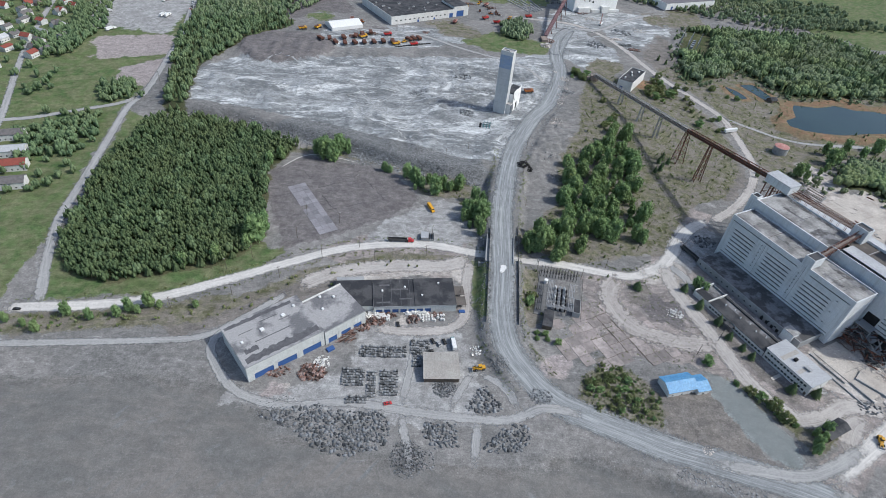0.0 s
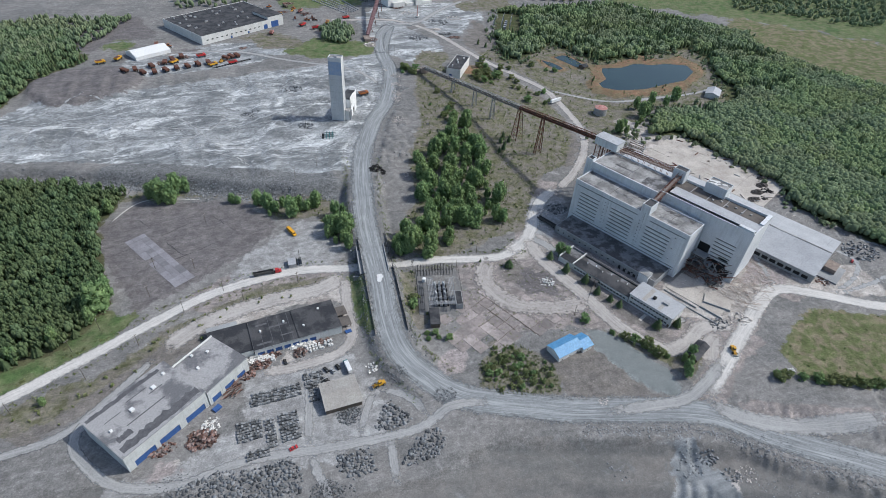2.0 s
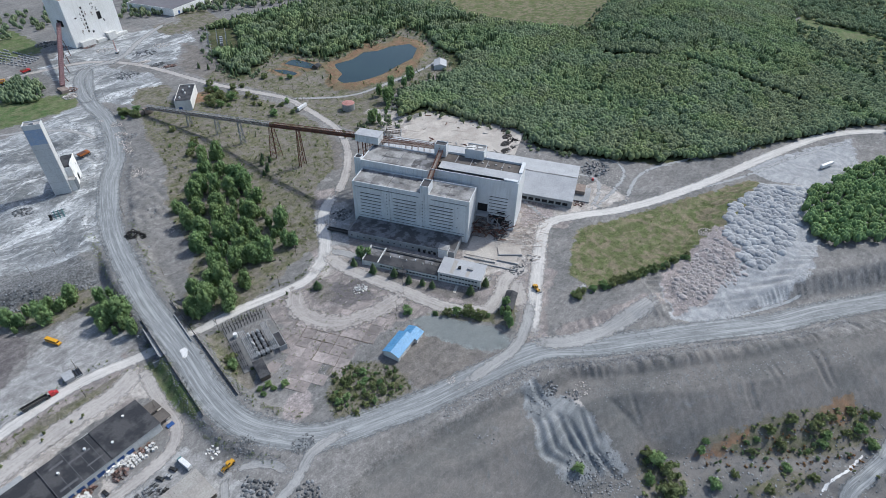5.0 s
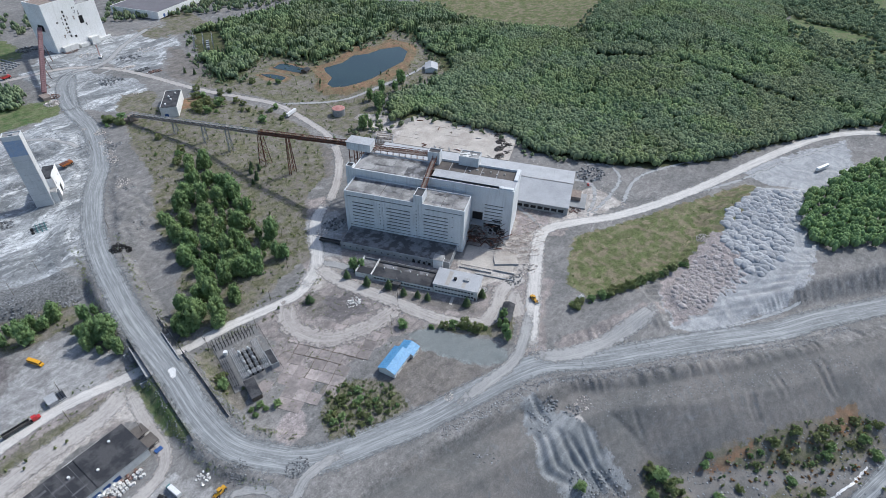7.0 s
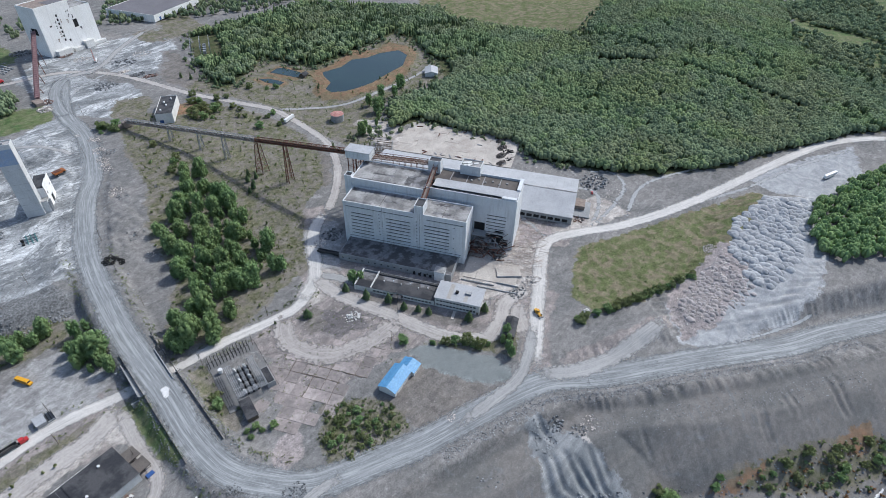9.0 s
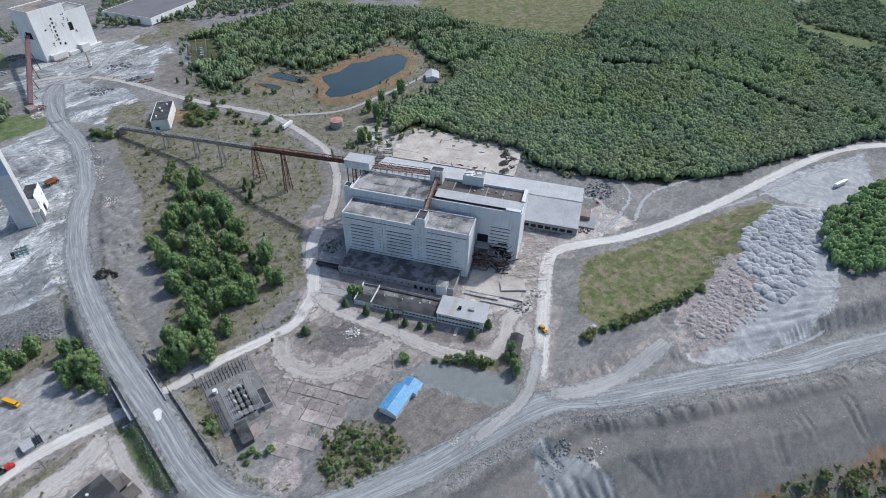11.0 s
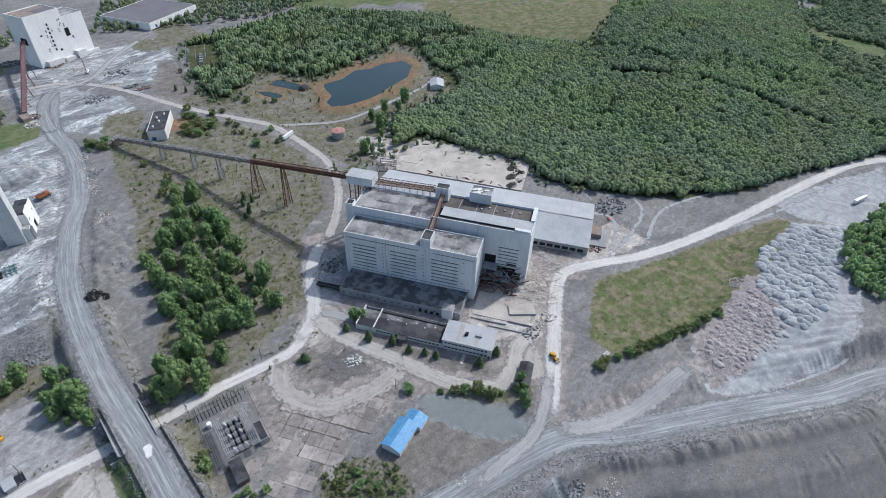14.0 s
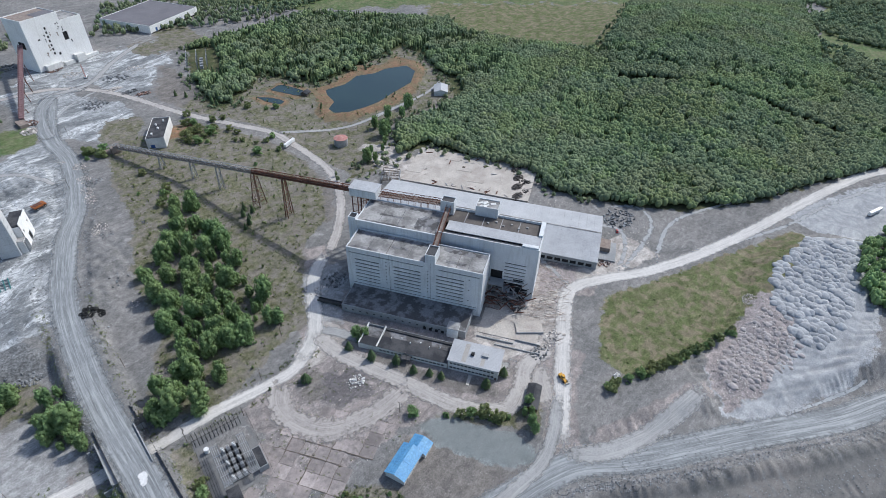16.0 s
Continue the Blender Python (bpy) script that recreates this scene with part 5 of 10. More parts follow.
    for x, z, y0, y1 in ((15, H - 0.8, 1.2, 15), (44, H - 0.8, 1.2, 15), (86, H - 0.8, 1.2, 15), (14, R - 0.6, 24, 46), (28, R - 0.6, 24, 46)):
        boxed("roof_seam", ROOF_PATCH, t, (x, y0, z, x + 0.25, y1, z + 0.08))
    # rusty gallery across the roofs
    for (a, b) in (((60.3, 11.5, 43.5), (58.6, 52, 50.5)), ((-10, 54.5, 48), (52.4, 55.5, 50)), ((-8, 61, 46.5), (52.4, 61.5, 47.5))):
        a, b = Vector(a), Vector(b)
        g = bmesh.new()
        side = (b - a).cross(Vector((0, 0, 1))).normalized()
        n = max(6, int((b - a).length / 3.4))
        for s in (-1.6, 1.6):
            for h in (-1.2, 1.2):
                beam(g, a + side * s + Vector((0, 0, h)), b + side * s + Vector((0, 0, h)), 0.28)
            for i in range(n):
                p, q = a.lerp(b, i / n), a.lerp(b, (i + 1) / n)
                beam(g, p + side * s + Vector((0, 0, -1.2)), q + side * s + Vector((0, 0, 1.2)), 0.18)
                beam(g, p + side * s + Vector((0, 0, -1.2)), p + side * s + Vector((0, 0, 1.2)), 0.18)
        gal = part("conveyor_gallery", g, RUST, t, "rusted lattice conveyor gallery")
        g = bmesh.new()
        beam(g, a + Vector((0, 0, -0.9)), b + Vector((0, 0, -0.9)), 2.6, 0.3)
        part("belt", g, RUST_PALE, gal)
        for i in range(0, n + 1, 3):
            p = a.lerp(b, i / n)
            g = bmesh.new()
            for s in (-1.6, 1.6):
                low = H - 0.9 if p.y < 22 else R - 0.7
                if p.y > 52:
                    low = R - 9
                beam(g, p + side * s + Vector((0, 0, -1.2)), Vector((p.x, p.y, low)) + side * s, 0.25)
            part("trestle", g, RUST, gal)
    # low annex along the foot of the front
    ah, holes = 6.0, [(2 + 5.2 * k, 2.2, 3.4 + 5.2 * k, 3.5) for k in range(16)]
    a = bmesh.new()
    facade(a, 88, ah, holes, 0, 0.4)
    for v in a.verts:
        v.co += Vector((4, -22.5, 0))
    annex = part("annex_wall", a, CONCRETE, t, "low grey concrete annex wall")
    for q in holes:
        boxed("window", GLASS, annex, (q[0] + 4, -22.2, q[1], q[2] + 4, -22.0, q[3]))
    boxed("annex_end", CONCRETE, t, (3.6, -22.5, 0, 4.0, 0, ah))
    boxed("annex_end", CONCRETE, t, (92, -22.5, 0, 92.4, 0, ah))
    boxed("annex_roof", ROOF_SOOT, t, (4, -22.0, ah - 0.5, 92, -0.05, ah - 0.1), label="dark grey dusty annex roof")
    boxed("annex_parapet", CONCRETE, t, (4, -22.45, ah - 0.1, 92, -22.0, ah + 0.35))
    boxed("stair_box", MILL_WALL, t, (80, -24.5, 0, 87.5, -18, ah + 2.4), label="small pale stair box")
    boxed("stair_box_roof", ROOF_PALE, t, (79.8, -24.7, ah + 2.4, 87.7, -17.8, ah + 2.7))
    for i in range(4):
        boxed("annex_door", DARK, t, (63 + i * 4.2, -22.62, 0, 65 + i * 4.2, -22.51, 2.6))
    # wreckage between the two blocks
    random.seed(9)
    for i in range(130):
        bm = bmesh.new()
        p = Vector((random.uniform(98, 127), random.uniform(10, 26.5), random.uniform(0.3, 13)))
        q = p + Vector((random.uniform(-8, 8), random.uniform(-4, 4), random.uniform(-6, 5)))
        q.z = max(0.2, q.z)
        beam(bm, p, q, random.choice((0.25, 0.35, 0.5)))
        part("torn_girder", bm, random.choice((RUST, DARK, STEEL, RUST)), t)
    for k in range(3):
        boxed("bared_floor", CONCRETE, t, (97.6, 19, 4.5 + 5 * k, 118 - 5 * k, 26.9, 4.9 + 5 * k), label="broken bare concrete floor")
        for x in (100, 108, 116):
            boxed("column", CONCRETE, t, (x, 19.4, 5 * k, x + 0.6, 20, 4.5 + 5 * k))
    return t


mill()


def wreck_yard():
    """Demolition leavings beside the mill."""
    rng = random.Random(641)
    bm = bmesh.new()
    poly = [(352, 237), (366, 222), (349, 198), (318, 184), (301, 195), (304, 210)]
    for x, y in [(rng.uniform(300, 366), rng.uniform(184, 238)) for k in range(520)]:
        if inside(np.array([x]), np.array([y]), poly)[0] > 0:
            a, r = math.radians(-48 + rng.gauss(0, 30)), rng.uniform(1, 4.5)
            z = gz(x, y) + rng.uniform(0.1, 1.0)
            beam(bm, (x - r * math.cos(a), y - r * math.sin(a), z + rng.uniform(-0.2, 0.7)), (x + r * math.cos(a), y + r * math.sin(a), z + rng.uniform(-0.2, 0.7)), rng.uniform(0.07, 0.2))
    tagged(part("rebar_tangle", bm, REBAR), "tangled pale rusty reinforcing bars on the ground", "scrap", kind="stuff")
    t = thing("loading_platform", pose(295, 200, gz(295, 200), 0, 0, -48), "white broken concrete platform beside the mill", "platform")
    boxed("deck", SLAB, t, (-9, -4.5, -0.3, 9, 4.5, 1.3))
    boxed("edge_beam", CONCRETE, t, (-9.2, -5.0, -0.3, 9.2, -4.52, 1.5))
    w = thing("rail_wagon", pose(222, 319, gz(222, 319), 0, 0, -65), "dark derelict flat wagon in the mill shade", "wagon")
    boxed("floor", FENCE, w, (-9.5, -1.5, 1.1, 9.5, 1.5, 1.5))
    for y in (-1.5, 1.36):
        boxed("side_board", FENCE, w, (-9.5, y, 1.5, 9.5, y + 0.14, 2.6))
    for x in (-7, -5, 5, 7):
        for y in (-1.2, 1.0):
            bm = bmesh.new()
            drum(bm, 0, 0, -0.12, 0.12, 0.5, n=12, m=pose(x, y, 0.55, 90))
            part("wheel", bm, DARK, w)
    f = thing("fallen_frame_building", pose(370, 405, gz(370, 405), 0, 0, 40), "collapsed shed with bare grey roof beams", "ruin")
    for k in range(9):
        bm = bmesh.new()
        beam(bm, (-11 + 2.7 * k, -8, 3.2 + rng.uniform(-1.2, 0.4)), (-11 + 2.7 * k + rng.uniform(-1, 1), 8, 4.2 + rng.uniform(-2.2, 0.4)), 0.4)
        part("rafter", bm, WOOD, f)
    for k in range(6):
        bm = bmesh.new()
        beam(bm, (-11.5, -7.5 + 3 * k, 3.9), (11, -7.5 + 3 * k + rng.uniform(-1, 1), 3.6 + rng.uniform(-0.8, 0.3)), 0.3)
        part("purlin", bm, STEEL, f)
    for x in (-11, 0, 10.4):
        for y in (-8, 7.6):
            boxed("post", WOOD, f, (x, y, -0.4, x + 0.4, y + 0.4, 3.4))
    boxed("wall_stump", CONCRETE, f, (-11.5, -8.6, -0.4, 11.5, -8.1, 1.6), (-11.5, 8.1, -0.4, 8, 8.6, 1.2))


REBAR = material("pale_rusty_rebar", (0.5, 0.43, 0.385), (0.38, 0.31, 0.27), 0.3, island=0.3)
wreck_yard()


def long_shed():
    t = thing("long_shed", MILL, "long low shed with pale metal roof", "shed")
    x0, x1, y0, y1, e, r = -17, 171, 75, 137, 8, 13
    prof = [(y0 - 0.6, e - 0.4), ((y0 + y1) / 2, r), (y1 + 0.6, e - 0.4)]
    n = 30
    for (ya, za), (yb, zb) in zip(prof, prof[1:]):
        for i in range(n):
            bm = bmesh.new()
            xa, xb = x0 - 0.5 + (x1 - x0 + 1) * i / n, x0 - 0.5 + (x1 - x0 + 1) * (i + 1) / n - 0.06
            vs = [bm.verts.new(p) for p in ((xa, ya, za), (xb, ya, za), (xb, yb, zb), (xa, yb, zb), (xa, ya, za - 0.3), (xb, ya, za - 0.3), (xb, yb, zb - 0.3), (xa, yb, zb - 0.3))]
            for f in ((0, 1, 2, 3), (7, 6, 5, 4), (0, 4, 5, 1), (1, 5, 6, 2), (2, 6, 7, 3), (3, 7, 4, 0)):
                bm.faces.new([vs[k] for k in f])
            part("roof_sheet", bm, ROOF_METAL, t)
    holes = [(6 + 6 * k, 1.5, 10.5 + 6 * k, 4.5) for k in range(30)]
    bm = bmesh.new()
    facade(bm, x1 - x0, e - 0.5, holes, 0, 0.3)
    for v in bm.verts:
        v.co += Vector((x0, y0, 0))
    w = part("front_wall", bm, CONCRETE, t)
    for q in holes[20:]:
        boxed("window", DARK, w, (q[0] + x0, y0 + 0.3, q[1], q[2] + x0, y0 + 0.4, q[3]))
    boxed("rear_wall", CONCRETE, t, (x0, y1 - 0.4, 0, x1, y1, e - 0.5))
    for x in (x0, x1 - 0.4):
        bm = bmesh.new()
        for a in (x, x + 0.4):
            bm.faces.new([bm.verts.new((a, y, z)) for y, z in ((y0, 0), (y1, 0), (y1, e - 0.8), ((y0 + y1) / 2, r - 0.4), (y0, e - 0.8))])
        part("gable_wall", bm, CONCRETE, t)
    boxed("ridge_strip", ROOF_PALE, t, (x0, 105.4, r - 0.05, x1, 106.6, r + 0.2))
    boxed("loading_dock", CONCRETE, t, (x1, 88, 0, x1 + 14, 112, 1.2), label="low grey loading dock")
    boxed("lean_to", RUST_PALE, t, (x1 + 0.5, 98, 1.2, x1 + 9, 110, 5))


long_shed()


def slab():
    t = thing("concrete_slab", MILL, "bleached bare slab of a demolished building", "foundation")
    for i in range(8):
        for j in range(4):
            boxed("slab_bay", SLAB, t, (-14 + 15 * i, 150 + 16 * j, -0.4, 0.9 - 14 + 14 + 15 * i - 0.0, 165.9 + 16 * j, 1.0 + 0.05 * ((i * 7 + j * 3) % 4)))
    random.seed(12)
    for i in range(26):
        x, y = random.uniform(-10, 104), random.choice((random.uniform(151, 156), random.uniform(205, 213), random.uniform(150, 213)))
        bm = bmesh.new()
        box(bm, -random.uniform(1, 4), -0.4, 0, random.uniform(1, 4), 0.4, 0.6, pose(x, y, 1.15, 0, 0, random.uniform(0, 180)))
        part("rubble_piece", bm, random.choice((RUST, CONCRETE, RUBBLE_PALE)), t)


slab()


def rubble_heap(name, x, y, r, h, mat, n, label, size=1.0, category="rubble", squash=1.0, seed=1, kind="stuff", spread=1.0):
    """A heap of many angular lumps on the ground, all one mesh."""
    rng = random.Random(seed)
    bm = bmesh.new()
    for i in range(n):
        a, d = rng.random() * 6.283, math.sqrt(rng.random()) * r * spread
        px, py = x + math.cos(a) * d, y + math.sin(a) * d * squash
        z = gz(px, py) + h * max(0, 1 - d / r) * rng.random()
        s = size * rng.uniform(0.4, 1.25)
        vs = box(bm, -s / 2, -s * 0.35, -s * 0.3, s / 2, s * 0.35, s * 0.3)
        m = pose(px, py, z + 0.1 * s, rng.uniform(-35, 35), rng.uniform(-35, 35), rng.uniform(0, 180))
        for v in vs:
            v.co = m @ (v.co * rng.uniform(0.75, 1.25))
    return tagged(part(name, bm, mat), label, category, kind=kind)


for k, (x, y) in enumerate(((460, 324), (449, 314), (435, 306), (423, 297))):
    rubble_heap("dark_heap", x, y, 7.5, 3.6, ROOF_BROWN, 300, "dark brown debris heap on the bleached slab", 1.5, "heap", 0.6, seed=650 + k)
_s = random.Random(660)
for k in range(16):
    p = MILL @ Vector((_s.uniform(-10, 100), _s.choice((_s.uniform(196, 212), _s.uniform(152, 210))), 0))
    rubble_heap("slab_debris", p.x, p.y, _s.uniform(2, 5), 1.0, _s.choice((SCRAP_GREY, RUBBLE_PALE, RUST_PALE, WOOD)), _s.randint(16, 46), "broken planks and rubble on the bleached slab", _s.uniform(0.8, 1.8), "rubble", 0.6, seed=661 + k)


def tank():
    t = thing("storage_tank", pose(380.9, 487, gz(380.9, 487)), "round grey tank with faded red top", "tank")
    bm = bmesh.new()
    drum(bm, 0, 0, -0.5, 7.5, 7.0, n=28)
    part("shell", bm, STEEL, t)
    bm = bmesh.new()
    drum(bm, 0, 0, 7.5, 8.6, 7.2, 0.5, n=28)
    part("roof", bm, RED_FADED, t)
    for k in range(3):
        bm = bmesh.new()
        drum(bm, 0, 0, 1.8 + 2 * k, 2.0 + 2 * k, 7.08, n=28)
        part("band", bm, STEEL, t)


tank()


# ---- conveyor over the scrubland ----
def conveyor():
    t = thing("ore_conveyor", Matrix.Identity(4), "long rusty lattice conveyor on steel trestles", "conveyor")
    a, k, b = Vector((216, 621, 6.0)), Vector((261.5, 458, 24.5)), Vector((283, 360, 40.0))
    for p, q, mat, lab in ((a, k, STEEL, "pale grey lattice gallery"), (k, b, RUST, "dark rusted lattice gallery")):
        n = int((q - p).length / 4.2)
        side = (q - p).cross(Vector((0, 0, 1))).normalized() * 1.9
        up = Vector((0, 0, 3.4))
        bm = bmesh.new()
        for s in (-1, 1):
            for h in (0, 1):
                beam(bm, p + side * s + up * h, q + side * s + up * h, 0.4)
            for i in range(n):
                u, v = p.lerp(q, i / n), p.lerp(q, (i + 1) / n)
                beam(bm, u + side * s, u + side * s + up, 0.26)
                beam(bm, (u if i % 2 else v) + side * s, (v if i % 2 else u) + side * s + up, 0.26)
        for i in range(n):
            u, v = p.lerp(q, i / n), p.lerp(q, (i + 1) / n)
            beam(bm, u - side + up, u + side + up, 0.22)
            beam(bm, u - side + up, v + side + up, 0.18)
        gal = part("gallery", bm, mat, t, lab)
        bm = bmesh.new()
        beam(bm, p + Vector((0, 0, 0.3)), q + Vector((0, 0, 0.3)), 4.3, 0.3)
        for s in (-1, 1):
            beam(bm, p + side * s * 0.94 + Vector((0, 0, 1.0)), q + side * s * 0.94 + Vector((0, 0, 1.0)), 0.08, 1.3)
        part("deck", bm, RUST_PALE if mat is STEEL else RUST, gal)
        bm = bmesh.new()
        for s in (-1, 1):
            beam(bm, p + side * 0.5 * s + Vector((0, 0, 1.2)), q + side * 0.5 * s + Vector((0, 0, 1.2)), 0.5, 0.2)
        part("belt", bm, BLACK, gal)

    def trestle(p, spread, mat, wide=3.0, lab="rusted steel trestle"):
        g = gz(p.x, p.y)
        d = (b - a).normalized()
        s = Vector((-d.y, d.x, 0)).normalized()
        e = Vector((s.y, -s.x, 0))
        bm = bmesh.new()
        feet, tops = [], []
        for i, j in ((-1, -1), (1, -1), (1, 1), (-1, 1)):
            f = Vector((p.x, p.y, g - 0.3)) + s * i * (wide + 1.2) + e * j * spread
            h = Vector((p.x, p.y, p.z)) + s * i * 1.7 + e * j * spread * 0.35
            feet.append(f)
            tops.append(h)
            beam(bm, f, h, 0.5)
        levels = max(2, int((p.z - g) / 5))
        for l in range(levels):
            for m in range(4):
                q0, q1 = feet[m].lerp(tops[m], l / levels), feet[(m + 1) % 4].lerp(tops[(m + 1) % 4], (l + 1) / levels)
                q2 = feet[(m + 1) % 4].lerp(tops[(m + 1) % 4], l / levels)
                beam(bm, q0, q1, 0.22)
                beam(bm, q0, q2, 0.22)
        part("trestle", bm, mat, t, lab)

    trestle(k, 4.0, RUST, 3.2)
    trestle(k.lerp(b, 0.33), 1.4, RUST, 2.6)
    for f in (0.35, 0.58, 0.76):
        trestle(a.lerp(k, f), 1.0, STEEL, 1.4, "pale steel trestle")
    boxed("tail_frame", RUST_PALE, t, (212, 619, 1.2, 221, 624, 6.5), (206, 622, 0.5, 213, 627, 3.5), label="pale tail end frame")
    th = thing("transfer_house", MILL, "pale corrugated transfer house on steel legs", "industrial building")
    boxed("wall", MILL_WALL, th, (-17, 47.5, 47.5, 4, 48, 54), (-17, 58.5, 47.5, 4, 59, 54), (-17, 48, 47.5, -16.5, 58.5, 54), (3.5, 48, 47.5, 4, 58.5, 54))
    bm = bmesh.new()
    prism(bm, [(-17.5, 47), (4.5, 47), (4.5, 59.5), (-17.5, 59.5)], 54, 54.4)
    part("roof", bm, ROOF_METAL, th)
    boxed("floor", RUST, th, (-16.4, 48.1, 47.5, 3.4, 58.4, 47.9))
    for x in (-16, -9, -2.6):
        for y in (48.6, 57.8):
            boxed("leg", RUST, th, (x, y, -1, x + 0.6, y + 0.6, 47.5))
    for z in range(4, 46, 7):
        bm = bmesh.new()
        for y in (48.9, 58.1):
            beam(bm, (-15.7, y, z), (-2.3, y, z + 7), 0.25)
            beam(bm, (-15.7, y, z), (-2.3, y, z), 0.25)
        part("bracing", bm, RUST, th)


conveyor()


# ---- other buildings ----
def shaft_tower():
    t = thing("shaft_tower", pose(86.9, 527.9, -0.5, 0, 0, -27), "tall slender concrete headframe tower with faded blue patch", "tower")
    H, w, d = 64.7, 12.8, 8.5
    boxed("shaft_wall", TOWER_WALL, t, (0, 0, -1, w, 0.5, H), (0, d - 0.5, -1, w, d, H), (0, 0.5, -1, 0.5, d - 0.5, H), (w - 0.5, 0.5, -1, w, d - 0.5, H))
    boxed("roof", ROOF_PALE, t, (0.5, 0.5, H - 1.2, w - 0.5, d - 0.5, H - 0.9))
    boxed("hatch", CONCRETE, t, (5, 3, H - 0.9, 8, 5.5, H + 0.2))
    boxed("painted_patch", TOWER_BLUE, t, (0.2, -0.03, H - 17, w - 0.2, 0.01, H - 4), label="faded blue painted patch")
    for k in range(7):
        boxed("joint_line", CONCRETE, t, (0, -0.05, 6 + 6.2 * k, w, 0.0, 6.12 + 6.2 * k))
    for k in range(7):
        boxed("joint_line", CONCRETE, t, (w, 0.3, 6 + 6.2 * k, w + 0.05, d, 6.12 + 6.2 * k))
    boxed("lintel", CONCRETE, t, (w + 0.02, 2.5, 4.5, w + 0.3, 6, 5.0))
    a = thing("hoist_house", pose(86.9, 527.9, -0.5, 0, 0, -27), "white hoist house with dark roof against the tower", "industrial building")
    boxed("wall", BRIGHT_WALL, a, (8, 8.7, -1, 17, 9.1, 20), (8, 31.6, -1, 17.5, 32, 20), (8, 9.1, -1, 8.4, 31.6, 20))
    bm = bmesh.new()
    facade(bm, 22.5, 21, [(9, 0.2, 14.5, 8.5), (3, 13, 5, 15.5), (17, 13, 19, 15.5)], 0, 0.4)
    for v in bm.verts:
        v.co = Vector((17.5 - v.co.y, 9.1 + v.co.x, v.co.z - 1))
    side = part("side_wall", bm, BRIGHT_WALL, a)
    # near-black sheets fill the openings in place of a shaded inside
    for y0, z0, y1, z1 in ((18.1, -0.8, 23.6, 7.5), (12.1, 12, 14.1, 14.5), (26.1, 12, 28.1, 14.5)):
        boxed("opening", DARK, side, (17.02, y0, z0, 17.08, y1, z1), label="dark opening")
    boxed("roof", ROOF_DARK, a, (8, 8.9, 20, 17.3, 31.8, 20.4), label="dark tar roof")
    boxed("parapet", BRIGHT_WALL, a, (17.1, 8.7, 20, 17.5, 20, 22.5), (17.1, 20, 20, 17.5, 32, 21.2))
    boxed("low_wing", WHITE_WALL, a, (13.0, 2.5, -1, 17.2, 8.6, 11))
    boxed("wing_roof", ROOF_PALE, a, (12.9, 2.3, 11, 17.4, 8.65, 11.3))
    for y in (3.2, 5.4, 7.6):
        boxed("buttress", CONCRETE, a, (17.2, y, -1, 18.6, y + 0.6, 10))


shaft_tower()


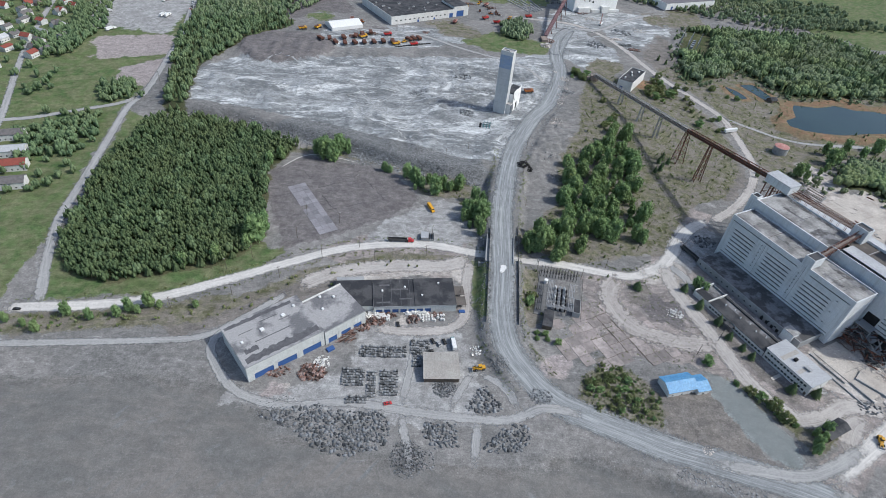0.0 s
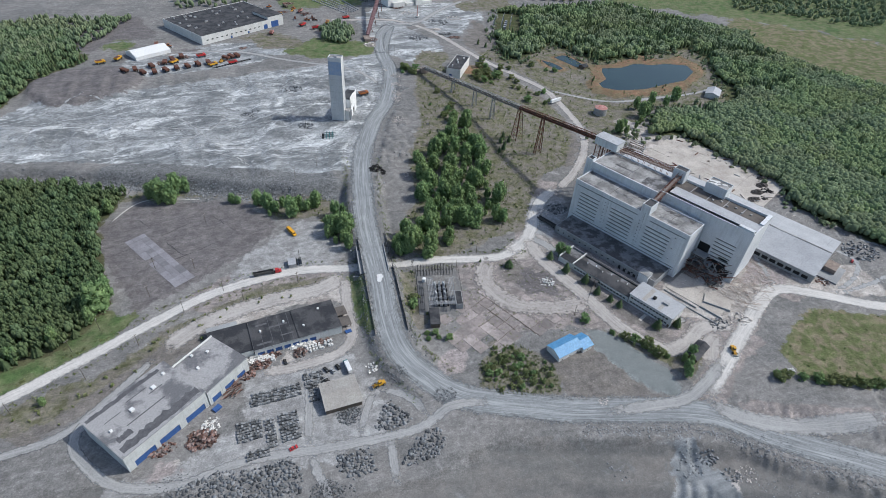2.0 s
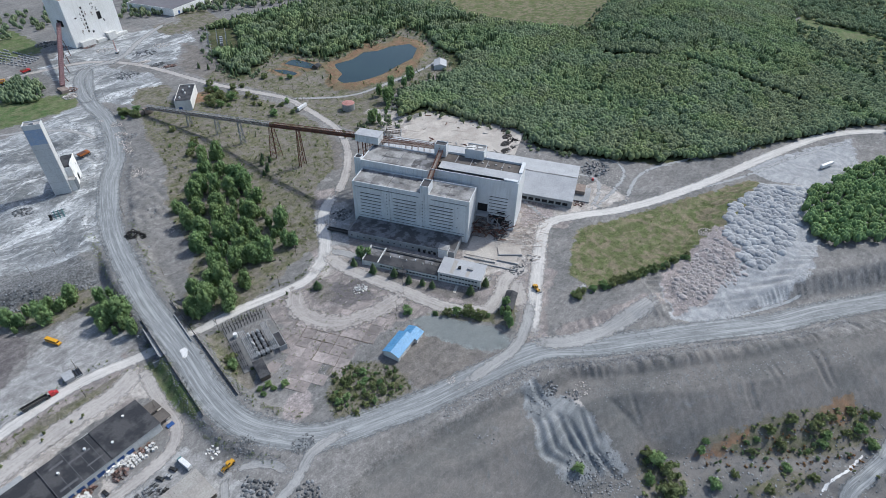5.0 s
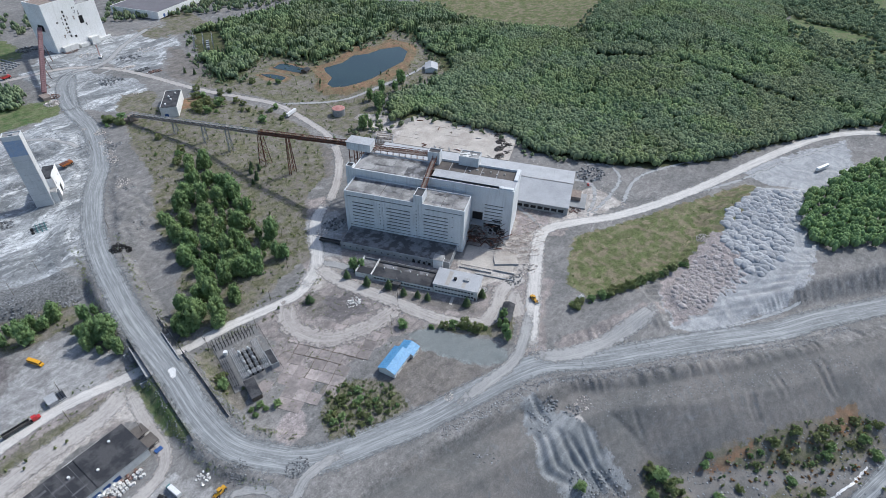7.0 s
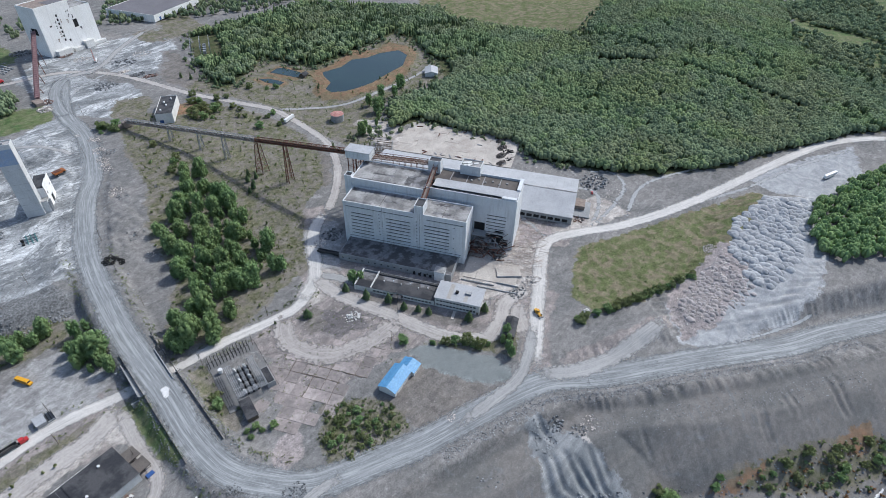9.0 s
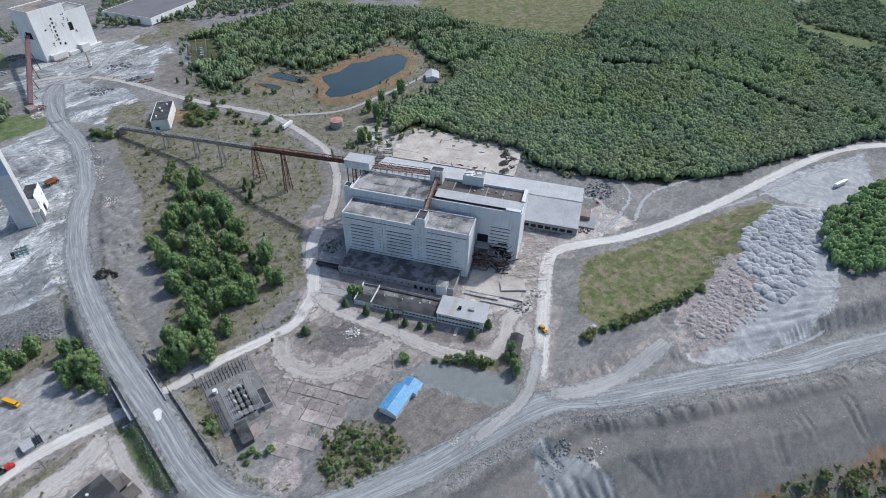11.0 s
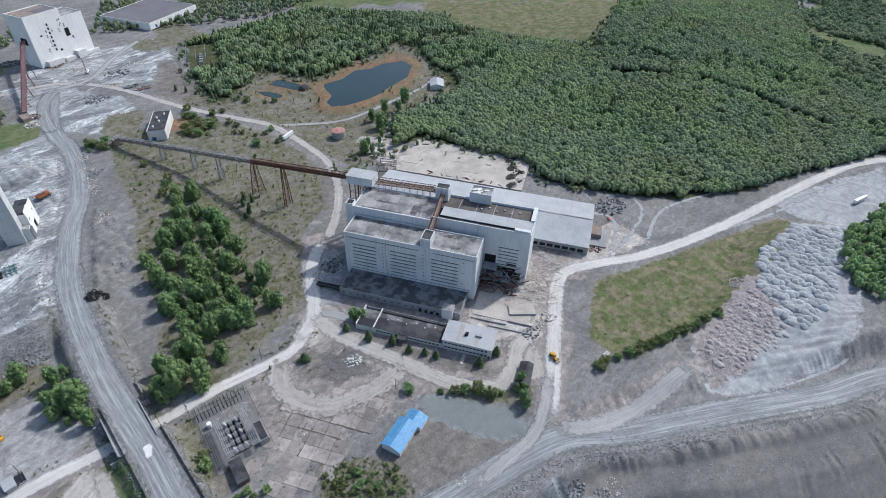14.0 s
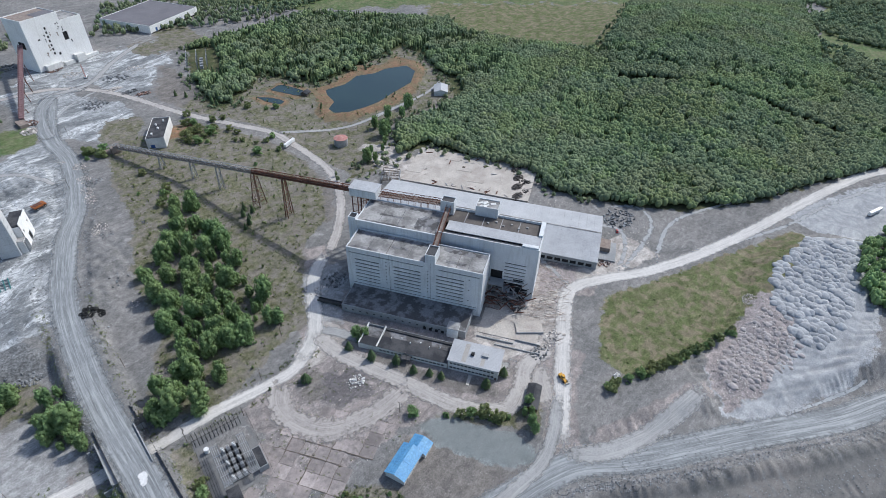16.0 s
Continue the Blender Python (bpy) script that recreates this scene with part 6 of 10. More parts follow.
def workshop():
    """Two white ribbed halls and a dark-roofed wing."""
    def hall(m, w, d, h, roof, label, doors, ribs=True, roof_lab=""):
        t = thing("workshop_hall", m, label, "warehouse")
        dh = 4.6 if h < 8 else 6.2
        holes = [(a, 0.4, b, dh) for a, b in doors]
        bm = bmesh.new()
        facade(bm, w, h, holes, 0, 0.5)
        front = part("front_wall", bm, CORRUGATED, t, "white ribbed front wall")
        for a, _, b, z in holes:
            dr = boxed("roller_door", BLUE_DOOR, front, (a, 0.35, 0, b, 0.5, dh), label="blue roller door")
        if ribs:
            for i in range(int(w / 2)):
                x = 1 + 2 * i
                low = dh + 0.3 if any(a - 0.2 < x < b + 0.2 for a, b in doors) else 0
                boxed("rib", CORRUGATED, front, (x, -0.1, low, x + 0.18, -0.005, h))
        boxed("side_wall", CORRUGATED, t, (0, 0.02, -0.5, 0.3, d, h))
        boxed("side_wall", CORRUGATED, t, (w - 0.3, 0.02, -0.5, w, d, h))
        boxed("rear_wall", CORRUGATED, t, (0.3, d - 0.3, -0.5, w - 0.3, d, h))
        rf = boxed("roof", roof, t, (-0.3, -0.3, h, w + 0.3, d + 0.3, h + 0.35), label=roof_lab)
        boxed("edge_trim", CONCRETE, t, (-0.35, -0.4, h + 0.1, w + 0.35, -0.1, h + 0.55))
        return t, rf

    ang = 36.5
    m = pose(-84.0, 192.8, -10.2, 0, 0, ang)
    t, rf = hall(m, 48.3, 35.5, 14, ROOF_WORN, "white ribbed workshop hall with grey worn roof", [(4, 15.5), (18, 30), (34, 46)], roof_lab="grey worn flat roof")
    for x, y, s in ((5, 17, 1.4), (18, 19.5, 2.2), (33, 23, 2.2), (42, 27, 1.5)):
        boxed("roof_vent", WHITE, t, (x, y, 14.3, x + s, y + s, 15.3), label="white roof vent box")
    random.seed(31)
    for x, y, w, d in ((2, 1, 45, 7), (1, 31, 42, 3.5), (12, 14, 22, 0.9), (4, 8, 8, 5), (30, 22, 8, 0.8), (6, 24, 9, 0.7), (20, 27, 12, 0.8)):
        bm = bmesh.new()
        n = 26
        top = [(x + w * i / n, y + d * random.uniform(0.65, 1.0)) for i in range(n + 1)]
        bot = [(x + w * i / n, y + d * random.uniform(0.0, 0.15)) for i in range(n + 1)]
        for i in range(n):
            bm.faces.new([bm.verts.new((*p, 14.38)) for p in (bot[i], bot[i + 1], top[i + 1], top[i])])
        part("worn_patch", bm, ROOF_PATCH, t, "dark worn roof patch")
    boxed("skip_bin", BLUE_DOOR, t, (47, -6.5, 0.2, 51.5, -3.5, 2.4))
    m2 = m @ pose(48.7, -0.6, -0.4, 0, 0, 2.5)
    t2, _ = hall(m2, 29, 29, 13.2, ROOF_WORN, "white ribbed workshop hall with flat grey roof", [(2, 8), (11, 18), (20, 26)], roof_lab="flat grey roof")
    for x, y in ((8, 16), (19, 21), (12, 26)):
        boxed("roof_vent", WHITE, t2, (x, y, 13.5, x + 1.4, y + 1.4, 14.5))
    boxed("parapet", WHITE_WALL, t2, (-0.3, 28.6, 13.55, 29.3, 29.3, 14.4))
    m3 = pose(-17.5, 248.5, -10.2, 0, 0, 4.5)
    t3, _ = hall(m3, 54, 25, 7.0, ROOF_DARK, "long dark-roofed workshop wing with blue doors", [(1.5 + 5.3 * k, 5.6 + 5.3 * k) for k in range(7)], roof_lab="dark tar roof")
    for x, y in ((6, 14), (21, 17), (32, 9), (44, 20)):
        bm = bmesh.new()
        drum(bm, x, y, 7.3, 8.5, 0.7, n=10)
        part("roof_vent", bm, WHITE, t3)
    boxed("roof_step", ROOF_DARK, t3, (27, -0.2, 7.36, 54.2, 25.2, 7.75), label="newer black roof half")
    for k in range(9):
        boxed("roof_seam", ROOF_PATCH, t3, (-0.2 + 6 * k, 0.2, 7.36, 0.05 + 6 * k, 24.8, 7.4))
    for k, (x, y, w, d) in enumerate(((2, 3, 9, 1.5), (12, 15, 11, 1.2), (4, 19, 7, 1.4), (17, 6, 8, 1.0))):
        boxed("worn_patch", ROOF_PATCH, t3, (x, y, 7.36, x + w, y + d, 7.39 + 0.01 * k), label="grey worn roof patch")
    b = thing("workshop_bay", m3, "dark-roofed rear bay beside the workshop", "warehouse")
    boxed("wall", CORRUGATED, b, (-16, 2, -0.5, -0.4, 2.4, 6.3))
    boxed("wall", CORRUGATED, b, (-24, 25.2, -0.5, -0.4, 25.6, 6.3))
    boxed("wall", CORRUGATED, b, (-24, 12.4, -0.5, -23.6, 25.2, 6.3))
    boxed("roof", ROOF_DARK, b, (-24.3, 1.8, 6.3, -0.35, 25.9, 6.7), label="dark patched tar roof")
    boxed("parapet", CONCRETE, b, (-24.3, 26, 4, -6, 30, 6.2))
    s = thing("open_shed", m3, "low open shed with brown roof", "shed")
    for x in (54.5, 60.6):
        for y in (3, 11, 19.5):
            boxed("post", WOOD, s, (x, y, -0.5, x + 0.3, y + 0.3, 4))
    boxed("roof", ROOF_BROWN, s, (54.4, 2.5, 4, 61.4, 10.5, 4.3), (54.4, 12, 4.2, 61.4, 20, 4.5))
    boxed("skip_bin", BLUE_DOOR, s, (56, -2, 0, 60, 0.5, 2))
    boxed("trailer", WHITE, s, (22, 26, 0.8, 42, 29, 3.6))


workshop()


def barn():
    t = thing("barn", pose(15, 195.5, -9.6, 0, 0, 1), "weathered brown barn with tin roof sheets", "barn")
    w, d, e, r = 20.5, 18.5, 4.6, 6.4
    for s in (0, 1):
        for i in range(12):
            bm = bmesh.new()
            x0, x1 = -0.5 + (w + 1) * i / 12, -0.5 + (w + 1) * (i + 1) / 12 - 0.05
            ya, yb = (-0.6, d / 2) if s == 0 else (d + 0.6, d / 2)
            vs = [bm.verts.new(p) for p in ((x0, ya, e), (x1, ya, e), (x1, yb, r), (x0, yb, r), (x0, ya, e + 0.12), (x1, ya, e + 0.12), (x1, yb, r + 0.12), (x0, yb, r + 0.12))]
            for f in ((3, 2, 1, 0), (4, 5, 6, 7), (0, 1, 5, 4), (1, 2, 6, 5), (2, 3, 7, 6), (3, 0, 4, 7)):
                bm.faces.new([vs[k] for k in f])
            part("roof_sheet", bm, ROOF_BARN, t)
    boxed("wall", WOOD, t, (0, 0, -0.5, w, 0.3, e))
    boxed("wall", WOOD, t, (0, d - 0.3, -0.5, w, d, e))
    for x in (0, w - 0.3):
        bm = bmesh.new()
        for a in (x, x + 0.3):
            bm.faces.new([bm.verts.new((a, y, z)) for y, z in ((0.3, -0.5), (d - 0.3, -0.5), (d - 0.3, e), (d / 2, r - 0.1), (0.3, e))])
        part("gable_wall", bm, WOOD, t)


barn()


def office():
    t = thing("office_block", MILL, "pale two-storey office block with flat roof", "office")
    x0, y0, w, d, h = 88, -50, 32, 17.5, 8.6
    holes = [(1.2 + 2.4 * k, z, 2.9 + 2.4 * k, z + 1.6) for k in range(12) for z in (1.4, 5.2)] + [(30, 0, 31.4, 2.4)]
    bm = bmesh.new()
    facade(bm, w, h, holes, 0, 0.3)
    for v in bm.verts:
        v.co += Vector((x0, y0, 0))
    f = part("front_wall", bm, WHITE_WALL, t)
    for q in holes[:-1]:
        boxed("window", GLASS, f, (x0 + q[0], y0 + 0.2, q[1], x0 + q[2], y0 + 0.3, q[3]))
    boxed("door", WOOD, f, (x0 + 30, y0 + 0.2, 0, x0 + 31.4, y0 + 0.3, 2.4))
    boxed("wall", WHITE_WALL, t, (x0, y0 + 0.02, 0, x0 + 0.3, y0 + d, h), (x0 + w - 0.3, y0 + 0.02, 0, x0 + w, y0 + d, h), (x0 + 0.3, y0 + d - 0.3, 0, x0 + w - 0.3, y0 + d, h))
    boxed("roof", ROOF_METAL, t, (x0 - 0.6, y0 - 0.6, h, x0 + w + 0.6, y0 + d + 0.4, h + 0.4), label="pale flat roof with stains")
    boxed("roof_unit", DARK, t, (x0 + 13, y0 + 7, h + 0.4, x0 + 15, y0 + 9, h + 2))
    boxed("roof_unit", STEEL, t, (x0 + 20, y0 + 8, h + 0.4, x0 + 24, y0 + 10.5, h + 1.7))
    boxed("roof_stain", ROOF_BARN, t, (x0 + 8, y0 + 1, h + 0.4, x0 + 11, y0 + 16, h + 0.43), (x0 + 20, y0 + 1, h + 0.4, x0 + 22.5, y0 + 7.5, h + 0.43))
    boxed("path", SLAB, t, (x0 + 14, y0 - 9, -0.1, x0 + 16, y0 - 0.4, 0.3))
    boxed("step", CONCRETE, t, (x0 + 13.5, y0 - 1.2, 0, x0 + 16.5, y0 - 0.32, 0.6))

    s = thing("ruined_low_building", MILL, "burnt-out low building with dark roof and white cross walls", "building")
    x0, x1 = 28, 87.5
    holes = [(14 + 2.6 * k, 1.2, 15.8 + 2.6 * k, 2.8) for k in range(17)]
    bm = bmesh.new()
    facade(bm, x1 - x0, 4.4, holes, 0, 0.3)
    for v in bm.verts:
        v.co += Vector((x0, -50, 0))
    f = part("front_wall", bm, WHITE_WALL, s)
    for q in holes:
        boxed("window", GLASS, f, (x0 + q[0], -49.8, q[1], x0 + q[2], -49.7, q[3]))
    boxed("rear_wall", CONCRETE, s, (x0, -32.6, 0, x1, -32.2, 4.6))
    for x in (28, 40.2):
        boxed("cross_wall", WHITE_WALL, s, (x - 0.3, -50.4, 0, x + 0.4, -32.0, 5.6), label="white cross wall")
    boxed("roof", ROOF_DARK, s, (40.7, -49.99, 4.4, x1, -40, 4.7), (40.7, -34.5, 4.4, x1, -32.6, 4.7), (28.4, -49.9, 4.2, 39.8, -43, 4.5), label="black tar roof")
    boxed("sunken_roof", ROOF_SOOT, s, (40.7, -40, 3.6, x1, -34.5, 3.9), (28.4, -43, 3.0, 39.8, -32.7, 3.3), label="sunken brown debris-covered roof")
    boxed("porch", ROOF_DARK, s, (58, -54, 3.6, 64, -50.1, 3.9))
    for x in (58.2, 63.5):
        boxed("porch_post", WOOD, s, (x, -53.8, 0, x + 0.25, -53.5, 3.6))
    for k in range(6):
        boxed("roof_stack", WHITE, s, (47 + 6.5 * k, -41.5 + (k % 2) * 2, 4.7, 47.6 + 6.5 * k, -40.9 + (k % 2) * 2, 5.9))


office()


def gable_house(name, m, w, d, e, r, wall, roof, label, category="house", overhang=0.5, windows=2, chimney=False, group="", ribs=0):
    t = thing(name, m, label, category, group)
    holes = []
    for k in range(windows):
        x = w * (k + 0.5) / windows - 0.6
        holes.append((x, 1.0, x + 1.2, min(2.3, e - 0.3)))
    bm = bmesh.new()
    facade(bm, w, e, holes, 0, 0.2)
    f = part("wall", bm, wall, t)
    for q in holes:
        boxed("window", GLASS, f, (q[0], 0.12, q[1], q[2], 0.2, q[3]))
    boxed("wall", wall, t, (0, d - 0.25, -0.5, w, d, e))
    for x in (0, w - 0.25):
        bm = bmesh.new()
        for a in (x, x + 0.25):
            bm.faces.new([bm.verts.new((a, y, z)) for y, z in ((0.02, -0.5), (d - 0.25, -0.5), (d - 0.25, e), (d / 2, r - 0.1), (0.02, e))])
        part("gable", bm, wall, t)
    o = overhang
    for ya in (-o, d + o):
        bm = bmesh.new()
        pts = [(-o, ya, e - 0.15), (w + o, ya, e - 0.15), (w + o, d / 2, r), (-o, d / 2, r)]
        lo, hi = [bm.verts.new(p) for p in pts], [bm.verts.new((p[0], p[1], p[2] + 0.2)) for p in pts]
        bm.faces.new(lo[::-1])
        bm.faces.new(hi)
        for i in range(4):
            bm.faces.new((lo[i], lo[(i + 1) % 4], hi[(i + 1) % 4], hi[i]))
        rf = part("roof", bm, roof, t)
        for i in range(ribs):
            x = (i + 0.5) * w / ribs
            bm = bmesh.new()
            beam(bm, (x, ya, e + 0.08), (x, d / 2, r + 0.23), 0.1)
            part("roof_rib", bm, roof, rf)
    if chimney:
        boxed("chimney", BRICK_RED, t, (w * 0.6, d * 0.45, r - 1, w * 0.6 + 0.6, d * 0.45 + 0.6, r + 0.9))
    return t


# blue-roofed hall with a taller step at one end
bh = gable_house("blue_roofed_hall", pose(158.5, 187.6, -9, 0, 0, 12), 19, 11.5, 5.2, 7.6, WHITE_WALL, ROOF_BLUE, "cream hall with bright blue metal roof", "hall", windows=3, ribs=12)
bh2 = gable_house("blue_roofed_porch", pose(177, 189.5, -9, 0, 0, 12) @ pose(0.3, 0, 0), 8, 11, 4.6, 6.6, WHITE_WALL, ROOF_BLUE, "lower end of the blue-roofed hall", "hall", windows=1, ribs=6)
bm = bmesh.new()
box(bm, 0, 0, 6.2, 4, 3, 7.4, pose(168, 194, -9, 0, 0, 12))
tagged(part("roof_cowl", bm, ROOF_BLUE), "small blue roof cowl on the hall", "roof vent")

gable_house("dark_roofed_house", MILL @ pose(147, -66, 0, 0, 0, 90), 17, 7.4, 3.6, 5.0, WOOD, ROOF_DARK, "small house with near-black roof among shrubs", "house", windows=2)
gable_house("pond_shed", pose(546, 483, gz(549, 497), 0, 0, 41), 22, 16, 5, 7.5, WHITE_WALL, ROOF_METAL, "white metal shed beside the pond", "shed", windows=1)
gable_house("pond_hut", pose(425, 596, gz(425, 596), 0, 0, 20), 9, 8, 3, 5, WOOD, ROOF_DARK, "small dark hut by the pond edge", "hut", windows=1)


def flat_block(name, m, w, d, h, wall, roof, label, category, doors=(), windows=(), roof_lab=""):
    t = thing(name, m, label, category)
    holes = [(a, 0.2, b, z) for a, b, z in doors] + [(a, z0, b, z1) for a, b, z0, z1 in windows]
    bm = bmesh.new()
    facade(bm, w, h, holes, 0, 0.4)
    f = part("front_wall", bm, wall, t)
    for k, (x0, z0, x1, z1) in enumerate(holes):
        boxed("door" if k < len(doors) else "window", BLUE_DOOR if k < len(doors) else GLASS, f, (x0, 0.3, z0, x1, 0.42, z1))
    boxed("wall", wall, t, (0, 0.02, -1, 0.4, d, h), (w - 0.4, 0.02, -1, w, d, h), (0.4, d - 0.4, -1, w - 0.4, d, h))
    boxed("roof", roof, t, (0.4, 0.42, h - 0.9, w - 0.4, d - 0.4, h - 0.5), label=roof_lab)
    return t


# conveyor tail house, far factory, far flat hall
hut = flat_block("concrete_hut", pose(240, 607, gz(252, 610), 0, 0, -36), 17, 46, 11, WHITE_WALL, ROOF_DARK, "white concrete hut with black roof", "building", doors=((3, 7, 4),))
for x, y in ((4, 8), (8, 20), (5, 28), (11, 36)):
    boxed("roof_vent", WHITE, hut, (x, y, 10.5, x + 1.4, y + 2.2, 12))
fac = flat_block("black_roofed_factory", pose(-27, 765, -1, 0, 0, 30), 124, 90, 12, WHITE_WALL, ROOF_DARK, "long white factory with black flat roof", "factory",
                 doors=((104, 116, 9), (40, 43, 4), (66, 69, 4), (92, 98, 7)), windows=tuple((6 + 7 * k, 9 + 7 * k, 5, 6.5) for k in range(12)), roof_lab="black flat roof with vents")
boxed("raised_bay", WHITE_WALL, fac, (100, 0.5, 11.6, 123.4, 34, 15))
boxed("raised_bay_roof", ROOF_DARK, fac, (99.8, 0.3, 15, 123.8, 34.2, 15.4))
random.seed(5)
for k in range(22):
    x, y = random.uniform(5, 95), random.uniform(8, 82)
    boxed("roof_unit", STEEL, fac, (x, y, 11.5, x + random.uniform(1.5, 5), y + 2, 13))
flat_block("grey_roofed_hall", pose(408, 922, -1, 0, 0, 21), 102, 90, 10, BRIGHT_WALL, ROOF_VIOLET, "broad white hall with grey roof", "warehouse", doors=((10, 14, 5), (20, 24, 5), (60, 64, 5)), roof_lab="broad grey flat roof")
gable_house("white_tent_hall", pose(-101, 728, 0, 0, 0, 28), 42, 26, 4, 8, WHITE, WHITE, "long white fabric tent hall", "tent", windows=0, overhang=0.1)


def headframe_building():
    m = pose(246, 878, 0.0, 0, 0, 15)
    t = thing("headframe_building", m, "massive white headframe building with holes and brown roof", "tower")
    holes = [(24, 44 - 5 * k, 26.5, 47 - 5 * k) for k in range(7)] + [(44, 26, 50, 36), (30, 12, 33, 15), (12, 34, 15, 36)]
    bm = bmesh.new()
    facade(bm, 74, 50, holes, 0, 1.0)
    bmesh.ops.delete(bm, geom=[f for f in bm.faces if f.calc_center_median().x > 52 and f.calc_center_median().z > 44], context="FACES")
    w = part("front_wall", bm, BRIGHT_WALL, t)
    # each broken hole is backed by a near-black sheet for its inner shade
    for q in holes:
        boxed("broken_opening", DARK, w, (q[0], 0.8, q[1], q[2], 1.0, q[3]))
    boxed("wall", BRIGHT_WALL, t, (0, 0.02, -1, 0.6, 34, 60), (0.6, 0.02, 50, 46, 0.6, 60), (0.6, 33.4, -1, 74, 34, 50), (73.4, 0.02, -1, 74, 33.4, 50), (45.4, 0.6, 50, 46, 33.4, 60), (0.6, 33.4, 50, 45.4, 34, 60))
    boxed("roof", RUST_PALE, t, (0.6, 0.6, 58.6, 45.4, 33.4, 59), label="brown rusted roof")
    boxed("lower_roof", ROOF_PALE, t, (46, 0.6, 48.6, 73.4, 33.4, 49))
    boxed("dark_roof", ROOF_VIOLET, t, (22, 1, 59.02, 45, 20, 59.3), label="dark patched part of the roof")
    for k, q in enumerate(((38, 40, 43, 49), (36.5, 34, 38, 38), (20, 30, 21.5, 40), (21, 20, 22.5, 27), (45, 38, 46, 43), (16, 14, 17.5, 19), (51, 22, 53, 25), (28, 36, 29.5, 40))):
        bm = bmesh.new()
        rr = random.Random(k)
        for i in range(7):
            x, z = rr.uniform(q[0], q[2]), rr.uniform(q[1], q[3])
            box(bm, x - rr.uniform(0.2, 0.7), -0.1, z - rr.uniform(0.2, 1.0), x + rr.uniform(0.2, 0.7), -0.02, z + rr.uniform(0.2, 1.0))
        part("torn_cladding", bm, RUST_PALE if k % 2 else ROOF_PATCH, t, "torn grey and brown cladding")
    for q in ((6, -6, -1, 26, -0.05, 6.5), (30, -5, -1, 44, -0.05, 3.2), (46, -7, -1, 58, -0.05, 8), (60, -4, -1, 78, -0.05, 2.6)):
        boxed("low_wing", WHITE_WALL, t, q, label="broken white low wing")
    # near-black sheet laid on the wall, painting a shaded hole
    boxed("side_opening", DARK, t, (-0.1, 9, 26, 0.0, 20, 34))
    c = thing("red_conveyor", Matrix.Identity(4), "faded red inclined conveyor to the headframe", "conveyor")
    a, b = Vector((181, 752, 3)), Vector((240, 890, 30))
    bm = bmesh.new()
    side, up, n = (b - a).cross(Vector((0, 0, 1))).normalized() * 2.2, Vector((0, 0, 4)), 34
    beam(bm, a + Vector((0, 0, 1.2)), b + Vector((0, 0, 1.2)), 3.4, 2.2)
    gal = part("gallery", bm, MAROON, c)
    for i in range(n):
        p, q = a.lerp(b, i / n), a.lerp(b, (i + 1) / n)
        bm = bmesh.new()
        for s in (-1, 1):
            beam(bm, p + side * s, p + side * s + up, 0.4)
            beam(bm, p + side * s, q + side * s + up, 0.3)
        beam(bm, p - side + up, p + side + up, 0.4)
        part("frame", bm, MAROON, gal)
    for f in (0.15, 0.35, 0.55, 0.75):
        p = a.lerp(b, f)
        bm = bmesh.new()
        for s in (-2.5, 2.5):
            beam(bm, (p.x + s * 1.6, p.y - s * 0.5, -1), (p.x + s * 0.8, p.y, p.z - 2), 0.6)
            beam(bm, (p.x + s * 1.6, p.y - s * 0.5, 0), (p.x - s * 0.8, p.y, p.z - 3), 0.3)
        part("trestle", bm, RUST, c)
    boxed("tail_end", RUST_PALE, c, (174, 738, 0, 182, 752, 3.5))


headframe_building()


# houses of the small town
random.seed(21)
town = [(-508, 752), (-489, 756), (-484, 694), (-466, 697), (-452, 653), (-473, 716), (-408, 626), (-421, 670), (-424, 690), (-453, 775), (-441, 733), (-398, 612), (-439, 613), (-424, 577), (-440, 706), (-456, 636),
        (-520, 800), (-495, 800), (-462, 810), (-540, 760), (-545, 700), (-510, 680), (-520, 640), (-490, 620), (-480, 590), (-550, 820), (-460, 850), (-535, 860), (-500, 850), (-430, 655), (-470, 560), (-515, 720), (-436, 745), (-432, 770), (-446, 800), (-440, 830), (-500, 775), (-478, 770), (-486, 735), (-498, 712), (-470, 672), (-488, 660), (-462, 618), (-446, 590), (-412, 645), (-405, 600), (-530, 740), (-525, 775), (-400, 655), (-416, 700)]
for k, (x, y) in enumerate(town):
    roof, lab = random.choice(((SHINGLE, "white town house with grey shingle roof"), (BRICK_RED, "white town house with dark red roof"), (ROOF_METAL, "small house with pale metal roof"), (SHINGLE, "town house with grey roof and chimney")))
    gable_house("town_house", pose(x, y, gz(x, y), 0, 0, random.choice((72, 162)) + random.uniform(-4, 4)), random.uniform(9, 14), random.uniform(7.5, 9.5), random.uniform(3.2, 5.6), random.uniform(6.2, 8.4),
                random.choice((WHITE_WALL, CORRUGATED, WHITE_WALL, RUST_PALE)), roof, lab, "house", windows=3, chimney=k % 2 == 0, group="houses of the town")
for k, (x, y) in enumerate([(-352, 436), (-337, 410), (-326, 389), (-314, 364), (-346, 345)]):
    gable_house("row_house", pose(x, y, gz(x, y), 0, 0, 15), 20, 11, 6, 8.6, WHITE_WALL, (SHINGLE, ROOF_METAL, BRICK_RED)[k % 3], "long white house with pitched roof", "house", windows=5, group="white houses on the lawn")


